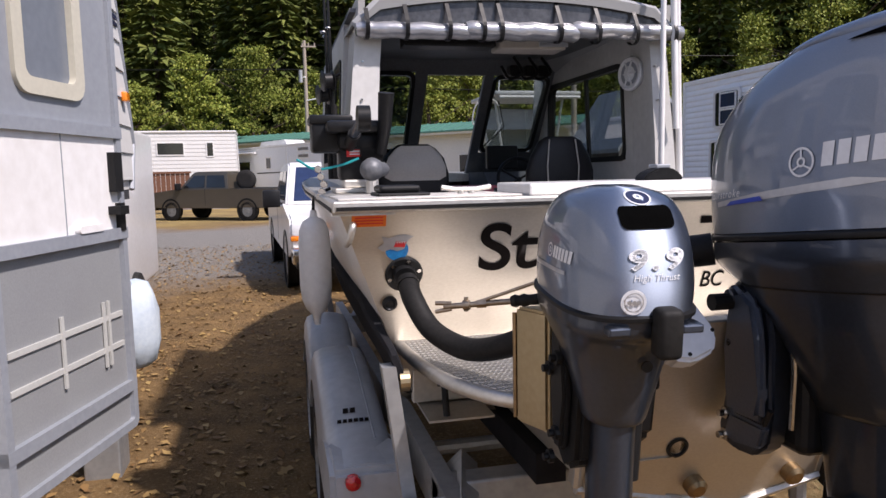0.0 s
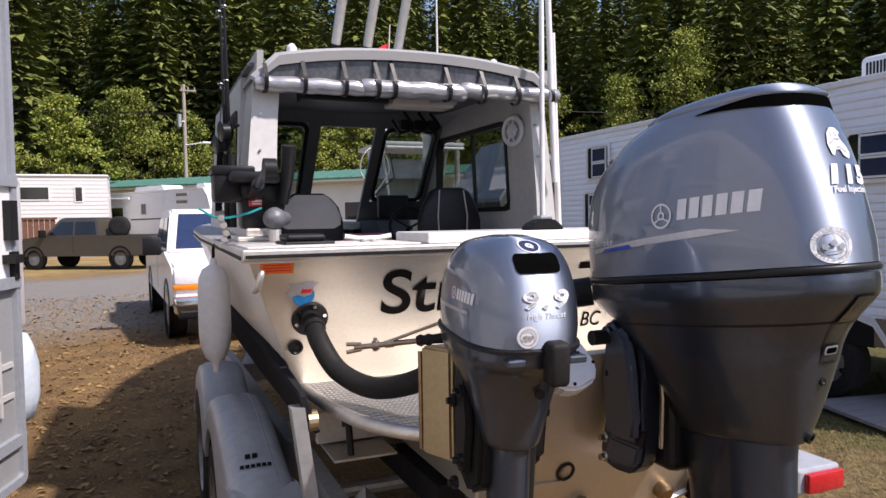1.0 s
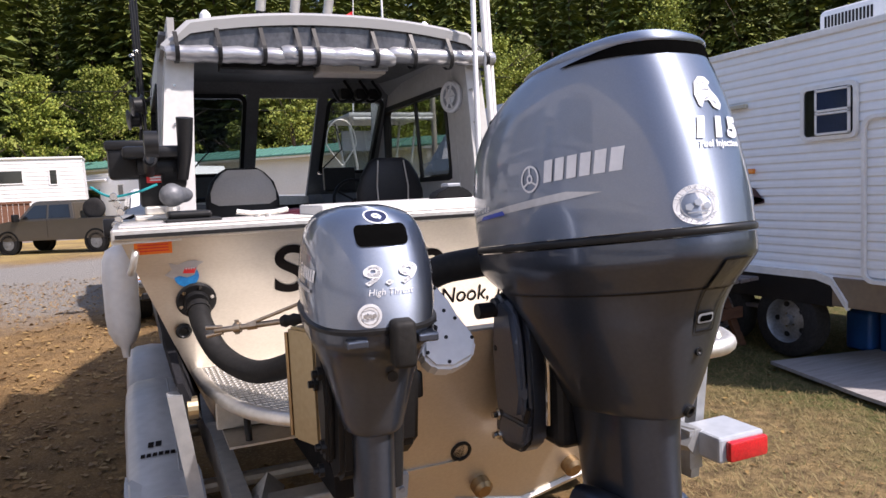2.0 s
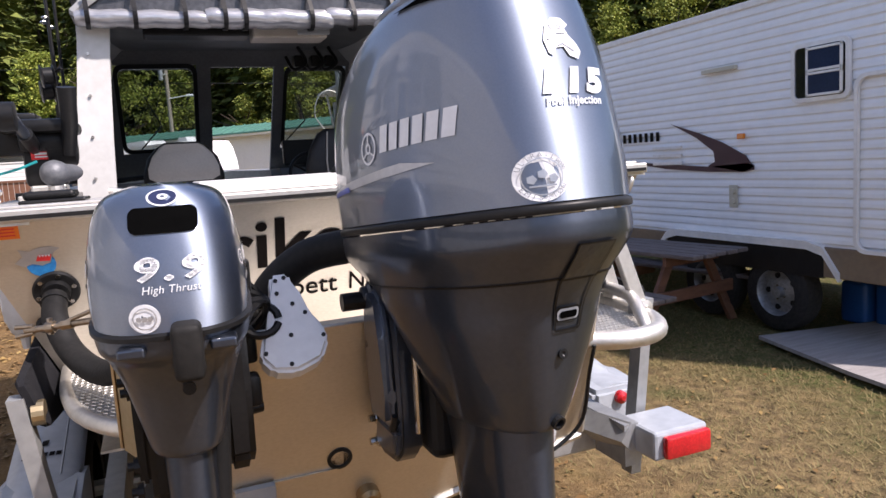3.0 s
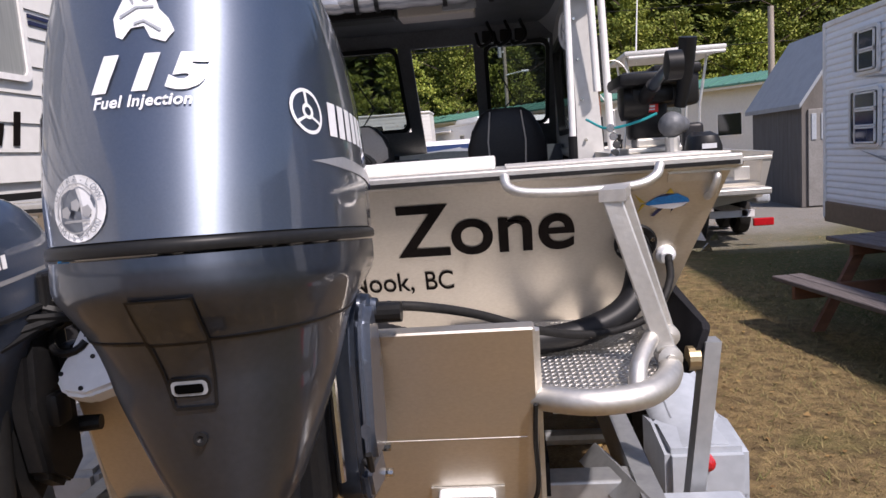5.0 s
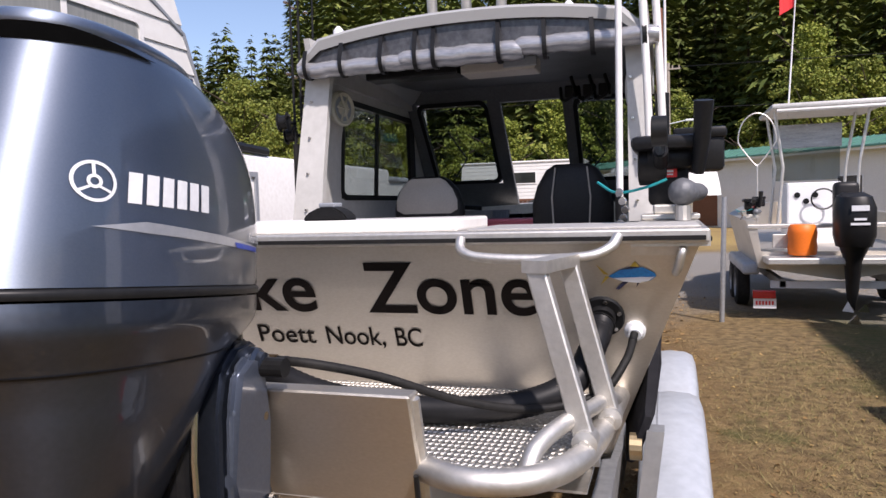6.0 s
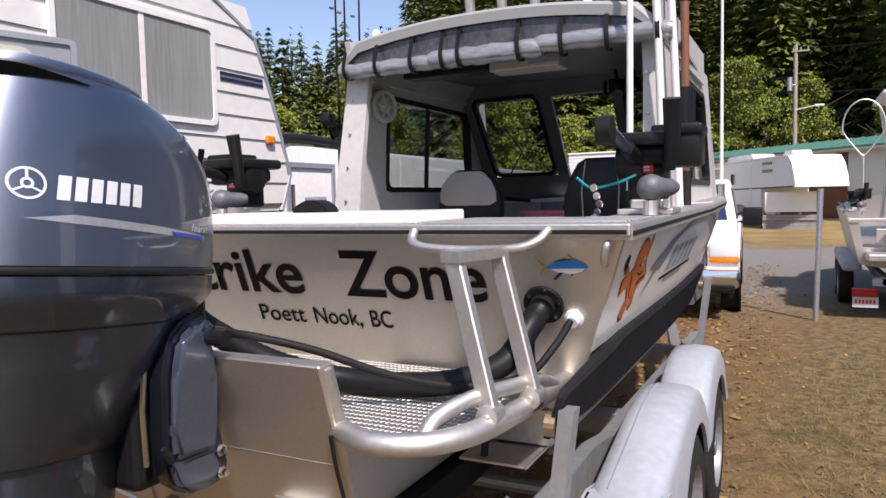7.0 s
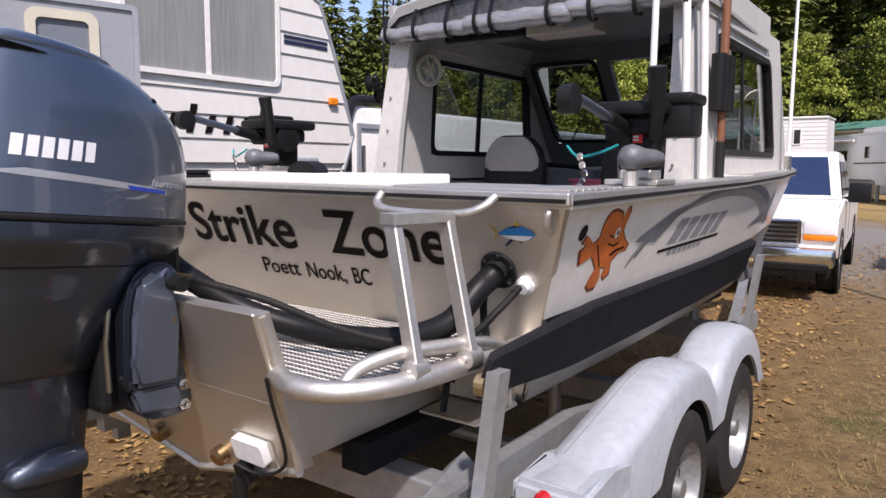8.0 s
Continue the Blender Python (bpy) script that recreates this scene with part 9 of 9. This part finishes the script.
# covered step and bag at the camper's nose
bg = thing("covered_box", "white box with a pale blue plastic bag tied over it", "box", at=(-2.25, 2.0, 0.5))
bm = B()
box(bm, (-2.75, 1.95, 0.86), (-2.19, 2.15, 1.16), 0.03)
part("box", bm, M_FENDER, bg)
rb = random.Random(4)
bm = B()
rows = []
for z, r in ((0.62, 0.05), (0.66, 0.10), (0.78, 0.13), (0.95, 0.13), (1.05, 0.11), (1.12, 0.07), (1.14, 0.02)):
    rows.append([(-2.20 + (r + 0.02 * rb.random()) * math.cos(6.283 * k / 14), 2.2 + (r + 0.025 * rb.random()) * math.sin(6.283 * k / 14), z) for k in range(14)])
ring_skin(bm, rows)
part("bag", bm, M_BAG, bg, smooth=True)
bm = B()
box(bm, (-2.5, 2.05, 0.0), (-2.3, 2.3, 0.86), 0.01)
part("jack", bm, M_GALV, bg)

# long shed with the green metal roof
sh = thing("long_building", "long white building with a green metal roof", "building", at=(6.4, 42.6, 0))


def along(u, v, w):
    """u runs along the long building's eave, v up, w into the building."""
    return (6.4 - 0.70 * u + 0.715 * w, 41.6 + 0.715 * u + 0.70 * w, v)


bm = slab(B(), [(-15, 0), (25, 0), (25, 4.05), (-15, 4.05)], along, 0.7, 3.6)
part("wall", bm, M_RV2, sh)
bm = slab(B(), [(4.2, 0.1), (9.5, 0.1), (9.5, 3.9), (4.2, 3.9)], along, 0.66, 0.71)
part("board_wall", bm, M_WOODR, sh, "red-brown boarded stretch of wall")
bm = slab(B(), [(-15.4, 3.98), (25.4, 3.98), (25.4, 4.16), (-15.4, 4.16)], along, -0.03, 0.0)
part("fascia", bm, M_WHITE, sh, "white eave board")
bm = B()
ring_skin(bm, [[along(u, z, w) for z, w in ((4.20, -0.12), (4.80, 2.2), (4.2, 4.0), (4.1, 4.0), (4.70, 2.2), (4.1, -0.12))] for u in (-15.6, 25.6)])
rf = part("roof", bm, M_ROOFG, sh, "green ribbed metal roof")
for k in range(50):
    bm = B()
    u = -15.4 + k * 0.83
    ring_skin(bm, [[along(u - 0.02, z, w), along(u + 0.02, z, w), along(u + 0.02, z + 0.05, w), along(u - 0.02, z + 0.05, w)] for z, w in ((4.2, -0.12), (4.8, 2.2))])
    part("roof_rib", bm, M_ROOFG, rf)
for u in (-12, -8.5, -5, 12, 16, 20):
    w = part("window", rim(B(), u, u + 1.4, 1.6, 2.8, 0.04, 0.05, along, 0.66, 0.71), M_WHITE, sh)
    part("pane", slab(B(), [(u + 0.04, 1.64), (u + 1.36, 1.64), (u + 1.36, 2.76), (u + 0.04, 2.76)], along, 0.68, 0.69), M_GLASS_D, w)
# red-brown board fence
fn = thing("board_fence", "red-brown stained board fence", "fence", at=(-7, 34, 0))
for k in range(22):
    bm = B()
    x = -10.2 + k * 0.22
    box(bm, (x, 34.0, 0.25), (x + 0.205, 34.03, 1.95 + 0.02 * (k % 3)))
    part("board", bm, M_WOODR, fn)
bm = B()
box(bm, (-10.2, 33.95, 1.93), (-5.3, 34.06, 2.03))
part("cap_rail", bm, M_WOODR, fn)
M_SHED = mat("grey_brown_shed_boards", (0.15, 0.135, 0.125), 0.8, 0, (0.10, 0.09, 0.082), 2, 25, aniso=(5, 5, 0.5), bump=0.2)
M_SHEDDOOR = mat("weathered_grey_door", (0.24, 0.23, 0.22), 0.7, 0, (0.17, 0.16, 0.15), 3, 30)
# grey gabled shed behind the travel trailer
gs = thing("garden_shed", "grey gabled shed with a panelled door", "shed", at=(7.2, 14, 0))
bm = B()
prism(bm, [(6.9, 0), (8.9, 0), (8.9, 2.3), (7.9, 3.75), (6.9, 2.3)], 'y', 14, 17)
part("wall", bm, M_SHED, gs)
bm = B()
ring_skin(bm, [[(6.78, y, 2.22), (7.9, y, 3.86), (9.02, y, 2.22), (9.02, y, 2.12), (7.9, y, 3.74), (6.78, y, 2.12)] for y in (13.8, 17.2)])
part("roof", bm, M_GREYTRIM, gs)
bm = B()
box(bm, (7.02, 13.95, 0.02), (7.85, 14.0, 2.1), 0.01)
d = part("door", bm, M_SHEDDOOR, gs, "weathered grey panelled door")
bm = B()
for a in (7.10, 7.30, 7.50, 7.70):
    box(bm, (a - 0.02, 13.93, 1.45), (a + 0.08, 13.955, 2.0), 0.005)
part("door_light", bm, M_FENDER, d)

# utility pole, its fittings and wires
up = thing("utility_pole", "weathered grey utility pole with lamp and guy wires", "utility pole", "utility poles", (1.15, 53, 0))
bm = B()
cyl(bm, (1.15, 53, 0), (1.15, 53, 11.7), 0.17, 0.12, 12)
part("post", bm, M_POLE, up, smooth=True)
bm = B()
cyl(bm, (1.15, 52.9, 9.0), (0.75, 52.8, 9.0), 0.05, n=8)
cyl(bm, (0.80, 52.8, 8.6), (0.80, 52.8, 9.5), 0.16, n=14)
part("transformer", bm, M_GALV, up)
bm = B()
cyl(bm, (1.15, 52.9, 7.3), (2.5, 52.6, 7.5), 0.04, n=8)
box(bm, (2.3, 52.4, 7.40), (2.9, 52.7, 7.55), 0.05)
part("lamp_arm", bm, M_PLASTIC_W, up)
bm = B()
box(bm, (0.9, 52.85, 11.2), (2.0, 53.0, 11.3))
for x in (1.0, 1.45, 1.9):
    cyl(bm, (x, 52.9, 11.3), (x, 52.9, 11.5), 0.05, n=8)
part("cross_arm", bm, M_POLE, up)
for k, (a, b) in enumerate((((1.1, 53, 10.5), (-3.5, 61, 0.5)), ((1.1, 53, 9.0), (-2.2, 61, 0.5)), ((1.1, 53, 7.6), (-1.4, 61, 0.5)), ((1.2, 53, 11.4), (60, 44, 10.5)), ((1.2, 53, 8.4), (60, 44, 8.0)), ((1.2, 53, 9.6), (-60, 50, 10)), ((1.2, 53, 7.2), (8, 46, 4.2)))):
    bm = B()
    A, Bv = Vector(a), Vector(b)
    pts = [A.lerp(Bv, i / 8) - Vector((0, 0, (0.6 if k > 2 else 0.0) * math.sin(math.pi * i / 8))) for i in range(9)]
    pipe(bm, pts, 0.025, 5)
    part("wire", bm, M_BLACK, up)
up2 = thing("utility_pole", "bare wooden utility pole beyond the travel trailer", "utility pole", "utility poles", (9.2, 22, 0))
bm = B()
cyl(bm, (9.2, 22, 0), (9.2, 22, 5.6), 0.12, 0.09, 10)
part("post", bm, M_POLE, up2, smooth=True)

# ---- picnic table, mat and jugs by the travel trailer ----
pt = thing("picnic_table", "weathered wooden picnic table with attached benches", "picnic table", at=(3.72, 3.5, 0))
PM = pose(3.72, 3.45, 0, 0, 0, 9)


def plank(nm, lo, hi, material, parent=pt):
    bm = B()
    box(bm, lo, hi, 0.006, 1)
    bmesh.ops.transform(bm, matrix=PM, verts=bm.verts)
    return part(nm, bm, material, parent)


for k in range(5):
    x = -0.37 + k * 0.15
    plank("top_plank", (x, -0.95 - 0.01 * (k % 2), 0.72), (x + 0.132, 0.95, 0.757), M_WOODW)
for sx in (-1, 1):
    for k in range(2):
        x = sx * 0.72 - 0.14 + k * 0.145
        plank("bench_plank", (x, -0.95, 0.41), (x + 0.135, 0.95, 0.447), M_WOODW)
for y in (-0.62, 0.62):
    plank("bench_bearer", (-0.86, y - 0.02, 0.30), (0.86, y + 0.02, 0.41), M_WOODR)
    plank("top_bearer", (-0.36, y - 0.02, 0.63), (0.36, y + 0.02, 0.72), M_WOODR)
    for sx in (-1, 1):
        bm = B()
        ring_skin(bm, [[(sx * 0.62 + d, y + w, 0.0) for d, w in ((-0.05, 0.02), (0.05, 0.02), (0.05, 0.06), (-0.05, 0.06))], [(sx * 0.22 + d, y + w, 0.72) for d, w in ((-0.05, 0.02), (0.05, 0.02), (0.05, 0.06), (-0.05, 0.06))]])
        bmesh.ops.transform(bm, matrix=PM, verts=bm.verts)
        part("leg", bm, M_WOODR, pt)
bm = B()
ring_skin(bm, [[(x, y, z) for x, y in ((3.98, 2.22), (3.72, 1.16), (3.62, 0.55), (4.9, 0.35), (5.2, 2.0))] for z in (0.02, 0.05)])
solid("plywood_mat", bm, M_PLY, "grey weathered plywood sheet lying on the grass", "plywood")
for x, y in ((5.15, 2.15), (5.2, 1.85)):
    jg = thing("water_jug", "blue plastic water jug under the travel trailer", "jug", "water jugs", (x, y, 0))
    bm = B()
    box(bm, (x - 0.14, y - 0.13, 0.02), (x + 0.14, y + 0.13, 0.40), 0.04, 3)
    part("body", bm, M_BLUEBOX, jg, smooth=True)
    bm = B()
    cyl(bm, (x, y, 0.40), (x, y, 0.46), 0.04, n=12)
    part("cap", bm, M_WHITE, jg)

# ---- leaf litter and dry grass ----
rgl = np.random.default_rng(12)


n = 60000
x = -7 + 15 * rgl.random(n)
y = -2.3 + 19 * rgl.random(n) ** 1.3 - rgl.exponential(0.8, n)
keep = rgl.random(n) < np.where(x + 0.35 * rgl.standard_normal(n) < 1.2, 1.0, 0.18)
keep &= ~((np.abs(x + 0.04) < 0.8) & (y > -0.2) & (y < 3.5) & (rgl.random(n) < 0.6))
x, y = x[keep], y[keep]
n = len(x)
z = np.array([ground_height(float(a), float(b)) for a, b in zip(x, y)]) + 0.012
s = (0.010 + 0.034 * rgl.random(n) ** 2.3) * np.where(x > 1.2, 0.55, 1.0)
a = rgl.random(n) * 6.283
tx, ty = np.cos(a) * s, np.sin(a) * s
tilt = rgl.standard_normal((n, 4)) * 0.25
V = np.stack([np.stack([x + tx, y + ty, z + tilt[:, 0] * s], 1), np.stack([x - ty * 0.6, y + tx * 0.6, z + np.abs(tilt[:, 1]) * s], 1), np.stack([x - tx, y - ty, z + tilt[:, 2] * s], 1), np.stack([x + ty * 0.6, y - tx * 0.6, z + np.abs(tilt[:, 3]) * s], 1)], 1).reshape(-1, 3)
tagged(cloud_mesh("leaf_litter", V, np.arange(len(V)).reshape(-1, 4), M_LITTER), "dry brown fallen leaves scattered over the dirt", "leaves", kind="stuff")
n = 60000
x = 1.3 + 4.6 * rgl.random(n) ** 0.8 + 0.35 * rgl.standard_normal(n)
y = -2.0 + 9 * rgl.random(n) ** 1.2 - rgl.exponential(0.8, n)
z = np.array([ground_height(float(a_), float(b_)) for a_, b_ in zip(x, y)])
h = 0.012 + 0.045 * rgl.random(n) ** 2
a = rgl.random(n) * 6.283
lx, ly = np.cos(a) * h * 1.6, np.sin(a) * h * 1.6
w = 0.003
T = np.stack([np.stack([x - np.sin(a) * w, y + np.cos(a) * w, z], 1), np.stack([x + np.sin(a) * w, y - np.cos(a) * w, z], 1), np.stack([x + lx, y + ly, z + h * 0.8], 1)], 1).reshape(-1, 3)
tagged(cloud_mesh("dry_grass", T, np.arange(len(T)).reshape(-1, 3), M_STRAW), "short dry straw-coloured grass blades on the yard", "grass", kind="stuff")
